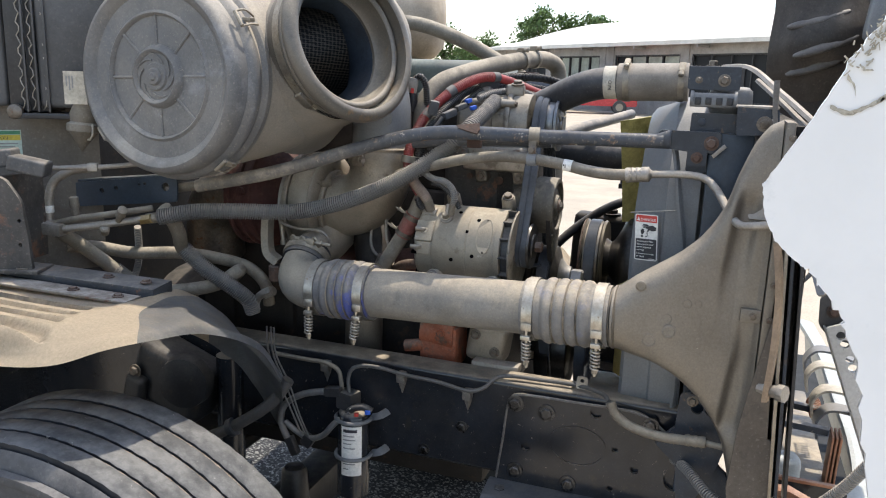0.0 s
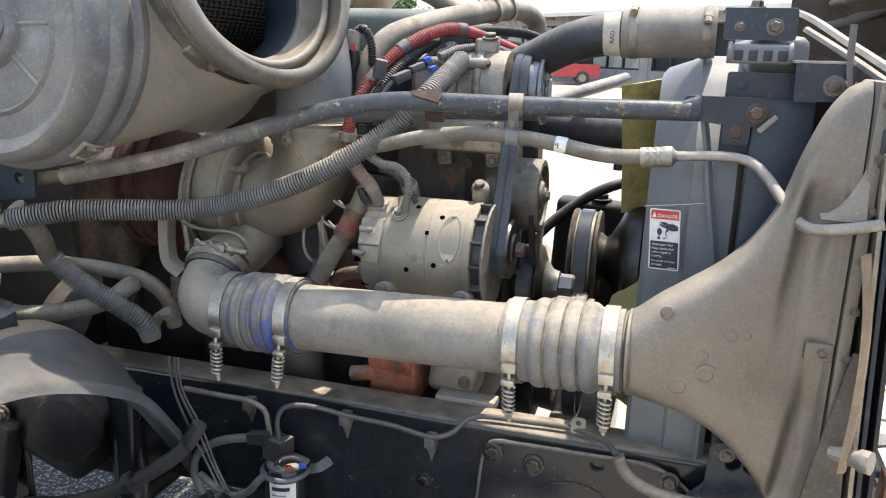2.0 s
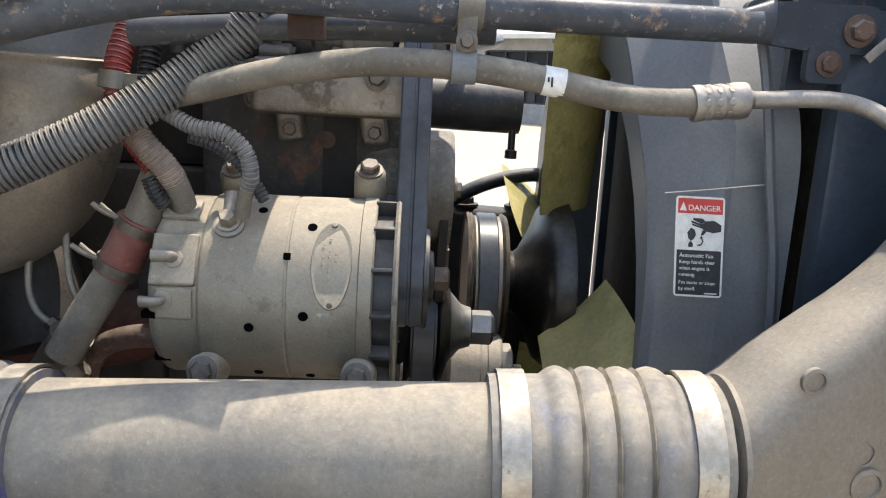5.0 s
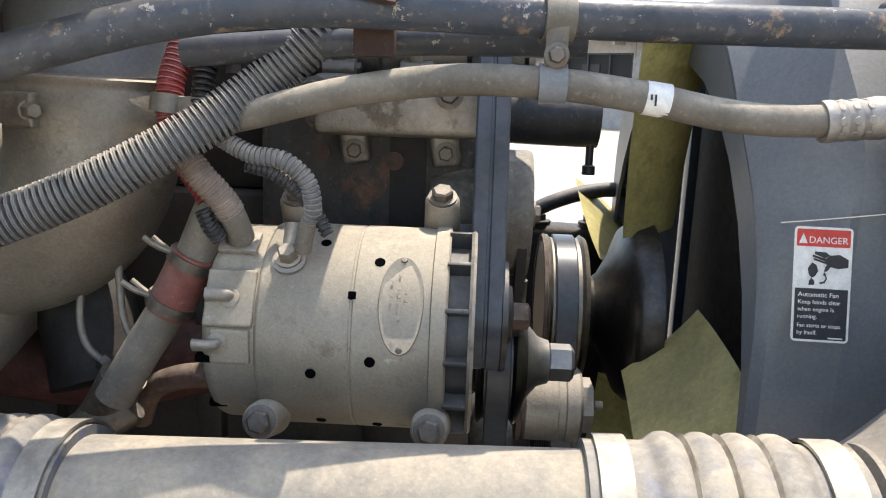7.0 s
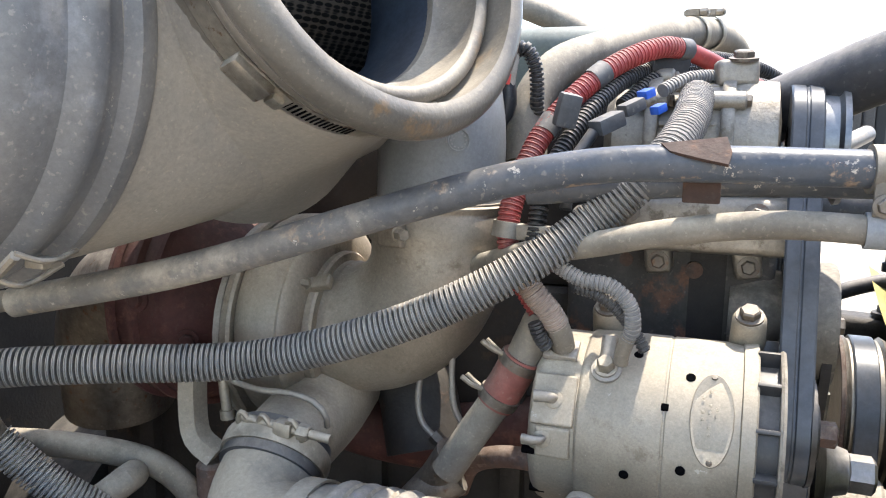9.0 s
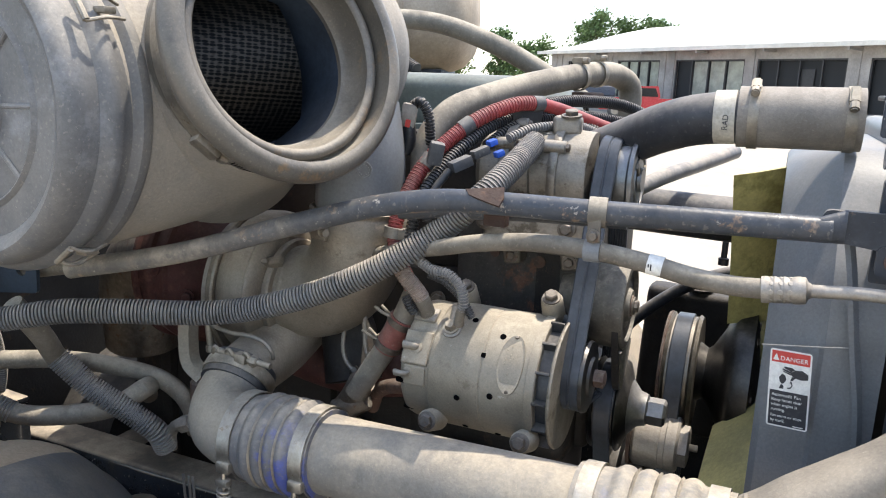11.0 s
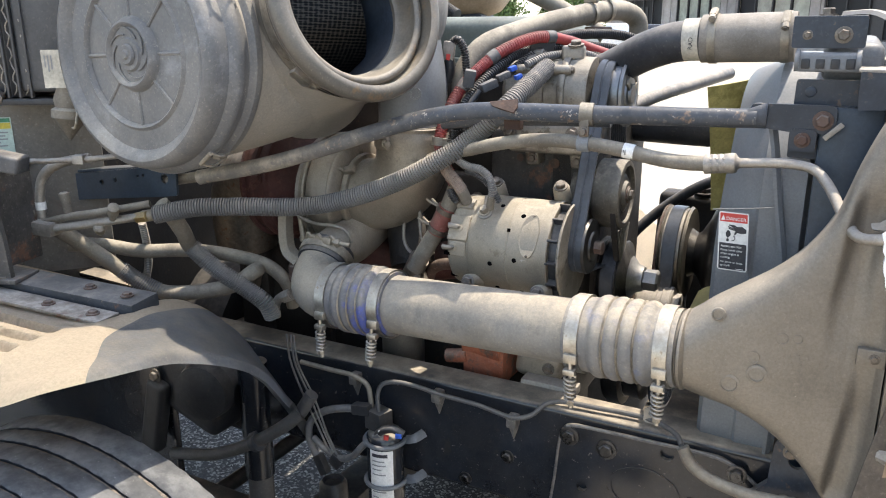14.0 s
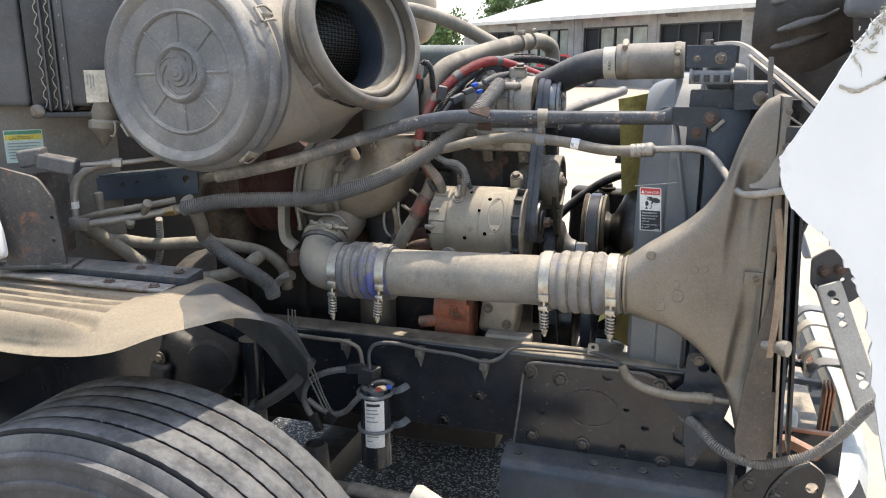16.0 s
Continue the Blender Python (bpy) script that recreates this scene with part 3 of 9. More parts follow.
def make_building():
    """Long low workshop with a pale metal roof; u runs along it, n points into it."""
    u, n, q = Vector((-0.727, 0.687, 0)), Vector((0.687, 0.727, 0)), Vector((1.83, 40.1, 0))
    u.normalize(), n.normalize()

    def at(a, b, z):
        return q + u * a + n * b + Vector((0, 0, z))

    house = thing("workshop_building", at(2, 5, 0), "long low grey workshop with a pale metal roof", "building")

    def wall_box(a0, a1, b0, b1, z0, z1, bm):
        vs = [bm.verts.new(at(a, b, z)) for a in (a0, a1) for b in (b0, b1) for z in (z0, z1)]
        for f in ((0, 1, 3, 2), (4, 6, 7, 5), (0, 4, 5, 1), (2, 3, 7, 6), (0, 2, 6, 4), (1, 5, 7, 3)):
            bm.faces.new([vs[i] for i in f])
        return bm

    openings = [(-21, -15.5), (-13, -7.5), (-5.5, -0.5), (0.7, 6.2), (7.1, 12.7), (14.2, 18.6), (20.2, 24.8)]
    edges = [-26.0] + [v for o in openings for v in o] + [27.0]
    bm = bmesh.new()
    for i in range(0, len(edges), 2):
        wall_box(edges[i], edges[i + 1], 0.9, 1.15, 0, 4.2, bm)
    for a0, a1 in openings:
        wall_box(a0, a1, 0.9, 1.15, 0, 0.9, bm)
        wall_box(a0, a1, 0.9, 1.15, 3.4, 4.2, bm)
    wall_box(-26, 27, 11.0, 11.2, 0, 4.2, bm)
    wall_box(-26.2, -26, 0.9, 11.2, 0, 4.2, bm)
    wall_box(27, 27.2, 0.9, 11.2, 0, 4.2, bm)
    part("wall", bm, M_WALL, house)
    for k in range(66):                                   # standing ribs of the siding
        a = -25.6 + k * 0.8
        if not any(o[0] - 0.1 < a < o[1] + 0.1 for o in openings):
            part("siding_rib", wall_box(a, a + 0.05, 0.86, 0.9, 0, 4.0, bmesh.new()), M_WALL, house)
    prof = [(0.0, 4.1), (1.5, 4.62), (3.0, 5.1), (4.5, 5.55), (6.0, 5.95), (7.5, 5.6), (9.0, 5.1), (12.0, 4.1)]
    bm = bmesh.new()
    rings = []
    for a, sh in ((-27.0, 1.0), (22, 1.0), (24.6, 0.9), (26.9, 0.55), (27.9, 0.2)):
        rings.append([at(a, b, 4.1 + (z - 4.1) * sh) for b, z in prof] + [at(a, b, 3.98 + (z - 4.1) * sh) for b, z in reversed(prof)])
    loft(bm, rings)
    part("roof", bm, M_ROOF, house)
    bm = bmesh.new()
    wall_box(-27, 27.9, -0.02, 0.04, 3.88, 4.10, bm)
    part("fascia", bm, M_ROOF, house)
    for k in range(10):
        part("rafter_tail", wall_box(-25 + k * 5, -24.88 + k * 5, 0.05, 0.95, 3.72, 3.88, bmesh.new()), M_WALL, house)
    for i, (a0, a1) in enumerate(openings):
        # flat dark board behind the frame; the room's shade is its colour
        w = part("window", wall_box(a0, a1, 1.12, 1.14, 0.9, 3.4, bmesh.new()), M_INNERSHADE, house)
        fr = bmesh.new()
        n_p = 4
        for k in range(n_p + 1):
            a = a0 + (a1 - a0 - 0.08) * k / n_p
            wall_box(a, a + 0.08, 0.93, 1.02, 0.9, 3.4, fr)
        wall_box(a0, a1, 0.93, 1.02, 0.9, 0.98, fr)
        wall_box(a0, a1, 0.93, 1.02, 3.32, 3.4, fr)
        part("window_frame", fr, M_WINFRAME, w)
        if i in (4, 5):
            for k in range(n_p):
                if i == 5 or k < 3:
                    s = (a1 - a0 - 0.08) / n_p
                    a = a0 + s * k
                    part("blind", wall_box(a + 0.12, a + s - 0.04, 1.06, 1.07, 1.0, 3.3, bmesh.new()), M_BLIND, w)
        else:
            part("door_leaf", wall_box(a0 + 1.9, a0 + 2.9, 1.05, 1.08, 0.0, 2.9, bmesh.new()), M_WINFRAME, w)
    return u, n, q


BU, BN, BQ = make_building()


def make_car(at, turn, paint, label, pickup=True):
    car = thing("pickup_truck" if pickup else "parked_car", at, label, "car", "cars parked by the workshop")
    m = pose(*at, 0, 0, turn)

    def put(name, bm, material, parent=car):
        bmesh.ops.transform(bm, matrix=m, verts=bm.verts)
        return part(name, bm, material, parent)

    body = [(-2.7, 0.45), (2.6, 0.45), (2.7, 0.75), (2.65, 1.05), (1.3, 1.15), (-2.7, 1.15)]
    bm = bmesh.new()
    loft(bm, [[(x, y, z) for x, z in rounded(body, 0.12)] for y in (-0.95, -0.85, 0.85, 0.95)])
    put("body", bm, paint)
    cab = [(-0.7, 1.15), (1.3, 1.15), (0.65, 1.78), (-0.55, 1.82)] if pickup else [(-2.4, 1.15), (1.3, 1.15), (0.5, 1.70), (-2.1, 1.74)]
    bm = bmesh.new()
    loft(bm, [[(x * (1 - s) + 0.0 * s, y, z) for x, z in rounded(cab, 0.12)] for y, s in ((-0.88, 0.0), (-0.80, 0.0), (0.80, 0.0), (0.88, 0.0))])
    put("cab", bm, paint)
    for s in (-1, 1):
        bm = bmesh.new()
        g = [(x * 0.86 + (0.02 if pickup else -0.05), z) for x, z in ((cab[0][0], 1.24), (cab[1][0] - 0.15, 1.24), (cab[2][0] - 0.05, 1.68), (cab[3][0] + 0.05, 1.70))]
        loft(bm, [[(x, s * 0.885, z) for x, z in rounded(g, 0.06)], [(x, s * 0.895, z) for x, z in rounded(g, 0.06)]])
        put("side_window", bm, M_GLASSDARK)
        for x in (-1.75, 1.7):
            tyre = put("wheel", turned([(-0.12, 0.2), (-0.12, 0.36), (-0.08, 0.4), (0.08, 0.4), (0.12, 0.36), (0.12, 0.2)], (x, s * 0.86, 0.4), (0, 1, 0), 24), M_TYRE)
            put("rim", turned([(-0.125, 0.21), (0.125, 0.21)], (x, s * 0.86, 0.4), (0, 1, 0), 18), M_ZINC, tyre)
    bm = bmesh.new()
    loft(bm, [[(1.22 - 0.5 * k, y, 1.2 + 0.46 * k) for y in (-0.75, 0.75)] + [(1.26 - 0.5 * k, y, 1.22 + 0.46 * k) for y in (0.75, -0.75)] for k in (0.1, 0.95)])
    put("windscreen", bm, M_GLASSDARK)


def along_building(a, b):
    return tuple(BQ + BU * a + BN * b)


make_car(along_building(10.5, -2.6), 190, M_CARRED, "red pickup truck parked by the grey workshop")
make_car(along_building(17.0, -4.0), 95, M_CARWHITE, "white pickup truck parked by the grey workshop")
make_car(along_building(14.2, -3.2), 100, M_CARDARK, "dark car parked by the grey workshop", False)


def make_tree(at, height, spread, seed):
    rnd = random.Random(seed)
    tree = thing("tree", at, "leafy green tree behind the workshop", "tree", "trees behind the workshop")
    o = Vector(at)
    bm = bmesh.new()
    tube(bm, [o, o + Vector((0.2, 0.1, height * 0.3)), o + Vector((0.1, 0.3, height * 0.6))], 0.22, 8, 0.5, lambda s, t: 1 - 0.6 * s / t)
    for k in range(6):
        a = k * 1.05 + rnd.random()
        b = o + Vector((0.1, 0.2, height * (0.3 + 0.05 * k)))
        tube(bm, [b, b + Vector((math.cos(a) * spread * 0.3, math.sin(a) * spread * 0.3, height * 0.15)), b + Vector((math.cos(a) * spread * 0.6, math.sin(a) * spread * 0.6, height * 0.3))], 0.09, 6, 0.6, lambda s, t: 1 - 0.7 * s / t)
    part("trunk", bm, M_BARK, tree)
    verts, faces = [], []
    centres = []
    for k in range(34):
        a, e = rnd.random() * 6.283, rnd.random()
        rr = spread * (0.25 + 0.75 * rnd.random()) * (1.0 - 0.45 * e)
        centres.append((Vector((math.cos(a) * rr, math.sin(a) * rr, height * (0.36 + 0.60 * e))), 0.45 + 0.55 * rnd.random()))
    for c, r in centres:
        for k in range(70):
            d = Vector((rnd.gauss(0, 1), rnd.gauss(0, 1), rnd.gauss(0, 0.8)))
            p = o + c + d * (0.45 * r)
            s = 0.10 + 0.13 * rnd.random()
            ax = Vector((rnd.gauss(0, 1), rnd.gauss(0, 1), rnd.gauss(0, 1))).normalized()
            b1 = ax.orthogonal().normalized() * s
            b2 = ax.cross(b1) * 0.6
            i = len(verts)
            at2 = BASE[tree.name]
            verts += [tuple(p + b1 - at2), tuple(p + b2 - at2), tuple(p - b1 - at2), tuple(p - b2 - at2)]
            faces.append((i, i + 1, i + 2, i + 3))
    me = bpy.data.meshes.new("crown")
    me.from_pydata(verts, [], faces)
    me.materials.append(M_FOLIAGE)
    crown = new("crown", me)
    crown.parent = tree
    return tree


rt = random.Random(5)
for k in range(9):
    make_tree((-44 + k * 2.7 + rt.uniform(-0.6, 0.6), 74 + rt.uniform(-4, 4), 0), 6.4 + rt.uniform(-0.8, 0.8), 2.4, 20 + k)
for k in range(5):
    make_tree((-19.5 + k * 1.7, 78 + rt.uniform(-2, 2), 0), 8.3 + rt.uniform(-0.3, 0.4), 2.2, 50 + k)


# ---- truck: chassis ----
def rail(y, side, name, label):
    """Channel rail: upright web at y, flanges towards side."""
    t = thing(name, (-1.2, y, 0.775), label, "chassis rail")
    sec = [(0, 0.775), (0, 1.012), (0.075, 1.012), (0.075, 1.004), (0.012, 1.004), (0.012, 0.783), (0.075, 0.783), (0.075, 0.775)]
    sec = rounded(sec, 0.012, 4)
    bm = bmesh.new()
    loft(bm, [[(x, y + side * a, z) for a, z in sec] for x in (-2.8, -1.6, -0.8, 0.06)])
    part("channel", bm, M_FRAME, t)
    return t


rail_near = rail(1.648, 1, "chassis_rail", "glossy black dusty steel chassis rail")
rail_far = rail(2.508, -1, "chassis_rail", "black steel chassis rail on the far side")
for x, z in ((-0.524, 0.878), (-0.62, 0.80)):
    bolt(rail_near, (x, 1.648, z), (0, -1, 0), 0.010, 0.008, M_RAILBOLT)
part("cross_member", block((-0.30, 2.08, 0.70), (0.16, 0.86, 0.12), bevel=0.01), M_FRAME, rail_near)
part("cross_member", block((-1.45, 2.08, 0.86), (0.14, 0.85, 0.14), bevel=0.01), M_FRAME, rail_near)


M_HANGER2 = mat("dust_edged_black_paint", (0.035, 0.036, 0.040), 0.45, 0, 0.9, side=0.25, lo=0.0, scale=20, dust_col=(0.36, 0.33, 0.29))


def front_plate():
    t = thing("front_rail_bracket", (-0.2, 1.636, 0.70), "black steel bracket plate bolted on the chassis rail", "bracket")
    out = rounded([(-0.432, 0.762), (-0.405, 0.985), (-0.385, 0.992), (-0.11, 0.996), (-0.06, 0.965), (0.12, 0.815), (0.12, 0.762)], 0.02)
    holes = [(-0.362, 0.864, 0.0105), (-0.112, 0.857, 0.0095), (-0.206, 0.977, 0.013), (-0.158, 0.897, 0.007), (-0.162, 0.80, 0.0075), (-0.022, 0.850, 0.027)]
    bm = plate(bmesh.new(), out, holes, Matrix.Translation((0, 1.646, 0)) @ XZ, 0.010)
    part("plate", bm, M_FRAME, t, angle=25)
    part("edge_bead", hose([(-0.430, 1.637, 0.770), (-0.418, 1.637, 0.870), (-0.407, 1.637, 0.968), (-0.396, 1.637, 0.986), (-0.375, 1.637, 0.991), (-0.25, 1.637, 0.994), (-0.125, 1.637, 0.994), (-0.085, 1.637, 0.982), (-0.03, 1.637, 0.938), (0.06, 1.637, 0.862)], 0.0032, 8, 0.01), M_HANGER2, t)
    bm = turned([(0, 0.058), (0.003, 0.058), (0.003, 0.053), (0, 0.053)], (0, 0, 0), (0, 0, 1), 48, False)
    bmesh.ops.transform(bm, matrix=Matrix.Translation((-0.243, 1.636, 0.889)) @ XZ @ Matrix.Diagonal((1.15, 0.84, 1, 1)), verts=bm.verts)
    part("embossed_ring", bm, M_FRAME, t)
    for x, z, r in ((-0.391, 0.968, 0.0135), (-0.317, 0.958, 0.0135), (-0.384, 0.800, 0.013), (-0.258, 0.793, 0.013), (-0.069, 0.775, 0.013), (-0.085, 0.972, 0.012)):
        bolt(t, (x, 1.636, z), (0, -1, 0), r, 0.012, M_RAILBOLT)
    # shelf bent outwards and its skirt
    sec = rounded([(1.640, 0.770), (1.640, 0.756), (1.575, 0.748), (1.560, 0.735), (1.558, 0.64), (1.550, 0.64), (1.550, 0.745), (1.565, 0.762), (1.63, 0.770)], 0.006, 3)
    bm = bmesh.new()
    loft(bm, [[(x, y + dy, z + dz) for y, z in sec] for x, dy, dz in ((-0.452, 0.03, -0.02), (-0.445, 0, 0), (0.10, 0, 0), (0.11, 0.03, -0.02))])
    part("shelf", bm, M_RAD, t)
    for x in (-0.41, -0.225, -0.175, -0.11, -0.03):
        bolt(t, (x, 1.600, 0.758), (0, -0.1, 1), 0.013, 0.012, M_RAILBOLT)
    return t


front_plate()


M_GRIT = mat("brown_groove_grit", (0.11, 0.085, 0.06), 0.95, 0, 0.3, scale=60, fine=300, var=0.6, grain=0.4, stain=(0.03, 0.028, 0.026), stain_amt=0.4, stain_scale=40)


def tyre_and_wheel():
    c, r = Vector((-1.06, 0.998, 0.540)), 0.54
    t = thing("truck_front_tyre", (c.x, c.y, 0), "dusty truck front tyre with worn ribbed tread", "tyre")
    w = 0.142
    prof = [(-w * 0.92, 0.305), (-w * 1.02, 0.365), (-w * 1.06, 0.43), (-w * 1.02, 0.485), (-w * 0.93, 0.520), (-w * 0.88, 0.5285)]
    groove = [(-0.076, 0.0045), (-0.028, 0.0052), (0.020, 0.0052), (0.066, 0.0065)]
    tyre = bmesh.new()
    side = [(a, q) for a, q in prof]
    full = side + [(-w * 0.85, 0.522)] + [(w * 0.85, 0.522)] + [(-a, q) for a, q in reversed(side)]
    lathe(tyre, full, c, (0, 1, 0), 128, False)
    body = part("tyre", tyre, M_TYRE, t)
    edges = [-w * 0.855] + [v for g, h in groove for v in (g - h / 2, g + h / 2)] + [w * 0.855]
    for i in range(0, len(edges), 2):
        a0, a1 = edges[i], edges[i + 1]
        bm = bmesh.new()
        rings = []
        n = 220
        for k in range(n):
            th = 2 * math.pi * k / n
            j0 = (0.0018 if k % 2 else 0.0)
            f = [(a0 + j0, 0.518), (a0 + j0, 0.5375), (a0 + 0.003 + j0, r - 0.0005), (a1 - 0.003 - j0, r - 0.0005), (a1 - j0, 0.5375), (a1 - j0, 0.518)]
            rings.append([(c.x + q * math.cos(th), c.y + a, c.z + q * math.sin(th)) for a, q in f])
        rings.append(rings[0])
        loft(bm, rings, closed=False, caps=False)
        bmesh.ops.remove_doubles(bm, verts=bm.verts, dist=1e-5)
        part("tread_rib", bm, M_TREAD, body)
    for g, h in groove:                                   # grit packed in the grooves
        part("groove_grit", turned([(g - h / 2, 0.5335), (g + h / 2, 0.5335)], c, (0, 1, 0), 128, False), M_GRIT, body)
    for q, h in ((0.36, 0.004), (0.44, 0.003), (0.49, 0.003)):
        part("sidewall_ring", turned([(-w * 1.06 - h, q - 0.008), (-w * 1.06 - h - 0.002, q), (-w * 1.06 - h, q + 0.008), (-w * 1.0, q + 0.012), (-w * 1.0, q - 0.012)], c, (0, 1, 0), 96, False), M_TYRE, body)
    part("rim", turned([(-0.10, 0.305), (-0.12, 0.30), (-0.11, 0.28), (-0.02, 0.26), (-0.02, 0.10), (0.02, 0.0)], c, (0, 1, 0), 64, False), M_ZINC, t)
    return t


tyre_and_wheel()


def evenly(pts, count):
    """count points at even steps along the smooth curve through pts."""
    q = [p for p, s in glide(pts, 0.002)[0]]
    out = []
    for k in range(count):
        f = k * (len(q) - 1) / (count - 1)
        i = min(int(f), len(q) - 2)
        out.append(q[i].lerp(q[i + 1], f - i))
    return out


def fender():
    t = thing("inner_fender", (-1.2, 1.2, 1.2), "black plastic inner fender with thick tan dust over the tyre", "fender")
    lip = [(-1.75, 0.885, 1.215), (-1.4, 0.885, 1.212), (-1.12, 0.888, 1.207), (-0.99, 0.905, 1.222), (-0.92, 0.94, 1.246), (-0.885, 1.02, 1.244), (-0.872, 1.14, 1.22), (-0.848, 1.28, 1.145), (-0.843, 1.36, 1.045)]
    rim = [(x - 0.012, y + 0.016, z + 0.010) for x, y, z in lip]
    step = [(-1.75, 0.905, 1.235), (-1.4, 0.905, 1.232), (-1.12, 0.910, 1.228), (-1.02, 0.935, 1.240), (-0.96, 0.985, 1.256), (-0.925, 1.06, 1.256), (-0.905, 1.18, 1.232), (-0.878, 1.30, 1.134), (-0.862, 1.38, 1.035)]
    crest = [(-1.75, 0.925, 1.268), (-1.4, 0.925, 1.266), (-1.12, 0.930, 1.263), (-1.06, 0.955, 1.262), (-1.02, 1.01, 1.262), (-0.985, 1.10, 1.260), (-0.955, 1.21, 1.240), (-0.915, 1.33, 1.142), (-0.885, 1.42, 1.020)]
    mid = [(-1.75, 1.08, 1.258), (-1.4, 1.08, 1.256), (-1.14, 1.08, 1.254), (-1.09, 1.09, 1.255), (-1.06, 1.13, 1.257), (-1.03, 1.20, 1.258), (-1.00, 1.30, 1.226), (-0.96, 1.42, 1.085), (-0.93, 1.50, 0.93)]
    inner = [(-1.75, 1.33, 1.235), (-1.4, 1.33, 1.235), (-1.15, 1.33, 1.222), (-1.11, 1.36, 1.206), (-1.09, 1.40, 1.190), (-1.06, 1.45, 1.130), (-1.03, 1.51, 1.02), (-1.01, 1.56, 0.92), (-1.0, 1.60, 0.85)]
    down = [(-1.75, 1.42, 1.12), (-1.4, 1.42, 1.11), (-1.15, 1.42, 1.10), (-1.11, 1.44, 1.08), (-1.09, 1.47, 1.05), (-1.07, 1.51, 1.00), (-1.04, 1.55, 0.93), (-1.03, 1.59, 0.86), (-1.02, 1.62, 0.80)]
    n = 170
    rows = []
    for row in (lip, rim, step, crest, mid, inner, down):
        rows.append(evenly(row, n))
    m = 230
    grid = []
    for k in range(n):
        grid.append(evenly([r[k] for r in rows], m))
    # Past the seam, a bluer, barer material carries the slope's shade as colour
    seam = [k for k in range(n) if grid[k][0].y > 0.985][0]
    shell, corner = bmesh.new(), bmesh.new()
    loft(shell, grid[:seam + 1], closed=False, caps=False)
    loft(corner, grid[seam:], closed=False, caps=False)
    for bm in (shell, corner):
        for v in bm.verts:                                   # long ribs pressed along the top
            x, y = v.co.x, v.co.y
            end = min(1.0, max(0.0, (-1.035 - 0.30 * (y - 0.93) - x) / 0.026))
            u = (y - 0.915) / 0.047
            if 0.0 < u < 3.9 and v.co.z > 1.22 and end > 0:
                g = u % 1.0
                q = min(1.0, max(0.0, (min(g - 0.32, 1.0 - g)) / 0.20))
                v.co.z -= 0.019 * (end * end * (3 - 2 * end)) * (q * q * (3 - 2 * q))
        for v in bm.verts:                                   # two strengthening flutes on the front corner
            x, y = v.co.x, v.co.y
            if y > 1.16 and x > -1.10:
                v.co.z += 0.007 * max(0.0, math.sin((x + 0.55 * y) * 48)) * min(1, (y - 1.16) / 0.08) * min(1.0, max(0.0, (-0.90 - x) / 0.05))
        bmesh.ops.solidify(bm, geom=bm.faces, thickness=0.006)
    part("shell", shell, M_FENDER, t)
    part("front_corner", corner, M_CORNER, t, "blue-black front corner, its shade put into the colour")
    # flat straps bolted on top
    part("strap", block((-1.30, 1.140, 1.264), (0.50, 0.050, 0.006), (0, 1.5, 4), 0.002), M_STRAP, t, "rusty flat steel strap")
    for x in (-1.50, -1.19, -1.085):
        bolt(t, (x, 1.140 + 0.07 * (x + 1.30), 1.267 - 0.026 * (x + 1.30)), (0, 0, 1), 0.008, 0.007, M_RUST)
    part("hanger_plate", block((-1.28, 1.203, 1.268), (0.50, 0.064, 0.026), (4, 1, 4), 0.004), M_HANGER, t, "dust-filmed black steel hanger plate")
    for x in (-1.16, -1.065):
        bolt(t, (x, 1.212, 1.279), (0, 0, 1), 0.008, 0.007, M_RUST)
    return t


M_HANGER = mat("dust_filmed_hanger_paint", (0.030, 0.035, 0.043), 0.3, 0, 0.50, side=0.06, lo=0.1, scale=14, chip=(0.16, 0.13, 0.10), chip_amt=0.3, stain=(0.13, 0.07, 0.045), stain_amt=0.15, stain_scale=22)
M_CORNER = mat("shade_toned_fender_plastic", (0.120, 0.135, 0.155), 0.34, 0, 0.48, side=0.16, lo=0.2, scale=9, fine=260, dust_col=(0.40, 0.35, 0.28), chip=(0.30, 0.28, 0.25), chip_amt=0.2)
M_STRAP = mat("rust_speckled_strap", (0.17, 0.145, 0.12), 0.6, 0.1, 0.75, scale=22, stain=(0.16, 0.075, 0.045), stain_amt=0.3, stain_scale=26)

fender()


# ---- charge air pipe and cooler tank ----
PIPE_R = 0.054


def pipe_at(x):
    k = (x + 0.82) / 0.63
    return Vector((x, 1.500 - 0.016 * k, 1.228 + 0.024 * k))


PIPE_DIR = (pipe_at(0) - pipe_at(-1)).normalized()


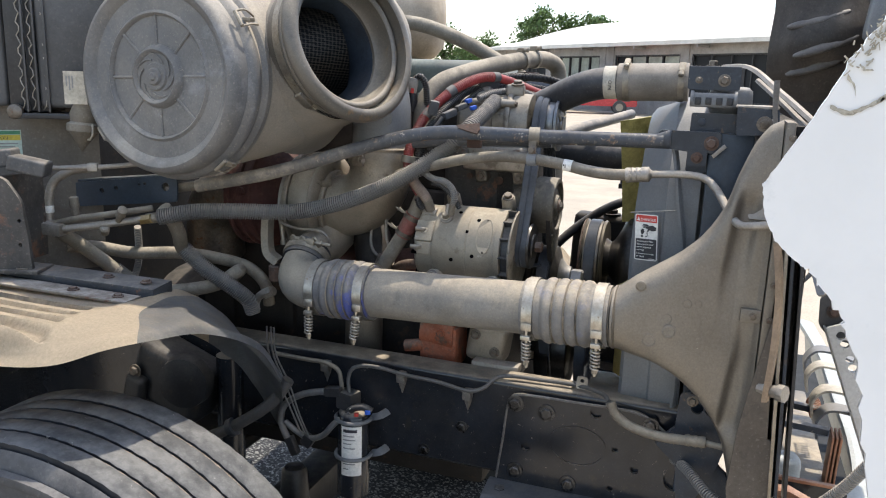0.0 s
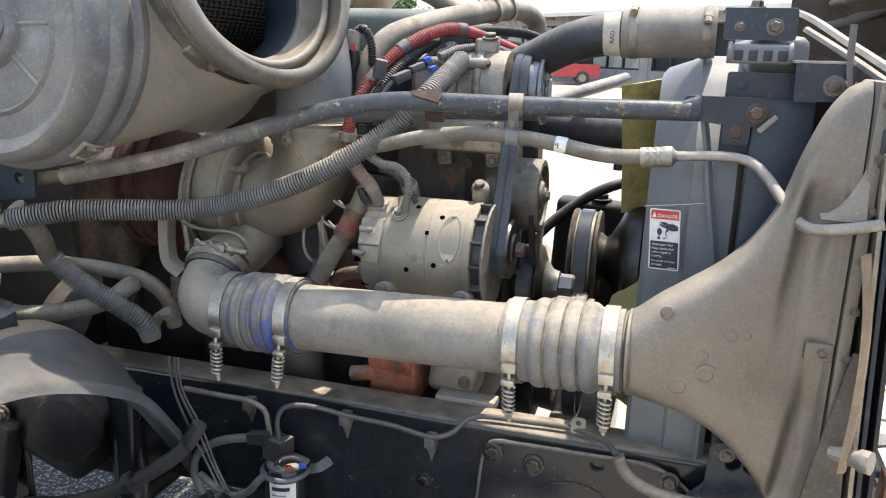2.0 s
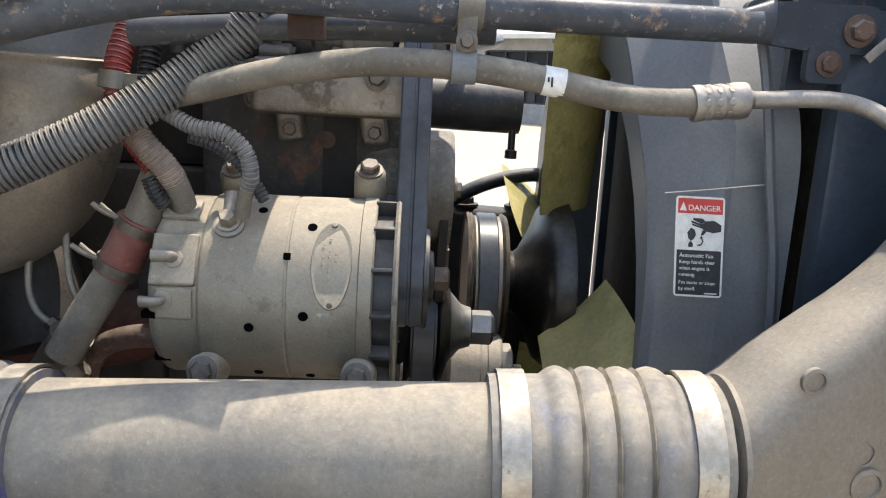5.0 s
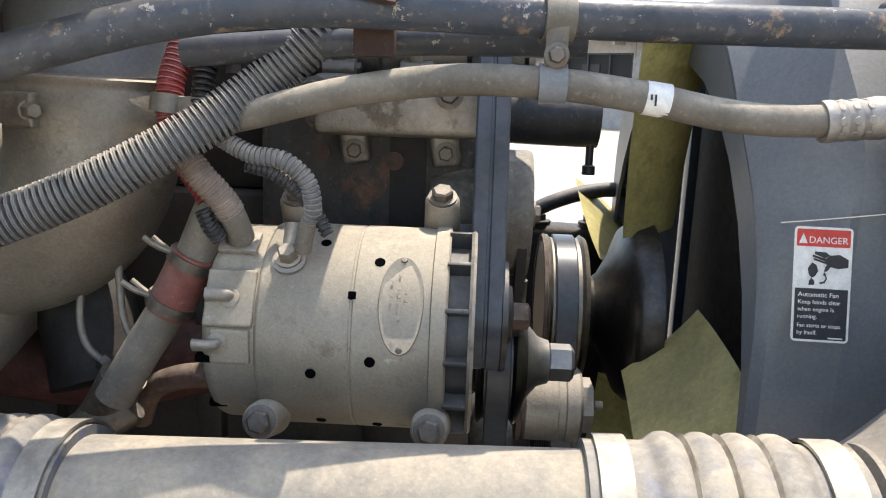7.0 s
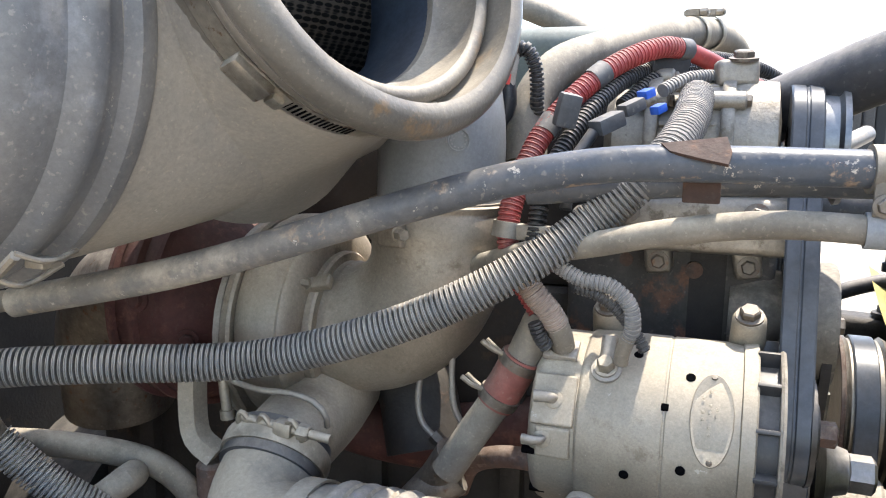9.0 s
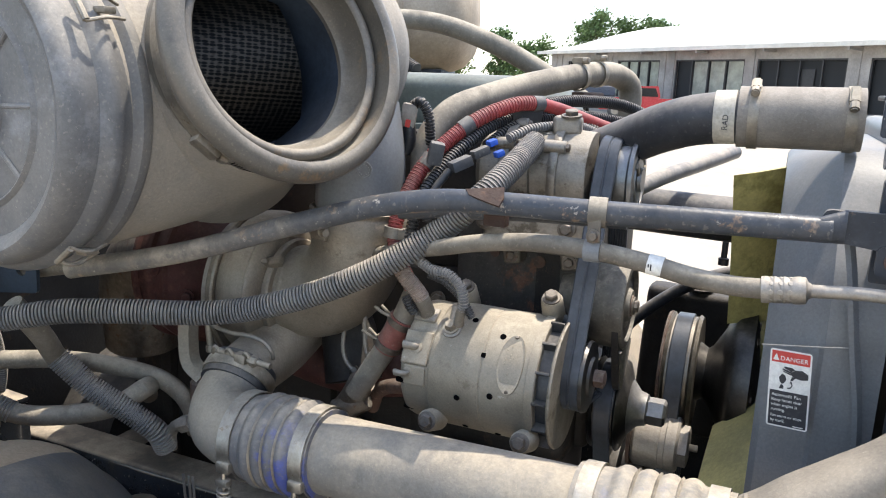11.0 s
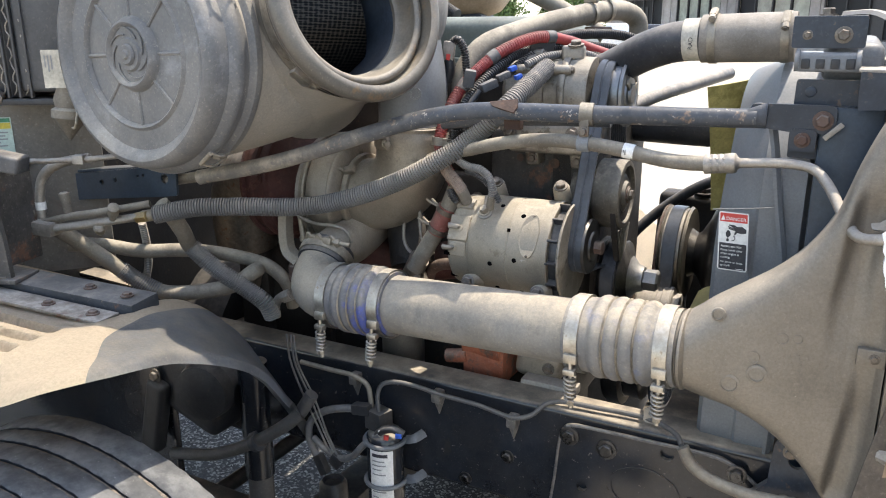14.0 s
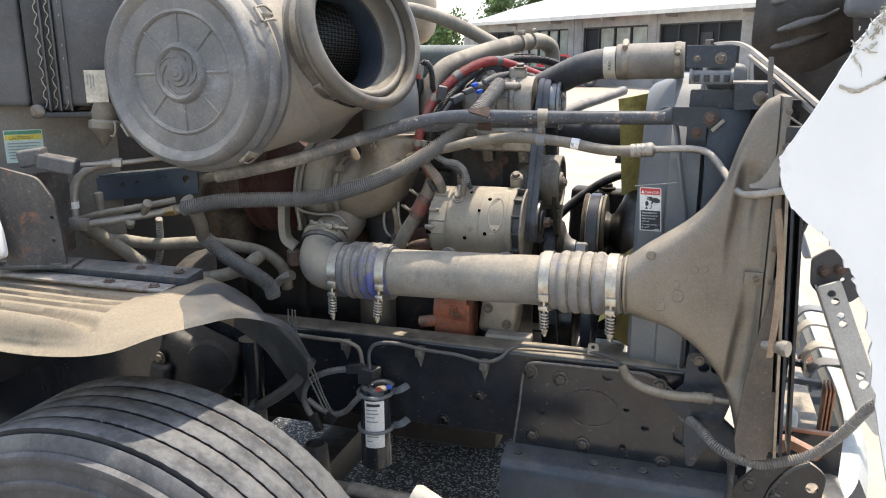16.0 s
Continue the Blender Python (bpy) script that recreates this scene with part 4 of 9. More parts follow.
def spring_clamp(parent, x, tilt=0.0):
    """Wide constant-tension band with a trunnion and a coil spring bolt hanging on its near side."""
    c, r = pipe_at(x), PIPE_R + 0.0082
    band = part("spring_clamp", turned([(-0.0105, r), (-0.0105, r + 0.0025), (0.0105, r + 0.0025), (0.0105, r)], c, PIPE_DIR, 48, False), M_BAND, parent, "dusty plated spring band clamp")
    o = c + Vector((0, -r * 0.90, -r * 0.52))
    bm = bmesh.new()
    box(bm, o + Vector((0, -0.006, 0.012)), (0.022, 0.012, 0.016), bevel=0.003)
    box(bm, o + Vector((0, -0.008, -0.010)), (0.020, 0.014, 0.010), bevel=0.003)
    tube(bm, [o + Vector((0, -0.008, 0.02)), o + Vector((tilt * 0.5, -0.008, -0.03)), o + Vector((tilt, -0.006, -0.072))], 0.0036, 10)
    part("trunnion_bolt", bm, M_BAND, band)
    pts = []
    for k in range(72):
        a, f = k / 12 * 2 * math.pi, k / 71
        pts.append(o + Vector((0.0085 * math.cos(a) + tilt * (0.25 + 0.55 * f), -0.008 + 0.0085 * math.sin(a), -0.017 - 0.040 * f)))
    part("coil_spring", hose(pts, 0.0019, 8, 0.0025), M_BAND, band)
    part("nut", turned([(0, 0.0062), (0.009, 0.0062)], o + Vector((tilt * 0.85, -0.008, -0.066)), (0, 0, 1), 6), M_ZINC, band)


def charge_pipe():
    t = thing("charge_air_pipe", (-0.5, 1.49, 1.17), "dusty grey charge air pipe with convoluted hose sleeves", "air pipe")
    bm = bmesh.new()
    tube(bm, [pipe_at(-0.715), pipe_at(-0.5), pipe_at(-0.30)], PIPE_R, 40, 0.03)
    part("tube", bm, M_PIPE, t)
    for x0, x1, m_, lab in ((-0.832, -0.690, M_BLUESIL, "faded blue convoluted silicone sleeve under dust"), (-0.345, -0.172, M_SLEEVE, "dusty convoluted silicone sleeve")):
        bm = bmesh.new()

        def bulge(s, total, n=4):
            f = s / total
            a, b = 0.24, 0.80
            if f < a or f > b:
                return 1.0
            return 1.0 + 0.105 * abs(math.sin(math.pi * n * (f - a) / (b - a))) ** 0.75
        tube(bm, [pipe_at(x0), pipe_at((x0 + x1) / 2), pipe_at(x1)], PIPE_R + 0.007, 44, 0.0025, bulge)
        sl = part("sleeve", bm, m_, t, lab)
        for k in (1, 2, 3):
            x = x0 + (x1 - x0) * (0.24 + 0.56 * k / 4)
            part("wire_ring", turned([(-0.0022, PIPE_R + 0.009), (0, PIPE_R + 0.0125), (0.0022, PIPE_R + 0.009)], pipe_at(x), PIPE_DIR, 44, False), M_ZINC, sl)
    for x, tl in ((-0.822, 0.0), (-0.703, -0.008), (-0.328, 0.004), (-0.190, 0.002)):
        spring_clamp(t, x, tl)
    e0 = pipe_at(-0.80)
    bm = bmesh.new()
    tube(bm, [e0, pipe_at(-0.842) + Vector((0, 0.002, 0.0)), Vector((-0.880, 1.514, 1.231)), Vector((-0.900, 1.540, 1.245)), Vector((-0.906, 1.576, 1.272))], PIPE_R + 0.001, 40, 0.008, lambda s, T: 1.0 - 0.13 * (s / T) ** 2)
    part("elbow", bm, M_PIPE, t)
    o_, w_ = Vector((-0.906, 1.577, 1.273)), (-0.06, 0.80, 0.60)
    part("rubber_cuff", turned([(-0.020, 0.048), (-0.020, 0.0535), (0.020, 0.0535), (0.020, 0.048)], o_, w_, 48, False), M_RUBBER, t, "black rubber cuff")
    vb = part("v_band_clamp", turned([(-0.010, 0.0535), (-0.010, 0.0565), (-0.006, 0.0575), (0.006, 0.0575), (0.010, 0.0565), (0.010, 0.0535)], o_, w_, 56, False), M_ZINC, t)
    for x in (-0.924, -0.900, -0.868):
        part("clamp_loop", hose([(x - 0.006, 1.556, 1.306), (x - 0.006, 1.548, 1.322), (x, 1.546, 1.330), (x + 0.006, 1.548, 1.322), (x + 0.006, 1.556, 1.306)], 0.0032, 8, 0.003), M_ZINC, vb)
    bm = bmesh.new()
    tube(bm, [(-0.925, 1.549, 1.324), (-0.828, 1.552, 1.314)], 0.0048, 12)
    box(bm, (-0.878, 1.550, 1.319), (0.020, 0.015, 0.015), (0, 6, 0), 0.003)
    lathe(bm, [(0, 0.0085), (0.010, 0.0085), (0.012, 0.0065)], (-0.862, 1.551, 1.318), (1, 0, -0.1), 6)
    part("t_bolt", bm, M_ZINC, vb)
    bolt(t, (-0.573, 1.505 - 0.047, 1.262), (0, -0.8, 0.5), 0.004, 0.003)
    return t


charge_pipe()


def cooler_tank():
    t = thing("charge_air_cooler", (0.05, 1.9, 0.85), "dusty grey charge air cooler with a flared cast end tank", "cooler")
    secs = [(-0.190, 1.197, 1.303, 0.055), (-0.165, 1.193, 1.312, 0.057), (-0.13, 1.183, 1.338, 0.056), (-0.09, 1.172, 1.364, 0.054), (-0.05, 1.152, 1.392, 0.051), (-0.015, 1.124, 1.428, 0.049),
            (0.015, 1.090, 1.480, 0.047), (0.035, 1.060, 1.545, 0.046), (0.055, 1.020, 1.598, 0.045), (0.075, 0.945, 1.630, 0.045), (0.088, 0.880, 1.640, 0.046), (0.098, 0.870, 1.645, 0.052)]
    ends = [p for p, q in glide([(x, z0, z1) for x, z0, z1, h in secs], 0.004)[0]]

    def depth(x):
        for (xa, _, _, ha), (xb, _, _, hb) in zip(secs, secs[1:]):
            if x <= xb:
                return ha + (hb - ha) * (x - xa) / (xb - xa)
        return secs[-1][3]
    bm = bmesh.new()
    rings = []
    for x, z0, z1 in ends:
        h = depth(x)
        zc, hz = (z0 + z1) / 2, (z1 - z0) / 2
        y0 = 1.486 + 0.042 * min(1, max(0, (x + 0.19) / 0.24))
        p = 2.0 + 3.2 * min(1, max(0, (x + 0.19) / 0.22))
        ring = []
        for k in range(144):
            a = 2 * math.pi * k / 144
            ca, sa = math.cos(a), math.sin(a)
            y, z = y0 + h * math.copysign(abs(ca) ** (2 / p), ca), zc + hz * math.copysign(abs(sa) ** (2 / p), sa)
            if ca < -0.2:
                for px, pz, pw, ph in ((0.050, 1.425, 0.019, 0.058), (0.070, 1.130, 0.019, 0.058)):      # two pressed pockets
                    u, w = (x - px - 0.10 * (z - pz)) / pw, max(0.0, abs(z - pz) - ph) / 0.030
                    y += 0.013 * math.exp(-(u * u) ** 2) * math.exp(-(w * w))
            ring.append((x, y, z))
        rings.append(ring)
    loft(bm, rings)
    tank = part("end_tank", bm, M_TANK, t, angle=55)

    def face_y(x):
        return 1.486 + 0.042 * min(1, max(0, (x + 0.19) / 0.24)) - depth(x) - 0.0006
    for x, z, w in ((-0.052, 1.279, 0.004), (-0.045, 1.279, 0.004), (-0.034, 1.277, 0.009), (-0.022, 1.277, 0.008), (-0.010, 1.276, 0.009), (0.002, 1.276, 0.007), (-0.040, 1.264, 0.008), (-0.029, 1.264, 0.009), (-0.017, 1.263, 0.008), (-0.006, 1.263, 0.009), (0.018, 1.266, 0.004), (0.028, 1.265, 0.004)):
        part("cast_mark", block((x, face_y(x) + 0.0013, z), (w * 0.8, 0.002, 0.008), (0, 0, 10), 0.0008, 1), M_TANK, tank)
    for x, z, r in ((-0.032, 1.302, 0.009), (-0.012, 1.303, 0.007), (-0.066, 1.270, 0.010)):
        part("cast_ring", turned([(0, r), (0.0008, r * 0.96), (0.0008, r * 0.86), (0, r * 0.80)], (x, face_y(x) + 0.0004, z), (0.15, -1, 0), 28, False), M_TANK, tank)
    part("inlet_bead", turned([(-0.004, 0.052), (0, 0.0625), (0.004, 0.0625), (0.008, 0.052)], pipe_at(-0.166), PIPE_DIR, 44, False), M_TANK, tank)
    for x, z, r in ((-0.118, 1.330, 0.010), (-0.06, 1.245, 0.014), (-0.095, 1.225, 0.015)):
        part("cast_boss", turned([(0, r), (0.004, r), (0.005, r * 0.75), (0.003, r * 0.7), (0.003, 0)], (x, 1.4485 + 0.16 * (x + 0.12), z), (0.1, -1, 0), 22, False), M_TANK, tank)
    bm = bmesh.new()
    box(bm, (0.080, 1.482, 1.29), (0.036, 0.016, 0.026), bevel=0.003)
    part("tab", bm, M_TANK, tank)
    bolt(t, (0.084, 1.474, 1.29), (0, -1, 0), 0.005, 0.004)
    # header flange, core and side strips
    part("header_flange", block((0.108, 1.525, 1.355), (0.016, 0.115, 0.58), bevel=0.004), M_TANK, t)
    part("core", block((0.116, 2.08, 1.255), (0.05, 1.06, 0.76), bevel=0.002), M_CORE, t)
    part("far_tank", block((0.07, 2.68, 1.255), (0.09, 0.10, 0.78), bevel=0.02), M_TANK, t)
    for k in range(9):
        z = 1.09 + k * 0.066
        bolt(t, (0.112, 1.4665, z), (0, -1, 0), 0.0045, 0.004)
    return t


cooler_tank()


# ---- radiator and fan ----
def shroud_outline(w, h, cut, r):
    """Eight-sided outline in y, z about the fan's axis."""
    pts = [(-w, -h), (w, -h), (w, h - cut), (w - cut, h), (-w + cut * 1.25, h), (-w, h - cut * 1.4)]
    return rounded(pts, r, 6)


def radiator():
    t = thing("radiator", (0.0, 2.08, 0.72), "dark radiator with dusty grey plastic fan shroud", "radiator")
    cy, cz = 2.08, 1.21
    bm = bmesh.new()
    outer = [(cy + a, cz + b) for a, b in shroud_outline(0.395, 0.435, 0.17, 0.10)]
    back = [(cy + a, cz + b) for a, b in shroud_outline(0.40, 0.455, 0.12, 0.06)]
    loft(bm, [[(-0.168, y, z) for y, z in [(cy + (a - cy) * 0.97, cz + (b - cz) * 0.975) for a, b in outer]], [(-0.160, y, z) for y, z in outer], [(-0.105, y, z) for y, z in back], [(-0.100, cy + (y - cy) * 1.015, cz + (z - cz) * 1.012) for y, z in back], [(-0.035, cy + (y - cy) * 1.015, cz + (z - cz) * 1.012) for y, z in back]], caps=False)
    sh = part("fan_shroud", bm, M_SHROUD, t, "dusty grey moulded plastic fan shroud")
    ring = [(cy - 0.383, cz - 0.42), (cy + 0.383, cz - 0.42), (cy + 0.383, cz + 0.26), (cy + 0.22, cz + 0.42), (cy - 0.17, cz + 0.42), (cy - 0.383, cz + 0.19)]
    bm = plate(bmesh.new(), rounded(ring, 0.09), [(cy, cz + 0.0, 0.37)], Matrix(((0, 0, 1, -0.168), (1, 0, 0, 0), (0, 1, 0, 0), (0, 0, 0, 1))), 0.006)
    part("shroud_ring", bm, M_SHROUD, sh)
    part("seam_ledge", hose([(-0.170, 1.6635, 1.4335), (-0.120, 1.6610, 1.4400), (-0.068, 1.6590, 1.4475)], 0.0012, 6), M_SHROUD, sh)
    part("edge_flange", hose([(-0.098, 1.668, 1.60), (-0.086, 1.662, 1.545), (-0.070, 1.659, 1.447), (-0.055, 1.659, 1.36), (-0.045, 1.660, 1.20), (-0.045, 1.661, 0.98)], 0.0085, 6, 0.02, flat=0.5), M_SHROUD, sh)
    part("core", block((0.018, cy, cz), (0.06, 0.80, 0.84), bevel=0.002), M_CORE, t)
    for s in (-1, 1):
        bm = block((0.016, cy + s * 0.425, cz - 0.03), (0.085, 0.03, 0.86), bevel=0.006)
        part("side_channel", bm, M_RAD, t, "dark blue-black radiator side channel")
    part("top_tank", block((0.005, cy, 1.672), (0.085, 0.78, 0.06), bevel=0.02, segs=3), M_SHROUD, t)
    part("bottom_tank", block((0.005, cy, 0.755), (0.085, 0.80, 0.07), bevel=0.02, segs=3), M_SHROUD, t)
    # warning label on the shroud's near side
    lab = Vector((-0.1595, 1.6605, 1.4325))
    q = thing("warning_label", (-0.132, 1.664, 1.335), "red, white and black fan danger label on the shroud", "label")
    rt_, up = Vector((0.98, -0.05, 0.0)).normalized(), Vector((-0.06, 0.06, 1)).normalized()
    nn = rt_.cross(up)

    def panel(x0, x1, z0, z1, lift, r=0.003):
        b = bmesh.new()
        out = rounded([(x0, z0), (x1, z0), (x1, z1), (x0, z1)], r, 4)
        vs = [b.verts.new(lab + rt_ * a + up * c + nn * lift) for a, c in out]
        b.faces.new(vs)
        return b
    W, H = 0.047, 0.098
    part("backing", panel(0, W, -H, 0, 0.001, 0.004), M_WHITE, q)
    part("red_band", panel(0.002, W - 0.002, -0.0165, -0.002, 0.0014, 0.001), M_LABELRED, q)
    part("black_panel", panel(0.002, W - 0.002, -H + 0.002, -0.052, 0.0014, 0.001), M_LABELBLK, q)
    words(q, "DANGER", lab + rt_ * 0.0115 - up * 0.0135 + nn * 0.0017, rt_, up, 0.0078, M_WHITE)
    b = bmesh.new()
    b.faces.new([b.verts.new(lab + rt_ * a + up * c + nn * 0.0018) for a, c in ((0.0035, -0.0140), (0.0105, -0.0140), (0.0070, -0.0055))])
    part("warning_triangle", b, M_WHITE, q)
    b = bmesh.new()
    for blob in ([(0.0440, -0.0330), (0.0360, -0.0345), (0.0285, -0.0330), (0.0250, -0.0300), (0.0245, -0.0270), (0.0290, -0.0235), (0.0370, -0.0225), (0.0440, -0.0265)],
                 [(0.0290, -0.0235), (0.0250, -0.0262), (0.0165, -0.0225), (0.0170, -0.0205), (0.0260, -0.0210)],
                 [(0.0260, -0.0265), (0.0245, -0.0285), (0.0150, -0.0250), (0.0150, -0.0232)],
                 [(0.0250, -0.0288), (0.0250, -0.0306), (0.0160, -0.0278), (0.0158, -0.0260)],
                 [(0.0300, -0.0330), (0.0270, -0.0372), (0.0245, -0.0372), (0.0262, -0.0318)],
                 [(0.0150, -0.0300), (0.0185, -0.0320), (0.0200, -0.0370), (0.0175, -0.0415), (0.0150, -0.0430), (0.0125, -0.0400), (0.0115, -0.0350)],
                 [(0.0148, -0.0430), (0.0175, -0.0460), (0.0170, -0.0490), (0.0125, -0.0490), (0.0130, -0.0455)],
                 [(0.0215, -0.0480), (0.0255, -0.0470), (0.0275, -0.0430), (0.0258, -0.0395), (0.0250, -0.0405), (0.0262, -0.0430), (0.0247, -0.0456), (0.0215, -0.0464)],
                 [(0.0268, -0.0400), (0.0238, -0.0408), (0.0248, -0.0375)]):
        b.faces.new([b.verts.new(lab + rt_ * a + up * c + nn * 0.0018) for a, c in blob])
    part("pictogram", b, M_LABELBLK, q)
    for i, (txt, size) in enumerate((("Automatic Fan", 0.0056), ("Keep hands clear", 0.0050), ("when engine is", 0.0050), ("running.", 0.0050), ("Fan starts or stops", 0.0047), ("by itself.", 0.0050))):
        words(q, txt, lab + rt_ * 0.0045 - up * (0.0590 + 0.0062 * i + (0.0015 if i > 3 else 0)) + nn * 0.0018, rt_, up, size, M_WHITE)
    bars(q, lab + rt_ * 0.030 - up * 0.0935 + nn * 0.0014, rt_, up, [0.012], 0.0012, 0.001, M_WHITE)
    return t


radiator()


M_FANPUL = mat("worn_bronze_steel", (0.16, 0.145, 0.12), 0.38, 0.6, 0.3, scale=18, side=0.12)


def fan():
    t = thing("engine_fan", (-0.23, 2.08, 0.85), "yellowed plastic engine cooling fan on a dark clutch hub", "fan")
    c = Vector((-0.20, 2.08, 1.235))
    part("hub", turned([(-0.075, 0.05), (-0.07, 0.055), (-0.056, 0.046), (-0.048, 0.052), (-0.030, 0.085), (-0.018, 0.116), (-0.006, 0.126), (0.02, 0.128), (0.03, 0.06), (0.035, 0)], c, (1, 0, 0), 48, False), M_PULLEY, t)
    part("shaft", turned([(-0.10, 0.036), (-0.04, 0.036)], c, (1, 0, 0), 32), M_PULLEY, t)
    pul = part("fan_pulley", turned([(-0.128, 0.0), (-0.128, 0.100), (-0.122, 0.1035), (-0.118, 0.099), (-0.080, 0.099), (-0.076, 0.1035), (-0.070, 0.100), (-0.070, 0.055), (-0.085, 0.04)], c, (1, 0, 0), 64, False), M_FANPUL, t, "worn dark steel fan pulley with a rusty rim")
    part("rim_ring", turned([(-0.1295, 0.094), (-0.130, 0.1025), (-0.126, 0.1045), (-0.124, 0.1005)], c, (1, 0, 0), 64, False), M_RUST, pul)
    for k in range(4):
        a0 = 2 * math.pi * k / 4 + 1.62
        bm = bmesh.new()
        rings = []
        for i in range(9):
            f = i / 8
            rad = 0.115 + 0.285 * f
            wid = 0.044 + 0.013 * f
            er = Vector((0, math.cos(a0 + 0.18 * f), math.sin(a0 + 0.18 * f)))
            et = Vector((0, -math.sin(a0 + 0.18 * f), math.cos(a0 + 0.18 * f)))
            ring = []
            for s, h in ((-1, 0), (-0.5, 0.0035), (0, 0.0045), (0.5, 0.0035), (1, 0), (0.5, -0.0025), (0, -0.0025), (-0.5, -0.0025)):
                curve = 0.010 * (1 - s * s)
                loc = et * (wid * s) + Vector((1, 0, 0)) * (-wid * s + curve + h)
                ring.append(c + Vector((0.016, 0, 0)) + er * rad + loc)
            rings.append(ring)
        loft(bm, rings)
        part("blade", bm, M_FAN, t)
    for k in range(6):
        a = 2 * math.pi * k / 6
        bolt(t, c + Vector((0.02, 0.10 * math.cos(a), 0.10 * math.sin(a))), (1, 0, 0), 0.008, 0.007)
    return t


fan()


# ---- engine front: alternator, belt, pulleys ----
def alternator():
    c = Vector((-0.555, 1.715, 1.312))
    R = 0.094
    t = thing("alternator", (c.x, c.y, c.z - R), "dusty cast aluminium alternator with a black fan", "alternator")
    prof = [(-0.100, 0.0), (-0.100, 0.076), (-0.098, 0.083), (-0.094, 0.0885), (-0.088, 0.0905), (-0.052, 0.0905), (-0.0505, R - 0.001), (-0.048, R), (0.0275, R), (0.0285, R - 0.0010), (0.0300, R - 0.0010), (0.0310, R), (0.0955, R), (0.0965, R + 0.0025), (0.1085, R + 0.0025), (0.1100, R + 0.001), (0.1100, 0.03)]
    bm = turned(prof, c, (1, 0, 0), 72, False)
    body = part("housing", bm, M_ALT, t)

    def on(x, deg, lift=0.0):
        a = radians(deg)                         # degrees from straight up towards the near side
        d = Vector((0, -math.sin(a), math.cos(a)))
        return Vector((c.x + x, c.y, c.z)) + d * (R + lift), d
    # black caps set in the surface; the holes' shade is in their colour
    for x, deg in ((0.0, 25), (0.05, 38), (0.047, 92), (-0.003, 100), (0.0, 140), (0.05, 143)):
        p, d = on(x, deg, -0.0045)
        part("vent_hole", turned([(0, 0.0046), (0.005, 0.0046), (0.0055, 0.0040), (0.0055, 0.0)], p, d, 18, False), M_HOLE, body)
    p, d = on(0.0295, 58)
    part("vent_hole", block(p - d * 0.0022, (0.007, 0.007, 0.006), (58, 0, 0), 0.001), M_HOLE, body)
    for x, deg in ((-0.094, 96), (-0.090, 132)):
        p, d = on(x, deg, -0.0085)
        part("vent_slot", block(p, (0.018, 0.007, 0.010), (deg, 0, 0), 0.002), M_HOLE, body)
    # squared terminal housing on the rear cap
    for x, deg, sx, sy in ((-0.074, 62, 0.042, 0.050), (-0.072, 88, 0.034, 0.030)):
        p, d = on(x, deg, -0.007)
        part("terminal_housing", block(p, (sx, sy, 0.012), (deg, 0, 0), 0.003, 3), M_ALT, body)
    # oval type plate
    bm = bmesh.new()
    rings = []
    for lift, k in ((0.0005, 1.0), (0.0018, 0.97)):
        ring = []
        for i in range(36):
            a = 2 * math.pi * i / 36
            q, d = on(0.0710 + 0.0190 * k * math.cos(a), 61 + 27 * k * math.sin(a), lift)
            ring.append(q)
        rings.append(ring)
    loft(bm, rings)
    tp = part("type_plate", bm, M_ALT, body)
    for deg in (37, 85):
        q, d = on(0.0710, deg, 0.0016)
        part("rivet", turned([(0, 0.003), (0.0015, 0.0025), (0.002, 0)], q, d, 10, False), M_BOLT, tp)
    for i, (x, lo_, hi_) in enumerate(((0.063, 50, 66), (0.069, 46, 72), (0.075, 52, 64))):      # worn stamped characters
        for w in range(lo_, hi_, 4):
            if (w + i) % 3:
                q, d = on(x, w, 0.0017)
                part("stamped_mark", block(q, (0.0022, 0.0028, 0.0006), (w, 0, 0), 0.0002, 1), M_ALT, tp)
    # terminal stud with cable lug
    q, d = on(-0.028, 40)
    lug = part("terminal", turned([(0.0, 0.0145), (0.003, 0.0145), (0.004, 0.0125)], q, d, 28), M_ALU, t)
    up_ = Vector((0, math.cos(radians(40)), math.sin(radians(40))))
    part("lug_barrel", hose([q + d * 0.003 + up_ * 0.010, q + d * 0.006 + up_ * 0.020, q + d * 0.012 + up_ * 0.032], 0.0078, 16, 0.004), M_ALU, lug)
    part("stud", add_bolt(bmesh.new(), q + d * 0.004, d, 0.0085, 0.013, 1.3), M_ZINC, lug)
    for x, deg in ((-0.074, 62), (-0.082, 86)):           # bent spade terminals with their lugs
        q, d = on(x, deg, -0.002)
        v = Vector((-1, 0, 0))
        part("spade_terminal", hose([q, q + d * 0.007, q + d * 0.010 + v * 0.006, q + d * 0.0095 + v * 0.017], 0.0052, 14, 0.002, shape=lambda s_, T: 1.0 + 0.25 * (s_ / T) ** 2, flat=0.7), M_ALU, t)
        part("terminal_base", turned([(0, 0.009), (0.003, 0.009), (0.004, 0.007)], q - d * 0.001, d, 18), M_ALT, t)
    q, d = on(-0.075, 28)
    part("terminal", block(q + d * 0.000, (0.034, 0.026, 0.006), (28, 0, 0), 0.002), M_ALU, t)
    part("stud", add_bolt(bmesh.new(), q + d * 0.004, d, 0.0085, 0.012, 1.35), M_ZINC, t)
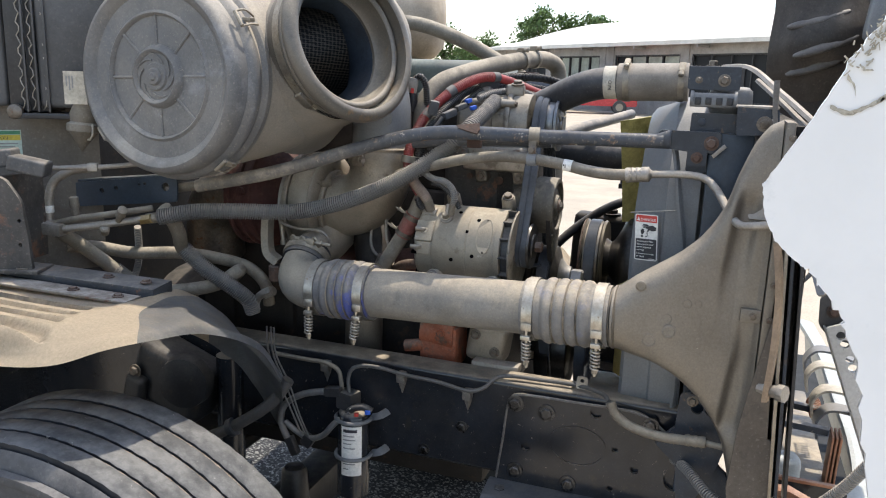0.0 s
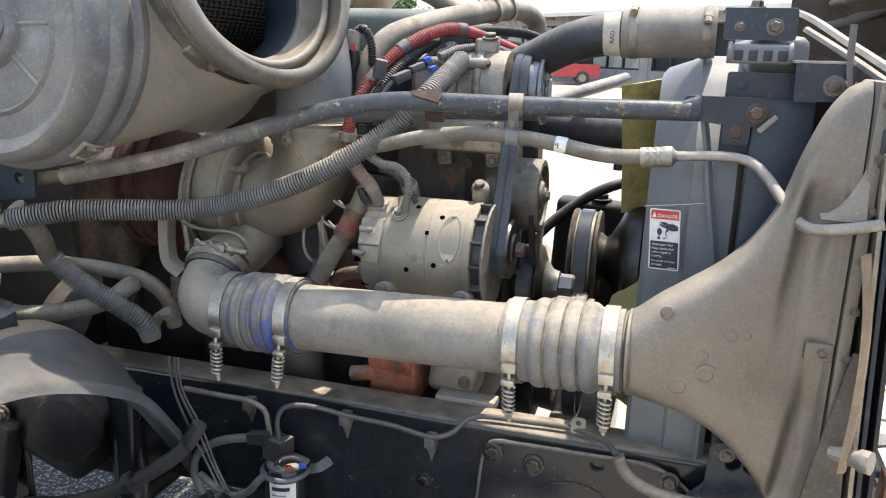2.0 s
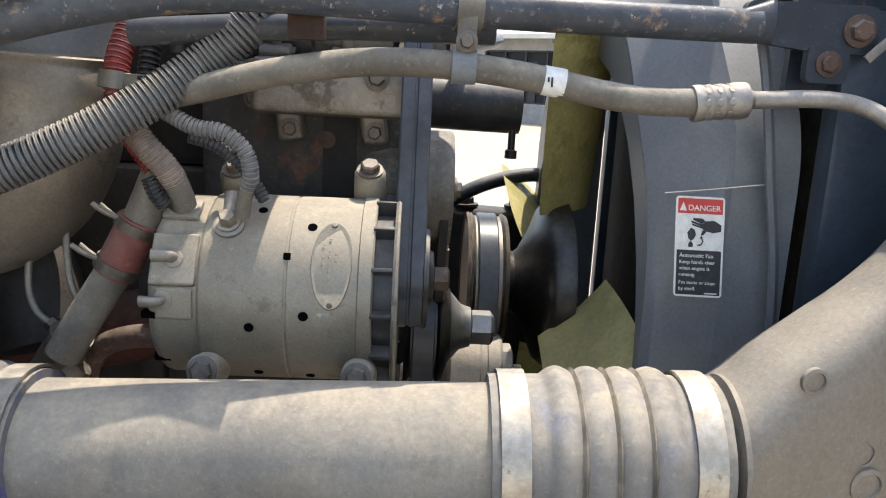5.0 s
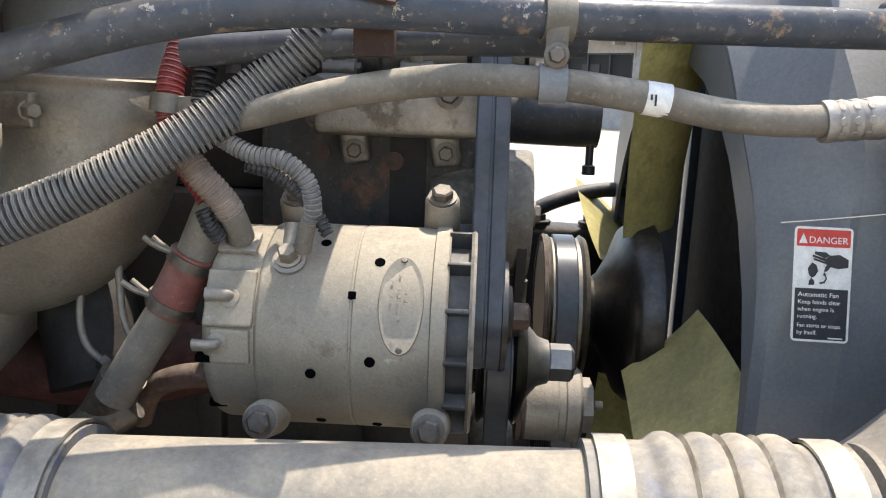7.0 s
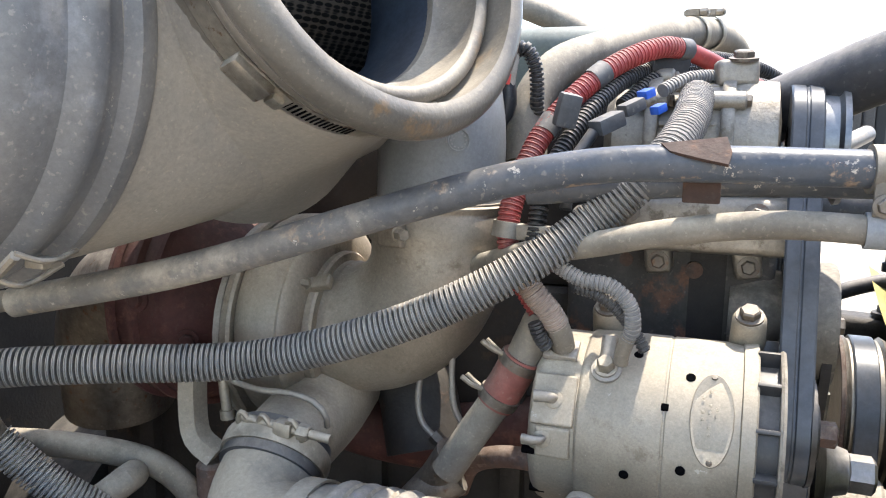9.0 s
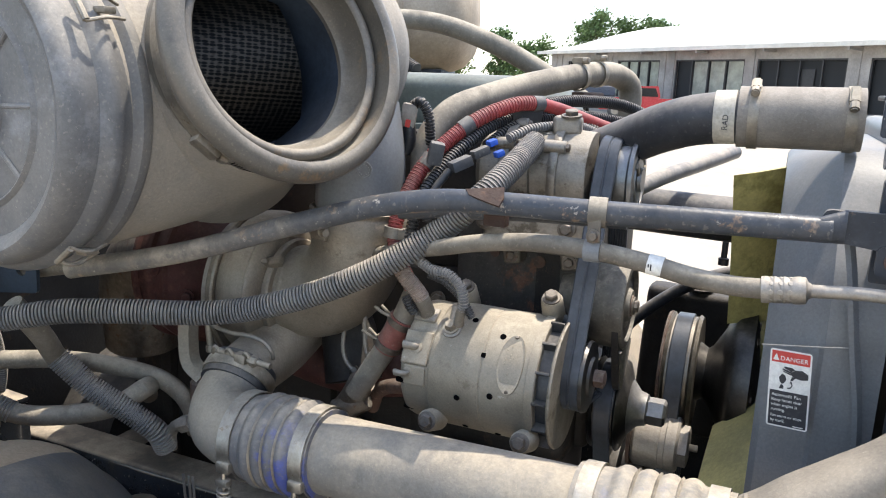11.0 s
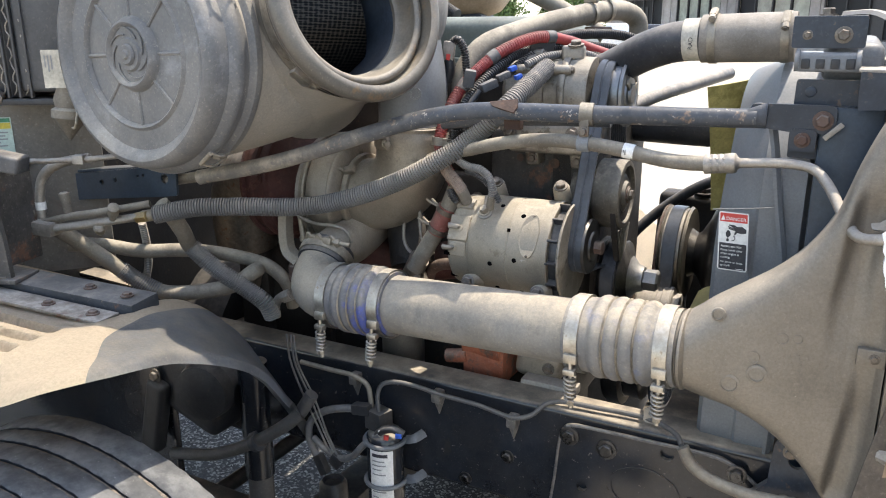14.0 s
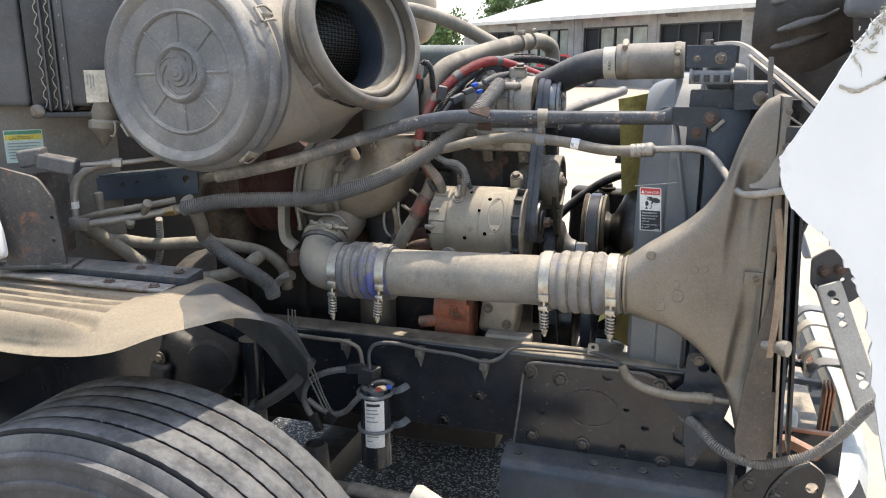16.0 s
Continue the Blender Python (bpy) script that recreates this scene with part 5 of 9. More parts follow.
    # mounting ears and their bolts
    for x, y, z, ax in ((-0.456, 1.722, 1.432, (0, -0.5, 0.8)), (-0.595, 1.735, 1.425, (0, -0.5, 0.8)), (-0.598, 1.614, 1.255, (0, -1, 0.3)), (-0.456, 1.612, 1.255, (0, -1, 0.3))):
        v = Vector(ax).normalized()
        ear = part("mount_ear", turned([(-0.035, 0.0175), (0.0, 0.0160), (0.003, 0.014)], (x, y, z), v, 28), M_ALT, t)
        bolt(ear, Vector((x, y, z)) + v * 0.003, v, 0.0100, 0.011, M_BOLT, 1.35)
    # black cooling fan, backing disc and pulley
    fan_ = part("cooling_fan", turned([(0.110, 0.04), (0.110, 0.084), (0.128, 0.084), (0.128, 0.04)], c, (1, 0, 0), 48, False), M_LOOM, t, "black stamped fan")
    for k in range(14):
        a = 2 * math.pi * k / 14
        part("fan_vane", block(c + Vector((0.118, 0.086 * math.cos(a), 0.086 * math.sin(a))), (0.020, 0.026, 0.004), (math.degrees(a), 0, 0), 0.001), M_LOOM, fan_)
    part("fan_disc", turned([(0.128, 0.0), (0.128, 0.095), (0.1305, 0.0965), (0.133, 0.095), (0.133, 0.0)], c, (1, 0, 0), 64, False), M_CASTLT, t)
    part("pulley", turned([(0.135, 0.0), (0.135, 0.052), (0.139, 0.0535), (0.141, 0.046), (0.168, 0.046), (0.170, 0.0535), (0.175, 0.052), (0.176, 0.030), (0.180, 0.028), (0.182, 0.012)], c + Vector((-0.012, 0.01, 0.012)), (1, 0, 0), 48, False), M_PULLEY, t, "rusty grooved alternator pulley")
    part("pulley_nut", turned([(0.178, 0.0), (0.178, 0.013), (0.196, 0.013), (0.198, 0.009), (0.198, 0.0)], c + Vector((-0.012, 0.01, 0.012)), (1, 0, 0), 6), M_RUST, t)
    return t


alternator()


def belt(name, pulleys, x, width, label, ridged=False):
    """A ribbed belt round pulleys (y, z, r) listed in turn; external tangents between neighbours."""
    n = len(pulleys)
    line = []
    for i in range(n):
        (y0, z0, r0), (y1, z1, r1) = pulleys[i], pulleys[(i + 1) % n]
        d = Vector((y1 - y0, z1 - z0))
        L = d.length
        d.normalize()
        nrm = Vector((d.y, -d.x))
        s = (r0 - r1) / L
        k = nrm * math.sqrt(max(0, 1 - s * s)) + d * s
        line.append((Vector((y0, z0)) + k * r0, Vector((y1, z1)) + k * r1))
    pts = []
    for i in range(n):
        a, b = line[i]
        pts += [a.lerp(b, f / 12) for f in range(13)]
        c = Vector(pulleys[(i + 1) % n][:2])
        r = pulleys[(i + 1) % n][2]
        b0, b1 = (b - c), (line[(i + 1) % n][0] - c)
        ang0, ang1 = math.atan2(b0.y, b0.x), math.atan2(b1.y, b1.x)
        sweep = (ang1 - ang0) % (2 * math.pi)
        if sweep > 6.2:
            sweep = 0
        for f in range(1, 16):
            q = ang0 + sweep * f / 16
            pts.append(c + Vector((math.cos(q), math.sin(q))) * r)
    bm = bmesh.new()
    rings = []
    m = len(pts)
    for i, p in enumerate(pts):
        tng = (pts[(i + 1) % m] - pts[i - 1]).normalized()
        out = Vector((tng.y, -tng.x))
        back = [(-0.07, 0.005), (-0.03, 0.0034), (0.03, 0.0034), (0.07, 0.005)] if ridged else []
        sec = [(-0.5, 0.0035), (-0.44, 0.005)] + back + [(0.44, 0.005), (0.5, 0.0035), (0.5, 0.001)]
        for k in range(7, -1, -1):
            sec += [((k + 0.75) / 8 - 0.5, -0.001), ((k + 0.25) / 8 - 0.5, -0.001), ((k + 0.0) / 8 - 0.5, 0.0008)]
        rings.append([(x + a * width, (p + out * h).x, (p + out * h).y) for a, h in sec])
    rings.append(rings[0])
    loft(bm, rings, caps=False)
    bmesh.ops.remove_doubles(bm, verts=bm.verts, dist=1e-5)
    return single(name, bm, M_BELT, label, "drive belt", angle=30)


ALT_P = (1.725, 1.324, 0.047)
AC_P = (1.862, 1.600, 0.060)
TEN_P = (1.865, 1.42, 0.055)
belt("drive_belt", [ALT_P, (1.935, 1.29, 0.050), AC_P], -0.412, 0.032, "worn blue-grey ribbed drive belt on the alternator pulley", True)


def ac_compressor():
    c = Vector((-0.47, AC_P[0], AC_P[1]))
    t = thing("air_conditioning_compressor", (c.x, c.y, 1.52), "dusty aluminium air conditioning compressor with a black clutch pulley", "compressor")
    part("body", turned([(-0.150, 0.0), (-0.150, 0.050), (-0.140, 0.060), (-0.06, 0.063), (-0.055, 0.068), (0.0, 0.070), (0.03, 0.068), (0.035, 0.03)], c, (1, 0, 0), 48, False), M_CASTLT, t)
    for x in (-0.098, -0.020):                              # flanges where the housings meet
        part("flange", turned([(-0.007, 0.060), (-0.007, 0.0735), (-0.005, 0.075), (0.005, 0.075), (0.007, 0.0735), (0.007, 0.060)], c + Vector((x, 0, 0)), (1, 0, 0), 48, False), M_CASTLT, t)
        for deg in (38, 86, 142, 205, 262, 318):
            a = radians(deg)
            d = Vector((0, -math.cos(a), math.sin(a)))
            lug = part("lug", turned([(-0.016, 0.0100), (0.016, 0.0100), (0.018, 0.008)], c + Vector((x, 0, 0)) + d * 0.074, (1, 0, 0), 18), M_CASTLT, t)
            part("bolt_head", turned([(0.016, 0.0), (0.016, 0.0068), (0.022, 0.0068), (0.023, 0.005), (0.023, 0.0)], c + Vector((x, 0, 0)) + d * 0.074, (1, 0, 0), 6), M_BOLT, lug)
    for k in range(7):                                      # cooling ribs along the cylinder
        a = radians(18 + 24 * k)
        d = Vector((0, -math.cos(a), math.sin(a)))
        part("rib", block(c + Vector((-0.060, 0, 0)) + d * 0.064, (0.060, 0.005, 0.012), (90 - math.degrees(a), 0, 0), 0.0015), M_CASTLT, t)
    for x, z in ((-0.585, 1.528), (-0.455, 1.528)):
        bolt(t, (x, 1.772, z), (0, -1, 0.1), 0.0095, 0.010, M_BOLT)
    part("mount_foot", block((-0.50, 1.80, 1.515), (0.18, 0.05, 0.06), bevel=0.01, segs=3), M_CASTLT, t)
    part("fitting", block((-0.485, 1.85, 1.676), (0.045, 0.035, 0.03), (0, 0, 10), 0.008, 3), M_CASTLT, t)
    bolt(t, (-0.478, 1.842, 1.690), (0, -0.2, 1), 0.011, 0.011, M_BOLT)
    pul = part("clutch_pulley", turned([(0.042, 0.02), (0.042, 0.062), (0.046, 0.064), (0.050, 0.057), (0.088, 0.057), (0.092, 0.064), (0.098, 0.063), (0.099, 0.048), (0.094, 0.046), (0.094, 0.036), (0.099, 0.034), (0.099, 0.02), (0.104, 0.018), (0.104, 0.0)], c, (1, 0, 0), 56, False), M_GREYMET, t, "worn grey steel clutch pulley")
    for k in range(3):
        a = 2 * math.pi * k / 3 + 0.4
        part("clutch_spring", block(c + Vector((0.100, 0.028 * math.cos(a), 0.028 * math.sin(a))), (0.004, 0.024, 0.010), (math.degrees(a), 0, 0), 0.001), M_ZINC, pul)
    return t


ac_compressor()


def tensioner():
    c = Vector((-0.390, TEN_P[0] - 0.005, 1.402))
    t = thing("belt_tensioner", (c.x, c.y, c.z - 0.07), "dusty dark belt tensioner with its idler pulley", "tensioner")
    part("idler_pulley", turned([(-0.030, 0.02), (-0.030, 0.066), (-0.026, 0.0695), (0.020, 0.0695), (0.024, 0.0675), (0.025, 0.058), (0.018, 0.054), (0.016, 0.042), (0.020, 0.036), (0.020, 0.028), (0.026, 0.024), (0.026, 0.0)], c, (1, 0, 0), 56, False), M_IDLER, t)
    part("dust_cover", turned([(0.024, 0.0), (0.024, 0.018), (0.028, 0.016), (0.030, 0.0)], c, (1, 0, 0), 28, False), M_RUST, t)
    part("body", turned([(-0.085, 0.0), (-0.085, 0.052), (-0.05, 0.060), (-0.030, 0.058), (-0.030, 0.0)], c + Vector((0, 0.02, -0.005)), (1, 0, 0), 36, False), M_IDLER, t)
    arm = part("arm", plate(bmesh.new(), rounded([(-0.068, 0.0), (-0.062, -0.040), (-0.020, -0.135), (0.012, -0.150), (0.030, -0.120), (0.060, -0.020), (0.050, 0.0)], 0.014), [], Matrix.Translation(c + Vector((0.010, 0, 0))) @ Matrix(((0, 0, 1, 0), (1, 0, 0, 0), (0, 1, 0, 0), (0, 0, 0, 1))), 0.010), M_ENGINE, t)
    for k in range(5):
        y0 = -0.040 + 0.020 * k
        part("arm_rib", hose([c + Vector((0.021, y0, -0.066)), c + Vector((0.021, -0.008 + 0.004 * k, -0.136))], 0.0032, 6), M_IDLER, arm)
    bolt(t, c + Vector((0.028, 0, 0)), (1, 0, 0), 0.010, 0.009)
    return t


M_IDLER = mat("dust_filmed_pulley", (0.085, 0.082, 0.076), 0.5, 0.1, 0.75, side=0.25, lo=-0.2, scale=25, dust_col=(0.36, 0.325, 0.27))
tensioner()


def front_pulleys():
    c = Vector((-0.385, 1.905, 1.215))
    t = thing("water_pump", (c.x, c.y, 1.14), "grey water pump with a dished pulley and large hex nose", "water pump")
    part("dished_pulley", turned([(-0.030, 0.0), (-0.030, 0.074), (-0.026, 0.077), (-0.022, 0.070), (0.010, 0.070), (0.014, 0.077), (0.018, 0.074), (0.034, 0.030), (0.040, 0.026)], c, (1, 0, 0), 56, False), M_PULLEY, t)
    part("nose", turned([(0.022, 0.052), (0.030, 0.044), (0.042, 0.030), (0.055, 0.026), (0.058, 0.020), (0.058, 0.0)], c, (1, 0, 0), 40, False), M_GREYMET, t)
    part("hex_nut", turned([(0.056, 0.0), (0.056, 0.023), (0.082, 0.023), (0.086, 0.018), (0.086, 0.0)], c, (1, 0, 0), 6), M_GREYMET, t)
    part("pump_body", block(c + Vector((-0.09, 0.08, -0.03)), (0.10, 0.14, 0.16), bevel=0.03, segs=4), M_ENGINE, t)
    c2 = Vector((-0.31, 1.97, 1.135))
    t2 = thing("belt_idler", (c2.x, c2.y, 1.09), "dusty tan idler housing with a hex cap", "idler")
    part("housing", turned([(-0.045, 0.0), (-0.045, 0.044), (-0.040, 0.048), (0.0, 0.048), (0.002, 0.046), (0.010, 0.046), (0.012, 0.048), (0.028, 0.048), (0.032, 0.044), (0.032, 0.0)], c2, (1, 0, 0), 48, False), M_ALU, t2)
    part("rust_ring", turned([(-0.052, 0.03), (-0.052, 0.050), (-0.046, 0.050), (-0.046, 0.03)], c2, (1, 0, 0), 48, False), M_RUST, t2)
    part("hex_cap", turned([(0.030, 0.0), (0.030, 0.036), (0.046, 0.036), (0.048, 0.030), (0.048, 0.0)], c2, (1, 0, 0), 6), M_ALU, t2)
    part("pin", turned([(0.046, 0.006), (0.062, 0.006)], c2, (1, 0, 0), 12), M_ZINC, t2)
    c3 = Vector((-0.37, 2.05, 0.98))
    t3 = thing("crank_pulley", (c3.x, c3.y, 0.86), "dark dusty crankshaft damper pulley", "pulley")
    part("damper", turned([(-0.05, 0.0), (-0.05, 0.118), (-0.044, 0.122), (-0.012, 0.122), (-0.008, 0.100), (0.0, 0.100), (0.03, 0.104), (0.034, 0.098), (0.034, 0.0)], c3, (1, 0, 0), 64, False), M_PULLEY, t3)
    belt("drive_belt", [(2.05, 0.98, 0.105), (2.08, 1.235, 0.099)], -0.300, 0.029, "dark ribbed fan drive belt round the polished pulley")
    belt("drive_belt", [(1.905, 1.215, 0.070), (2.05, 0.98, 0.100)], -0.391, 0.028, "dark ribbed belt round the water pump pulley")


front_pulleys()


def engine():
    t = thing("engine_block", (-0.95, 2.08, 0.70), "grimy dark diesel engine block with rust stains", "engine")
    part("block", block((-0.98, 2.11, 1.10), (0.92, 0.46, 0.62), bevel=0.02), M_ENGINE, t)
    part("oil_pan", block((-0.98, 2.10, 0.69), (0.88, 0.36, 0.24), bevel=0.03), M_ENGINE, t)
    part("cylinder_head", block((-1.02, 2.10, 1.53), (0.88, 0.40, 0.24), bevel=0.015), M_ENGINE, t)
    part("gear_cover", block((-0.50, 2.10, 1.33), (0.10, 0.50, 0.46), bevel=0.03, segs=3), M_ENGINE, t)
    # bracket casting that carries alternator and compressor
    br = part("accessory_bracket", block((-0.545, 1.875, 1.440), (0.235, 0.05, 0.165), bevel=0.014, segs=3), M_RUSTPAINT, t, "rust-stained dark accessory bracket")
    for x, z in ((-0.60, 1.50), (-0.47, 1.50)):
        bolt(br, (x, 1.850, z), (0, -1, 0), 0.009, 0.008)
    for x in (-0.557, -0.462):
        part("web", block((x, 1.836, 1.490), (0.030, 0.04, 0.075), (0, -8, 0), 0.008, 3), M_CASTLT, br)
        bolt(br, (x + 0.004, 1.815, 1.468), (0, -1, 0), 0.008, 0.007)
    part("casting_hole", turned([(0, 0.010), (0.003, 0.010), (0.003, 0.0)], (-0.515, 1.849, 1.455), (0, -1, 0), 18, False), M_RUST, br)
    part("casting_hole", turned([(0, 0.008), (0.003, 0.008), (0.003, 0.0)], (-0.592, 1.849, 1.462), (0, -1, 0), 18, False), M_RUST, br)
    part("web", block((-0.53, 1.842, 1.530), (0.20, 0.045, 0.020), bevel=0.006), M_CASTLT, br)
    for x, z in ((-0.62, 1.40), (-0.53, 1.405), (-0.70, 1.36)):
        bolt(t, (x, 1.865, z), (0, -1, 0.2), 0.010, 0.009)
    for k in range(4):                                     # ribs down the side of the block
        part("block_rib", block((-1.33 + k * 0.2, 1.875, 1.08), (0.03, 0.03, 0.44), bevel=0.008), M_ENGINE, t)
    v = thing("valve_cover", (-1.0, 2.12, 1.63), "grey-green painted valve cover on the engine", "valve cover")
    sec = [(1.97, 1.640), (1.955, 1.66), (1.945, 1.730), (1.965, 1.748), (2.33, 1.752), (2.35, 1.735), (2.345, 1.66), (2.33, 1.640)]
    bm = bmesh.new()
    loft(bm, [[(x + (0.05 if z < 1.7 and e else 0), y, z) for y, z in rounded(sec, 0.014, 3)] for x, e in ((-1.45, 0), (-1.0, 0), (-0.66, 1), (-0.62, 1))])
    part("cover", bm, M_VALVE, v)
    part("rail", block((-1.02, 1.938, 1.650), (0.84, 0.03, 0.02), bevel=0.004), M_VALVE, v)
    # orange pump low on the block
    o = thing("fuel_pump", (-0.63, 1.80, 1.0), "chipped orange fuel pump on the engine's side", "pump")
    bm = bmesh.new()
    lathe(bm, [(-0.05, 0.0), (-0.05, 0.052), (0.04, 0.056), (0.045, 0.0)], (-0.63, 1.80, 1.06), (1, 0, 0), 28)
    box(bm, (-0.63, 1.80, 1.03), (0.10, 0.10, 0.11), bevel=0.012)
    part("body", bm, M_ORANGE, o)
    part("nose", turned([(0, 0.016), (0.05, 0.016), (0.052, 0.012)], (-0.72, 1.76, 1.02), (1, 0, 0.2), 18), M_ORANGE, o)
    bolt(o, (-0.62, 1.747, 1.07), (0, -1, 0), 0.009, 0.008, M_ORANGE)
    q = thing("filter_head", (-0.51, 1.80, 1.0), "tan dusty casting beside the orange pump", "casting")
    part("body", block((-0.505, 1.80, 1.055), (0.10, 0.09, 0.10), (0, 8, 0), 0.02, 3), M_TURBO, q)
    part("foot", block((-0.47, 1.74, 1.012), (0.12, 0.04, 0.02), bevel=0.006), M_ALU, q)
    for x, z in ((-0.53, 1.08), (-0.48, 1.04)):
        bolt(q, (x, 1.753, z), (0, -1, 0), 0.009, 0.008)
    part("oil_filter", turned([(-0.12, 0.0), (-0.12, 0.045), (-0.11, 0.050), (0.05, 0.050), (0.06, 0.0)], (-0.86, 1.80, 1.06), (0, 0, 1), 36), M_TANK, t)
    return t


engine()


# ---- turbo and air intake ----
def turbo():
    c = Vector((-0.985, 1.735, 1.375))                        # centre of the compressor's back flange
    t = thing("turbocharger", (-0.93, c.y, 1.25), "dust-caked turbocharger compressor housing with a rusty turbine", "turbocharger")
    sec = [(0.000, 0.050), (0.000, 0.108), (0.004, 0.118), (0.014, 0.1225), (0.030, 0.1235), (0.044, 0.1225), (0.054, 0.1185), (0.0575, 0.1195), (0.0605, 0.1180), (0.064, 0.112), (0.068, 0.100), (0.0695, 0.086), (0.066, 0.078), (0.066, 0.05)]
    bm = bmesh.new()
    rings = []
    n = 88
    for k in range(n + 1):                                    # scroll: its radius grows from the far side round below, near and over the top
        f = k / n
        a = -2 * math.pi * f
        g = 0.91 + 0.22 * f
        er = Vector((0, math.cos(a), math.sin(a)))
        rings.append([c + Vector((x * (0.94 + 0.14 * f), 0, 0)) + er * (r * g if r > 0.09 else r) for x, r in sec])
    loft(bm, rings)
    part("compressor_volute", bm, M_TURBO, t)
    part("back_flange", turned([(-0.012, 0.05), (-0.012, 0.124), (-0.009, 0.129), (0.000, 0.131), (0.003, 0.128), (0.003, 0.05)], c, (1, 0, 0), 72, False), M_TURBO, t)
    part("v_band", turned([(-0.020, 0.118), (-0.020, 0.126), (-0.012, 0.126), (-0.012, 0.118)], c, (1, 0, 0), 64, False), M_ALU, t)
    for deg in (20, 75, 200, 250):
        a = radians(deg)
        p = c + Vector((0.0, 0.124 * math.cos(a), 0.124 * math.sin(a)))
        bolt(t, p + Vector((0.003, 0, 0)), (1, 0, 0), 0.006, 0.006, M_TURBO)
    collar = part("inlet_collar", turned([(0.062, 0.070), (0.062, 0.0890), (0.066, 0.0905), (0.078, 0.0905), (0.081, 0.0880), (0.081, 0.070)], c, (1, 0, 0), 64, False), M_TURBO, t)
    # band screw on the collar
    d = Vector((0, -0.72, 0.69)).normalized()
    q = c + Vector((0.074, 0, 0)) + d * 0.094
    part("band_lug", block(q + Vector((0.008, 0, 0)), (0.030, 0.016, 0.012), (46, -14, 0), 0.003, 3), M_TURBO, collar)
    part("band_screw", add_bolt(bmesh.new(), q + Vector((-0.004, -0.006, 0.0)), (-0.45, -0.8, 0.25), 0.0060, 0.012, 1.25), M_ZINC, collar)
    # outlet towards the charge pipe, bearing housing behind it
    bm = bmesh.new()
    tube(bm, [(-0.930, 1.770, 1.300), (-0.918, 1.700, 1.287), (-0.910, 1.630, 1.280), (-0.906, 1.578, 1.274)], 0.051, 40, 0.012, lambda s_, T: 1.10 - 0.16 * s_ / T)
    part("outlet", bm, M_TURBO, t)
    bm = bmesh.new()
    tube(bm, [(-0.885, 1.83, 1.335), (-0.840, 1.80, 1.285), (-0.815, 1.775, 1.215)], 0.050, 28)
    part("oil_housing", bm, M_ENGINE, t)
    part("wire", hose([(-0.990, 1.600, 1.346), (-0.975, 1.598, 1.341), (-0.935, 1.594, 1.336), (-0.893, 1.590, 1.339), (-0.866, 1.590, 1.333), (-0.856, 1.594, 1.318), (-0.858, 1.600, 1.305)], 0.0034, 10), M_ALU, t)
    tb = Vector((-1.115, 1.76, 1.392))
    part("turbine_housing", turned([(-0.075, 0.0), (-0.075, 0.10), (-0.06, 0.130), (0.02, 0.138), (0.05, 0.11), (0.08, 0.085), (0.12, 0.085)], tb, (1, 0, 0), 48, False), M_RUSTRED, t, "rusty dark red turbine housing")
    for k in range(3):
        part("housing_rib", turned([(0, 0.136), (0.003, 0.143), (0.009, 0.143), (0.012, 0.136)], tb + Vector((-0.050 + k * 0.032, 0, 0)), (1, 0, 0), 48, False), M_RUSTRED, t)
    bolt(t, tb + Vector((0.0, -0.139, 0.02)), (0, -1, 0.1), 0.010, 0.010, M_RUSTRED)
    bolt(t, tb + Vector((0.045, -0.105, 0.06)), (0.6, -1, 0.3), 0.009, 0.009, M_RUSTRED)
    bolt(t, tb + Vector((0.045, -0.112, -0.03)), (0.6, -1, -0.2), 0.009, 0.009, M_RUSTRED)
    bm = bmesh.new()
    tube(bm, [tb + Vector((0, 0.05, -0.05)), tb + Vector((0.08, 0.09, -0.16)), tb + Vector((0.25, 0.11, -0.20)), tb + Vector((0.42, 0.12, -0.17))], 0.045, 24)
    part("exhaust_manifold", bm, M_RUSTRED, t)
    bm = bmesh.new()
    tube(bm, [tb + Vector((-0.07, 0.0, 0.0)), tb + Vector((-0.14, 0.01, -0.01)), tb + Vector((-0.20, 0.03, -0.07)), tb + Vector((-0.215, 0.05, -0.20))], 0.078, 32)
    part("exhaust_elbow", bm, M_BOLT, t, "grimy exhaust elbow")
    part("marmon_band", turned([(-0.012, 0.080), (-0.012, 0.092), (0.012, 0.092), (0.012, 0.080)], tb + Vector((-0.085, 0.0, 0.0)), (1, 0, 0), 40, False), M_BOLT, t)
    # moulded elbow from the duct above down into the compressor
    ex, ez, R = -0.890, 1.480, 0.103
    line = [Vector((-0.918, c.y, 1.3775))] + [Vector((ex + R * math.sin(radians(w)), c.y, ez - R * math.cos(radians(w)))) for w in range(0, 91, 9)] + [Vector((ex + R + 0.001, c.y, 1.535))]

    def swell(s_, T):
        return 1.0 + 0.030 * math.exp(-((s_ - 0.004) / 0.006) ** 2) + 0.02 * math.exp(-((s_ - 0.024) / 0.004) ** 2)
    bm = bmesh.new()
    tube(bm, line, 0.0768, 56, 0.004, swell)
    el = part("inlet_elbow", bm, M_TURBO, t)
    o = Vector((ex + R, c.y, 1.508))
    part("elbow_band", turned([(-0.019, 0.0765), (-0.019, 0.0795), (-0.015, 0.0800), (0.013, 0.0800), (0.015, 0.0785), (0.019, 0.0785), (0.021, 0.080), (0.024, 0.080), (0.026, 0.0765)], o, (0.03, 0, 1), 64, False), M_TURBO, el)
    d = Vector((-0.30, -0.95, 0)).normalized()
    q = o + d * 0.082 + Vector((0, 0, -0.004))
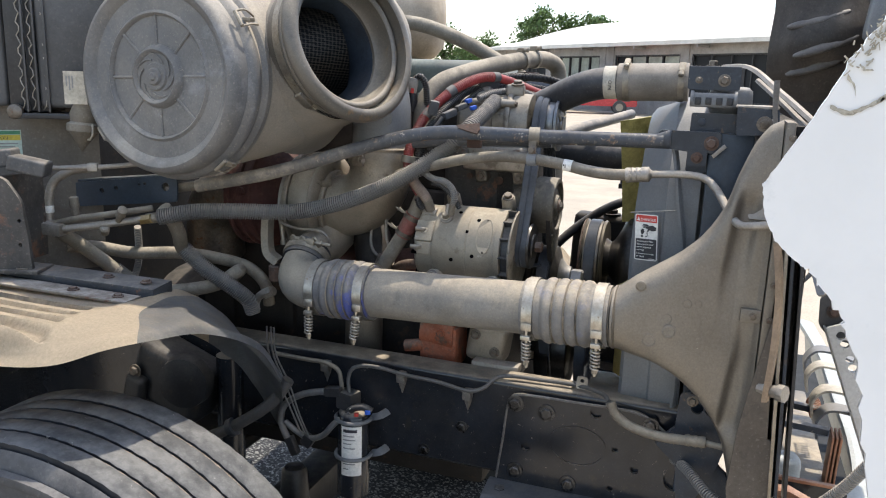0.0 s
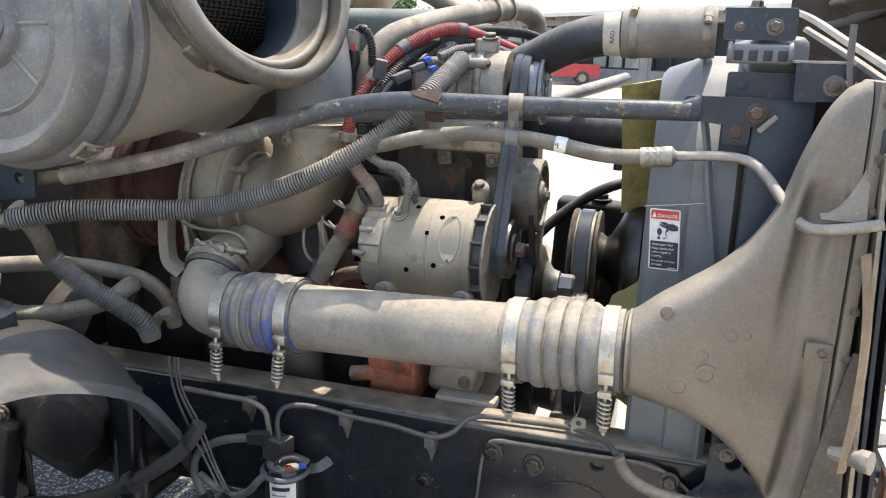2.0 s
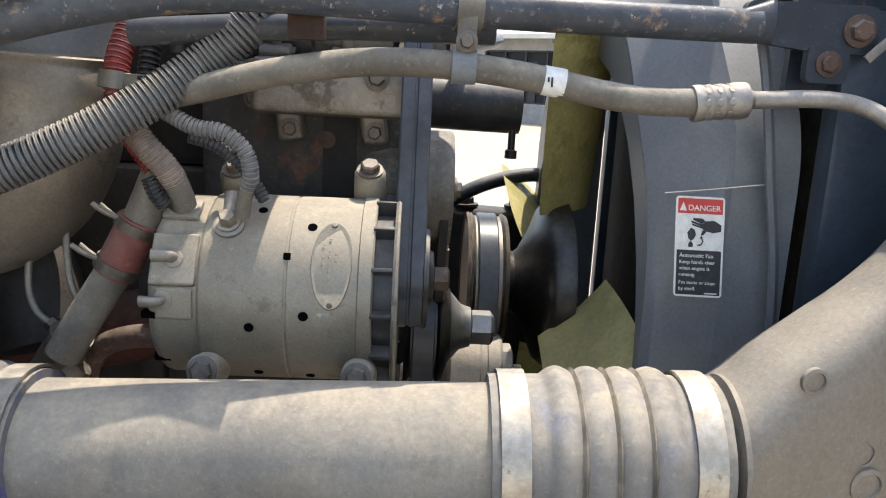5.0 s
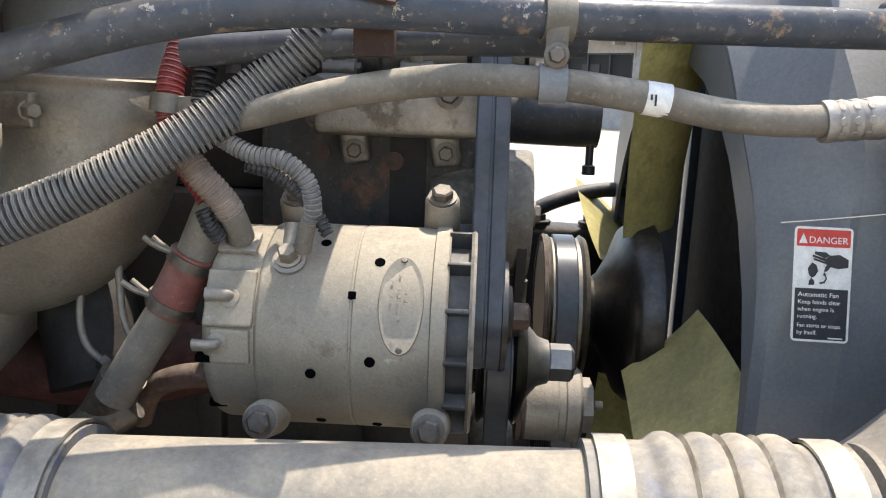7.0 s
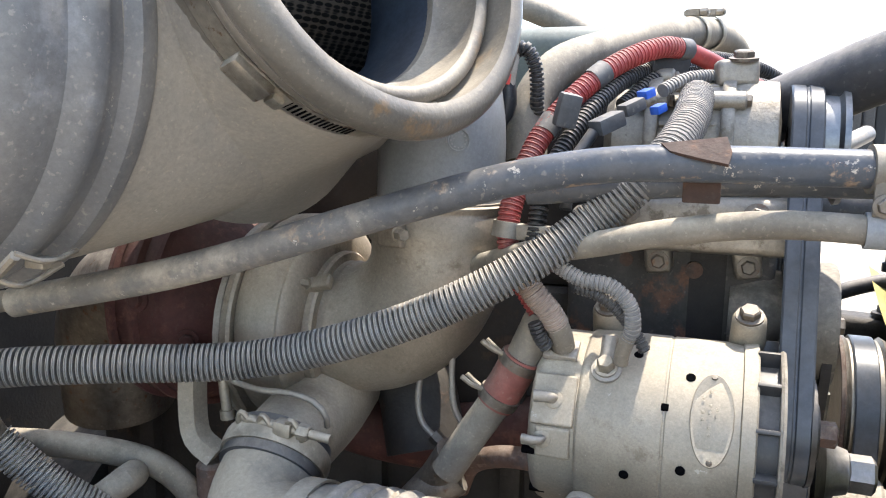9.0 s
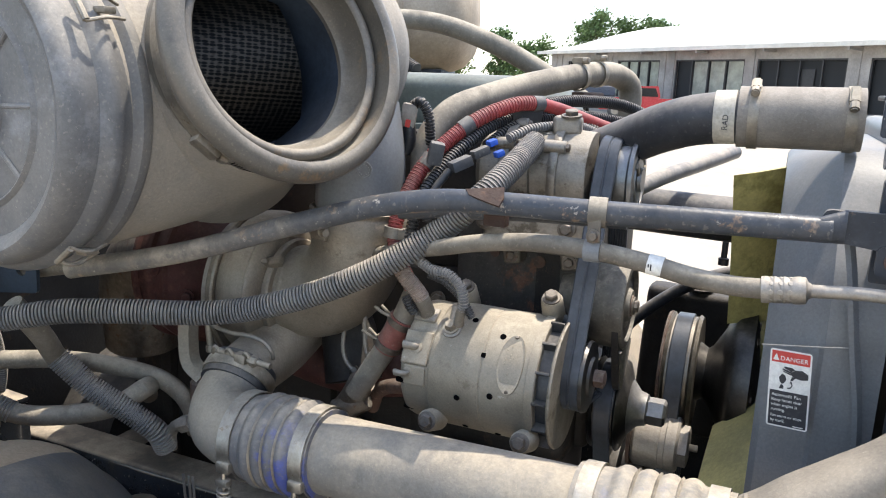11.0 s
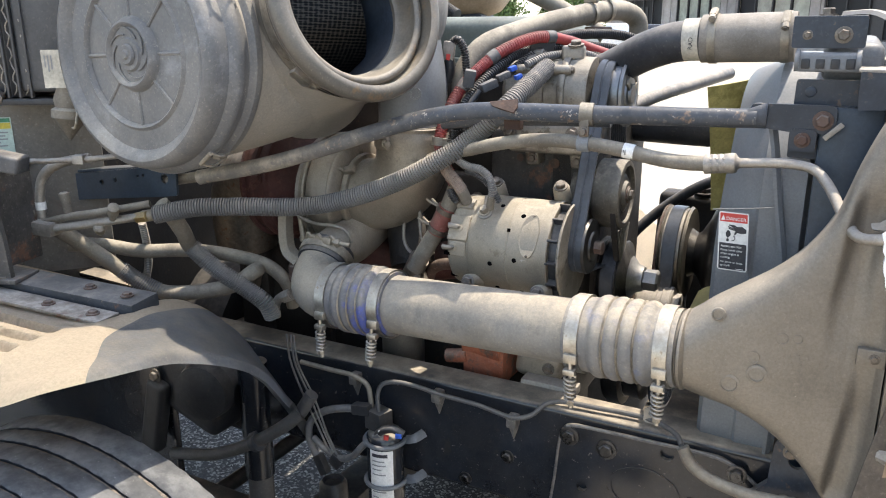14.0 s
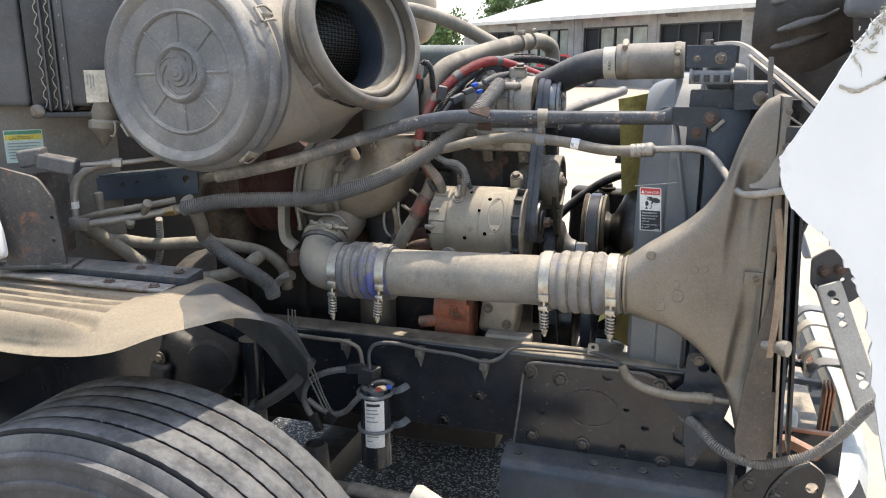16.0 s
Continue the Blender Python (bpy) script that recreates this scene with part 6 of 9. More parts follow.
    part("band_lug", block(q, (0.034, 0.010, 0.030), (0, 0, -17), 0.003, 3), M_TURBO, el)
    part("band_screw", add_bolt(bmesh.new(), q + Vector((0.010, -0.006, 0.0)), (0.75, -0.6, 0), 0.0070, 0.014, 1.2), M_ZINC, el)
    return t


turbo()


def air_cleaner():
    c = Vector((-1.085, 1.30, 1.685))
    ax = Vector((0.05, 1, -0.01)).normalized()
    t = thing("air_cleaner", (-1.0, 1.6, 1.48), "dusty grey plastic air cleaner with an open rubber-sealed inlet", "air cleaner")
    bm = bmesh.new()
    rings = []
    for y, cx, cz, r in ((1.325, -1.083, 1.685, 0.10), (1.327, -1.083, 1.685, 0.196), (1.37, -1.078, 1.686, 0.199), (1.42, -1.060, 1.690, 0.199), (1.49, -1.022, 1.702, 0.197), (1.56, -0.980, 1.717, 0.194), (1.64, -0.950, 1.738, 0.188), (1.72, -0.920, 1.757, 0.180), (1.78, -0.902, 1.768, 0.168), (1.815, -0.895, 1.772, 0.150), (1.825, -0.890, 1.773, 0.10)):
        rings.append([Vector((cx + r * math.cos(a), y, cz + r * math.sin(a))) for a in (2 * math.pi * k / 110 for k in range(110))])
    fine = []
    for a, b in zip(rings, rings[1:]):
        k = max(1, int((b[0].y - a[0].y) / 0.010))
        fine += [[p.lerp(q, j / k) for p, q in zip(a, b)] for j in range(k)]
    loft(bm, fine + [rings[-1]])
    o, nrm, R = Vector((-0.755, 1.502, 1.770)), Vector((0.899, -0.351, 0.261)).normalized(), 0.150
    cut = []
    for f in bm.faces:                                       # the inlet opens through the shell
        d = f.calc_center_median() - o
        if d.dot(nrm) > -0.135 and (d - nrm * d.dot(nrm)).length < R * 0.88:
            cut.append(f)
    bmesh.ops.delete(bm, geom=cut, context="FACES")
    part("body", bm, M_FILTER, t)
    face = [(-0.010, 0.0), (-0.010, 0.026), (-0.006, 0.029), (-0.006, 0.046), (-0.010, 0.049), (-0.012, 0.053), (-0.010, 0.057), (-0.002, 0.061), (0.003, 0.064), (0.004, 0.119), (-0.002, 0.1215), (-0.0045, 0.1245), (-0.0025, 0.1275), (0.000, 0.130), (0.000, 0.163), (-0.004, 0.167), (-0.011, 0.1745), (-0.014, 0.182), (-0.011, 0.190), (-0.001, 0.1970), (0.016, 0.1995), (0.027, 0.2000), (0.031, 0.2045), (0.036, 0.2100), (0.044, 0.2125), (0.051, 0.2105), (0.055, 0.2045), (0.059, 0.2015), (0.072, 0.2010), (0.076, 0.2060), (0.080, 0.2105), (0.090, 0.2112), (0.096, 0.2085), (0.099, 0.1970)]
    lid = part("lid", turned(face, c, ax, 120, False), M_LID, t, "scuffed grey lid with eight spokes")
    u = Vector((1, 0, 0)) - ax * ax.x
    u.normalize()
    v = ax.cross(u) * -1
    for k in range(8):
        a = radians(k * 45 + 2)
        d = u * math.cos(a) + v * math.sin(a)
        bm = bmesh.new()
        tube(bm, [c + d * 0.060 + ax * 0.0035, c + d * 0.122 + ax * 0.0035], 0.0034, 8)
        part("spoke", bm, M_LID, lid)
    for k in range(7):
        a0 = k * 2 * math.pi / 7
        pts = []
        for i in range(9):
            f = i / 8
            a, r = a0 + 1.15 * f, 0.033 + 0.017 * f
            pts.append(c + (u * math.cos(a) + v * math.sin(a)) * r - ax * 0.0075)
        part("swirl", hose(pts, 0.0016, 6, 0.008), M_LID, lid)
    part("hub_button", turned([(-0.018, 0.0), (-0.018, 0.006), (-0.015, 0.009), (-0.015, 0.015), (-0.011, 0.018)], c, ax, 24, False), M_LID, lid)
    for a in (32, -52, 125, 215):
        d = u * math.cos(radians(a)) + v * math.sin(radians(a))
        p = c + d * 0.214 + ax * 0.04
        bm = bmesh.new()
        w = d.cross(ax)
        for s in (-0.016, 0.016):
            tube(bm, [p + w * s - ax * 0.02 + d * 0.002, p + w * s + d * 0.012, p + w * s * 0.6 + ax * 0.035 + d * 0.004], 0.0022, 8, 0.004)
        tube(bm, [p - w * 0.016 - ax * 0.02 + d * 0.004, p + w * 0.016 - ax * 0.02 + d * 0.004], 0.004, 8, 0.004)
        box(bm, p + ax * 0.012 + d * 0.004, (0.018, 0.018, 0.008), bevel=0.002)
        part("wire_clip", bm, M_ZINC, lid)
    # inlet neck and bellows seal
    e1 = nrm.orthogonal().normalized()
    e2 = nrm.cross(e1)
    bm = bmesh.new()
    rings = []
    for f, r in ((0.0, R * 1.16), (0.35, R * 1.05), (0.7, R * 1.02), (1.0, R * 0.99)):
        g = (1 - f)
        rings.append([o - nrm * (0.16 * g + 0.030) + Vector((-0.03, 0.02, -0.035)) * g * g + (e1 * math.cos(a) + e2 * math.sin(a)) * r for a in (2 * math.pi * k / 64 for k in range(64))])
    loft(bm, rings, caps=False)
    part("inlet_neck", bm, M_FILTER, t)
    part("bore", turned([(-0.175, R * 0.70), (-0.170, R * 0.745), (-0.06, R * 0.755), (-0.050, R * 0.80)], o, nrm, 72, False), M_INSIDE, t, "dark blue-grey inlet bore")
    part("filter_mesh", tube(bmesh.new(), [(-1.045, 1.42, 1.70), (-0.975, 1.56, 1.725), (-0.93, 1.66, 1.745)], 0.128, 64), M_MESH, t, "perforated metal filter screen")

    def bead(r, a, rad, k0, k1, n=10):
        return [(a + rad * math.sin(q), r + rad * math.cos(q)) for q in (radians(k0 + (k1 - k0) * i / n) for i in range(n + 1))]
    prof = [(-0.080, R * 0.96), (-0.080, R * 1.015), (-0.050, R * 1.015)] + bead(R * 1.0, -0.030, 0.0085, -60, 115, 10) + [(-0.0200, R * 0.985), (-0.0170, R * 0.985)] + bead(R * 1.035, 0.000, 0.0175, -80, 118, 18) + [(-0.012, R * 0.985), (-0.020, R * 0.970), (-0.021, R * 0.955)] + bead(R * 0.895, -0.013, 0.0085, -15, 150, 12) + [(-0.024, R * 0.850), (-0.034, R * 0.825), (-0.046, R * 0.805), (-0.052, R * 0.765), (-0.070, R * 0.755)]
    part("seal", turned(prof, o, nrm, 96, False), M_SEAL, t, "weathered rubber bellows seal")
    # wide worm-drive band round the neck, its slotted tail running on past the buckle
    k0 = o - nrm * 0.050
    band = part("hose_clamp", turned([(-0.0105, R * 1.016), (-0.0105, R * 1.016 + 0.0022), (0.0105, R * 1.016 + 0.0022), (0.0105, R * 1.016)], k0, nrm, 96, False), M_BAND, t, "wide plated worm-drive band clamp")
    sc = Vector((-0.043, -0.099, -0.124))
    sc = (sc - nrm * sc.dot(nrm)).normalized()
    ta = Vector((0.036, 0.060, -0.035))
    ta = (ta - sc * ta.dot(sc) - nrm * ta.dot(nrm)).normalized()

    def on_band(a, lift, size, bevel):
        d, w = sc * math.cos(a) + ta * math.sin(a), ta * math.cos(a) - sc * math.sin(a)
        bm_ = bmesh.new()
        box(bm_, (0, 0, 0), size, bevel=bevel)
        m_ = Matrix((nrm, w, d)).transposed().to_4x4()
        m_.translation = k0 + d * (R * 1.016 + lift)
        bmesh.ops.transform(bm_, matrix=m_, verts=bm_.verts)
        return bm_
    part("buckle", on_band(-0.03, 0.006, (0.0225, 0.036, 0.011), 0.0035), M_BAND, band)
    part("buckle_collar", on_band(0.13, 0.0055, (0.013, 0.011, 0.009), 0.003), M_BAND, band)
    part("tail", on_band(0.02, 0.0028, (0.0235, 0.052, 0.0016), 0.0006), M_BAND, band)
    # raised black bars; each slot's shade is painted on
    for k in range(15):
        part("slot", on_band(0.20 + 0.028 * k, 0.0022, (0.0130, 0.0019, 0.0010), 0.0003), M_HOLE, band)
    # duct down to the turbo
    bm = bmesh.new()
    tube(bm, [(-0.787, 1.735, 1.512), (-0.786, 1.735, 1.56), (-0.786, 1.735, 1.61), (-0.80, 1.737, 1.69)], 0.0735, 48, 0.012, lambda s_, T: 1.0 - 0.035 * min(1.0, s_ / 0.03))
    part("turbo_duct", bm, M_SHROUD, t, "dark grey moulded duct to the turbo")
    dl = part("dial", turned([(0, 0.0125), (0.003, 0.0125), (0.003, 0.0105), (0.0015, 0.010), (0.0015, 0)], (-0.746, 1.6760, 1.601), (0.42, -0.9, 0), 28, False), M_SHROUD, t)
    for k in range(12):
        a = 2 * math.pi * k / 12
        part("dial_mark", block(Vector((-0.746, 1.6760, 1.601)) + Vector((0.42, -0.9, 0)).normalized() * 0.0018 + Vector((0.9, 0.42, 0)).normalized() * (0.0078 * math.cos(a)) + Vector((0, 0, 0.0078 * math.sin(a))), (0.0016, 0.0012, 0.0016), (0, 0, 25), 0.0002, 1), M_LABELGREY, dl)
    return t


M_MESH = mat("perforated_screen", (0.20, 0.185, 0.165), 0.5, 0.4, 0.2, scale=30)
mesh_n, mesh_l = M_MESH.node_tree.nodes, M_MESH.node_tree.links
mesh_v = mesh_n.new("ShaderNodeTexVoronoi")
mesh_v.inputs["Scale"].default_value, mesh_v.inputs["Randomness"].default_value = 185.0, 0.12
mesh_g = mesh_n.new("ShaderNodeNewGeometry")
mesh_r = mesh_n.new("ShaderNodeMapRange")
mesh_r.inputs["From Min"].default_value, mesh_r.inputs["From Max"].default_value = 0.42, 0.60
mesh_m = mesh_n.new("ShaderNodeMixRGB")
mesh_m.inputs["Color1"].default_value, mesh_m.inputs["Color2"].default_value = (0.008, 0.008, 0.008, 1), (0.060, 0.052, 0.042, 1)
mesh_t = mesh_n.new("ShaderNodeMapping")
mesh_t.inputs["Scale"].default_value, mesh_t.inputs["Rotation"].default_value = (0.55, 0.55, 1.3), (0.3, 0.5, 0.4)
mesh_l.new(mesh_g.outputs["Position"], mesh_t.inputs["Vector"])
mesh_l.new(mesh_t.outputs["Vector"], mesh_v.inputs["Vector"])
mesh_l.new(mesh_v.outputs["Distance"], mesh_r.inputs["Value"])
mesh_l.new(mesh_r.outputs["Result"], mesh_m.inputs["Fac"])
mesh_l.new(mesh_m.outputs["Color"], mesh_n["Principled BSDF"].inputs["Base Color"])
air_cleaner()


# ---- rods, hoses, looms across the engine ----
M_PINKLOOM = mat("dust_caked_red_loom", (0.20, 0.145, 0.115), 0.6, 0, 0.5, scale=30)
M_TABRUST = mat("dark_rusted_tab", (0.045, 0.024, 0.018), 0.8, 0, 0.06, scale=30, stain=(0.085, 0.04, 0.022), stain_amt=0.3, stain_scale=40, bump=0.5)


def support_rod():
    t = thing("support_rod", (-0.6, 1.55, 1.43), "worn black steel brace tube across the engine bay", "brace tube")
    bm = bmesh.new()
    tube(bm, [(-1.13, 1.470, 1.439), (-0.95, 1.500, 1.480), (-0.76, 1.535, 1.541), (-0.65, 1.555, 1.573), (-0.57, 1.570, 1.586), (-0.50, 1.578, 1.588), (-0.373, 1.598, 1.587), (-0.20, 1.622, 1.588), (-0.115, 1.632, 1.589)], 0.0150, 22, 0.012)
    part("tube", bm, M_ROD, t)
    part("flat_end", plate(bmesh.new(), rounded([(-0.125, 1.578), (-0.06, 1.570), (-0.004, 1.570), (-0.004, 1.612), (-0.06, 1.612), (-0.125, 1.612)], 0.010), [], Matrix.Translation((0, 1.645, 0)) @ XZ @ Matrix.Rotation(radians(0), 4, "Y"), 0.012), M_STEELBLK, t)
    bm = bmesh.new()
    loft(bm, [[(-0.13, 1.628 + 0.012 * math.cos(a), 1.589 + 0.014 * math.sin(a)) for a in (2 * math.pi * k / 16 for k in range(16))], [(-0.10, 1.634 + 0.008 * math.cos(a), 1.594 + 0.020 * math.sin(a)) for a in (2 * math.pi * k / 16 for k in range(16))]])
    part("crimp", bm, M_ROD, t)
    bolt(t, (-0.022, 1.633, 1.590), (0, -1, 0), 0.010, 0.011, M_RUST)
    bm = bmesh.new()
    tube(bm, [(-1.25, 1.445, 1.418), (-1.19, 1.46, 1.430), (-1.115, 1.487, 1.443)], 0.011, 14, 0.012, flat=1.0)
    part("flattened_end", bm, M_HOSE, t)
    bolt(t, (-1.19, 1.45, 1.425), (0, -1, 0.3), 0.010, 0.010)
    part("saddle_tab", plate(bmesh.new(), [(-0.028, 0.010), (0.022, 0.012), (0.024, -0.006), (0.020, -0.020), (0.002, -0.012), (-0.022, 0.000)], [], Matrix.Translation((-0.508, 1.566, 1.598)) @ Matrix.Rotation(radians(40), 4, "X") @ Matrix.Rotation(radians(8), 4, "Z"), 0.003), M_TABRUST, t, "rusty bent saddle tab")
    part("saddle_tab", block((-0.505, 1.600, 1.566), (0.030, 0.018, 0.022), (0, 0, 0), 0.002), M_TABRUST, t)
    # second parallel tube just behind
    bm = bmesh.new()
    tube(bm, [(-0.66, 1.63, 1.555), (-0.50, 1.635, 1.569), (-0.345, 1.645, 1.573)], 0.012, 16, 0.02)
    part("rear_tube", bm, M_ROD, t)
    # collar with the hose clip hanging from it
    part("collar", turned([(-0.011, 0.0152), (-0.011, 0.0190), (0.011, 0.0190), (0.011, 0.0152)], (-0.373, 1.598, 1.587), (1, 0.14, 0), 32, False), M_HOSE, t)
    part("clip_strap", block((-0.373, 1.585, 1.562), (0.016, 0.005, 0.036), (6, 0, 0), 0.001), M_HOSE, t)
    bolt(t, (-0.373, 1.582, 1.560), (0, -1, 0), 0.0062, 0.007, M_BOLT)
    return t


support_rod()


def ac_line():
    t = thing("air_conditioning_hose", (-0.3, 1.57, 1.49), "dusty rubber refrigerant hose with a crimped metal pipe", "hose")
    part("rubber_hose", hose([(-0.74, 1.70, 1.465), (-0.66, 1.65, 1.495), (-0.60, 1.620, 1.510), (-0.53, 1.605, 1.528), (-0.45, 1.596, 1.540), (-0.374, 1.592, 1.540), (-0.31, 1.592, 1.533), (-0.25, 1.592, 1.5225), (-0.21, 1.592, 1.5195), (-0.165, 1.592, 1.5210)], 0.0118, 20), M_HOSE, t)
    part("clip", turned([(-0.010, 0.0119), (-0.010, 0.0143), (0.010, 0.0143), (0.010, 0.0119)], (-0.374, 1.592, 1.540), (1, 0, 0), 28, False), M_SHROUD, t)
    part("paper_band", turned([(-0.009, 0.0119), (-0.009, 0.0124), (0.009, 0.0124), (0.009, 0.0119)], (-0.298, 1.592, 1.5315), (1, 0, -0.13), 28, False), M_WHITE, t)
    bars(t, (-0.3005, 1.5790, 1.535), (0, 0, -1), (1, 0, 0), [0.008, 0.004], 0.0016, 0.0014, M_LABELBLK)
    fer = part("crimp_ferrule", turned([(-0.026, 0.0118), (-0.026, 0.0150), (-0.0235, 0.0155), (-0.019, 0.0155), (-0.016, 0.0138), (-0.012, 0.0155), (-0.006, 0.0138), (-0.002, 0.0155), (0.004, 0.0138), (0.008, 0.0155), (0.014, 0.0158), (0.020, 0.0150), (0.023, 0.0095), (0.026, 0.0078)], (-0.153, 1.592, 1.5225), (1, 0, 0.11), 28, False), M_ALU, t)
    for x in (-0.016, -0.006, 0.004):                       # crimped dimples
        for k in range(8):
            a = 2 * math.pi * k / 8
            part("dimple", turned([(0, 0.0035), (0.0008, 0.0028), (0.001, 0)], Vector((-0.153 + x, 1.592, 1.5225 + 0.11 * x)) + Vector((0, math.cos(a), math.sin(a))) * 0.0140, (0, math.cos(a), math.sin(a)), 8, False), M_ALU, fer)
    part("metal_pipe", hose([(-0.135, 1.592, 1.5245), (-0.06, 1.595, 1.5285), (-0.025, 1.594, 1.523), (-0.005, 1.575, 1.508), (0.025, 1.510, 1.472), (0.044, 1.470, 1.458), (0.080, 1.455, 1.463), (0.125, 1.448, 1.475)], 0.0075, 16, 0.006), M_ALU, t)
    return t


ac_line()


def loom_set():
    t = thing("wiring_loom", (-0.9, 1.45, 1.36), "black corrugated loom conduit with grey dust", "conduit")
    part("conduit", loom([(-1.175, 1.388, 1.375), (-1.10, 1.425, 1.389), (-1.03, 1.465, 1.390), (-0.90, 1.535, 1.391), (-0.78, 1.565, 1.425), (-0.68, 1.595, 1.473), (-0.60, 1.630, 1.530), (-0.545, 1.645, 1.583), (-0.526, 1.70, 1.616), (-0.522, 1.805, 1.650)], 0.0185), M_LOOMG, t)
    part("brass_sleeve", turned([(-0.03, 0.008), (-0.03, 0.012), (0.0, 0.012), (0.002, 0.009)], (-1.175, 1.388, 1.375), (1, 0.1, 0.2), 16), M_ZINC, t)
    r = thing("red_cable", (-0.62, 1.7, 1.5), "red corrugated battery cable conduit", "cable")
    part("conduit", loom([(-0.652, 1.660, 1.435), (-0.680, 1.668, 1.475), (-0.690, 1.672, 1.515), (-0.684, 1.690, 1.560), (-0.668, 1.72, 1.610), (-0.64, 1.75, 1.650), (-0.605, 1.79, 1.684), (-0.565, 1.84, 1.705), (-0.540, 1.885, 1.706)], 0.0120, depth=0.12), M_RED, r)
    part("sleeve", hose([(-0.542, 1.883, 1.706), (-0.515, 1.925, 1.696), (-0.48, 1.972, 1.679), (-0.445, 2.015, 1.663), (-0.41, 2.06, 1.645)], 0.0105, 16), M_RED, r, "smooth red cable sleeve")
    for p, d in (((-0.664, 1.725, 1.616), (0.3, 0.5, 0.7)), ((-0.622, 1.770, 1.670), (0.5, 0.55, 0.5)), ((-0.545, 1.875, 1.706), (0.5, 0.8, 0.0))):
        part("tape_band", turned([(-0.010, 0.0122), (-0.010, 0.0128), (0.010, 0.0128), (0.010, 0.0122)], p, d, 24, False), M_CONN, r)
    part("clamp", turned([(-0.008, 0.0125), (-0.008, 0.016), (0.008, 0.016), (0.008, 0.0125)], (-0.690, 1.672, 1.513), (0.1, 0.1, 1), 24, False), M_ALU, r, "pressed aluminium cable clamp")
    part("clamp_tab", block((-0.662, 1.664, 1.512), (0.034, 0.012, 0.016), (0, 0, -10), 0.002), M_ALU, r)
    # cables down to the alternator terminals
    part("lower_cable", loom([(-0.664, 1.640, 1.470), (-0.652, 1.640, 1.455), (-0.640, 1.645, 1.440), (-0.632, 1.652, 1.425)], 0.0125, 0.0045, 0.08), M_PINKLOOM, r, "dusty pinkish corrugated cable end")
    part("taped_end", hose([(-0.634, 1.650, 1.430), (-0.629, 1.656, 1.415), (-0.627, 1.664, 1.400)], 0.0115, 16), M_HOSE, r, "dust-caked taped cable end")
    part("frayed_loom", loom([(-0.652, 1.640, 1.428), (-0.647, 1.642, 1.414), (-0.640, 1.648, 1.402)], 0.0075, 0.004, 0.35, 7), M_LOOM, r)
    b = thing("black_cable", (-0.6, 1.65, 1.4), "dusty black corrugated cable curving to the alternator", "cable")
    part("conduit", loom([(-0.652, 1.636, 1.497), (-0.634, 1.630, 1.490), (-0.606, 1.626, 1.477), (-0.580, 1.626, 1.473), (-0.562, 1.628, 1.457), (-0.558, 1.632, 1.435), (-0.562, 1.638, 1.422)], 0.0078, 0.0042, 0.16), M_LOOMG, b)
    part("cable_boot", hose([(-0.560, 1.636, 1.427), (-0.566, 1.640, 1.412), (-0.569, 1.646, 1.396)], 0.0072, 14), M_HOSE, b, "dust-caked cable boot")
    part("split_tail", loom([(-0.612, 1.632, 1.468), (-0.590, 1.632, 1.462), (-0.570, 1.636, 1.446), (-0.556, 1.638, 1.428), (-0.546, 1.638, 1.412)], 0.0062, 0.0042, 0.2), M_LOOM, b)
    k = thing("wiring_loom", (-0.6, 1.8, 1.55), "black split conduits bundled over the engine", "conduit")
    for pts, rr in (([(-0.660, 1.66, 1.50), (-0.655, 1.68, 1.56), (-0.630, 1.74, 1.625), (-0.595, 1.82, 1.672), (-0.555, 1.92, 1.69), (-0.50, 2.02, 1.685), (-0.42, 2.12, 1.67)], 0.0095),
                    ([(-0.60, 1.80, 1.64), (-0.565, 1.86, 1.675), (-0.52, 1.93, 1.68), (-0.47, 1.97, 1.665), (-0.43, 1.98, 1.64)], 0.0085),
                    ([(-0.724, 1.79, 1.695), (-0.708, 1.785, 1.702), (-0.697, 1.79, 1.685), (-0.695, 1.80, 1.64), (-0.70, 1.82, 1.60)], 0.0085),
                    ([(-0.58, 1.95, 1.70), (-0.52, 2.05, 1.71), (-0.45, 2.15, 1.70), (-0.38, 2.2, 1.66)], 0.011)):
        part("conduit", loom(pts, rr), M_LOOM, k)
    part("conduit", loom([(-0.556, 1.78, 1.655), (-0.536, 1.81, 1.668), (-0.516, 1.84, 1.673), (-0.48, 1.90, 1.673), (-0.456, 1.95, 1.657), (-0.44, 2.0, 1.63)], 0.0075), M_LOOMG, k)
    c = thing("wire_connector", (-0.59, 1.72, 1.62), "grey wiring connector with blue locking clips", "connector")
    d = Vector((0.42, 0.55, 0.35)).normalized()
    o = Vector((-0.600, 1.70, 1.620))
    rot = (0, -20, 52)
    part("housing", block(o, (0.034, 0.019, 0.016), rot, 0.003), M_CONN, c)
    part("plug", block(o + d * 0.036, (0.028, 0.015, 0.013), rot, 0.003), M_CONN, c)
    part("lock", block(o + d * 0.058 + Vector((0, 0, 0.004)), (0.014, 0.014, 0.009), rot, 0.002), M_BLUE, c)
    part("lock", block(o + d * 0.060 + Vector((0.012, -0.004, -0.012)), (0.014, 0.012, 0.009), rot, 0.002), M_BLUE, c)
    part("wire_lead", hose([o - d * 0.02, o - d * 0.05 + Vector((0, 0, -0.02)), o - d * 0.07 + Vector((0.01, 0, -0.05))], 0.006, 10), M_LOOM, c)
    bx = thing("wire_connector", (-0.545, 1.88, 1.68), "black connector block on the engine loom", "connector")
    part("housing", block((-0.565, 1.875, 1.688), (0.05, 0.035, 0.026), (0, 10, 40), 0.004), M_LOOM, bx)
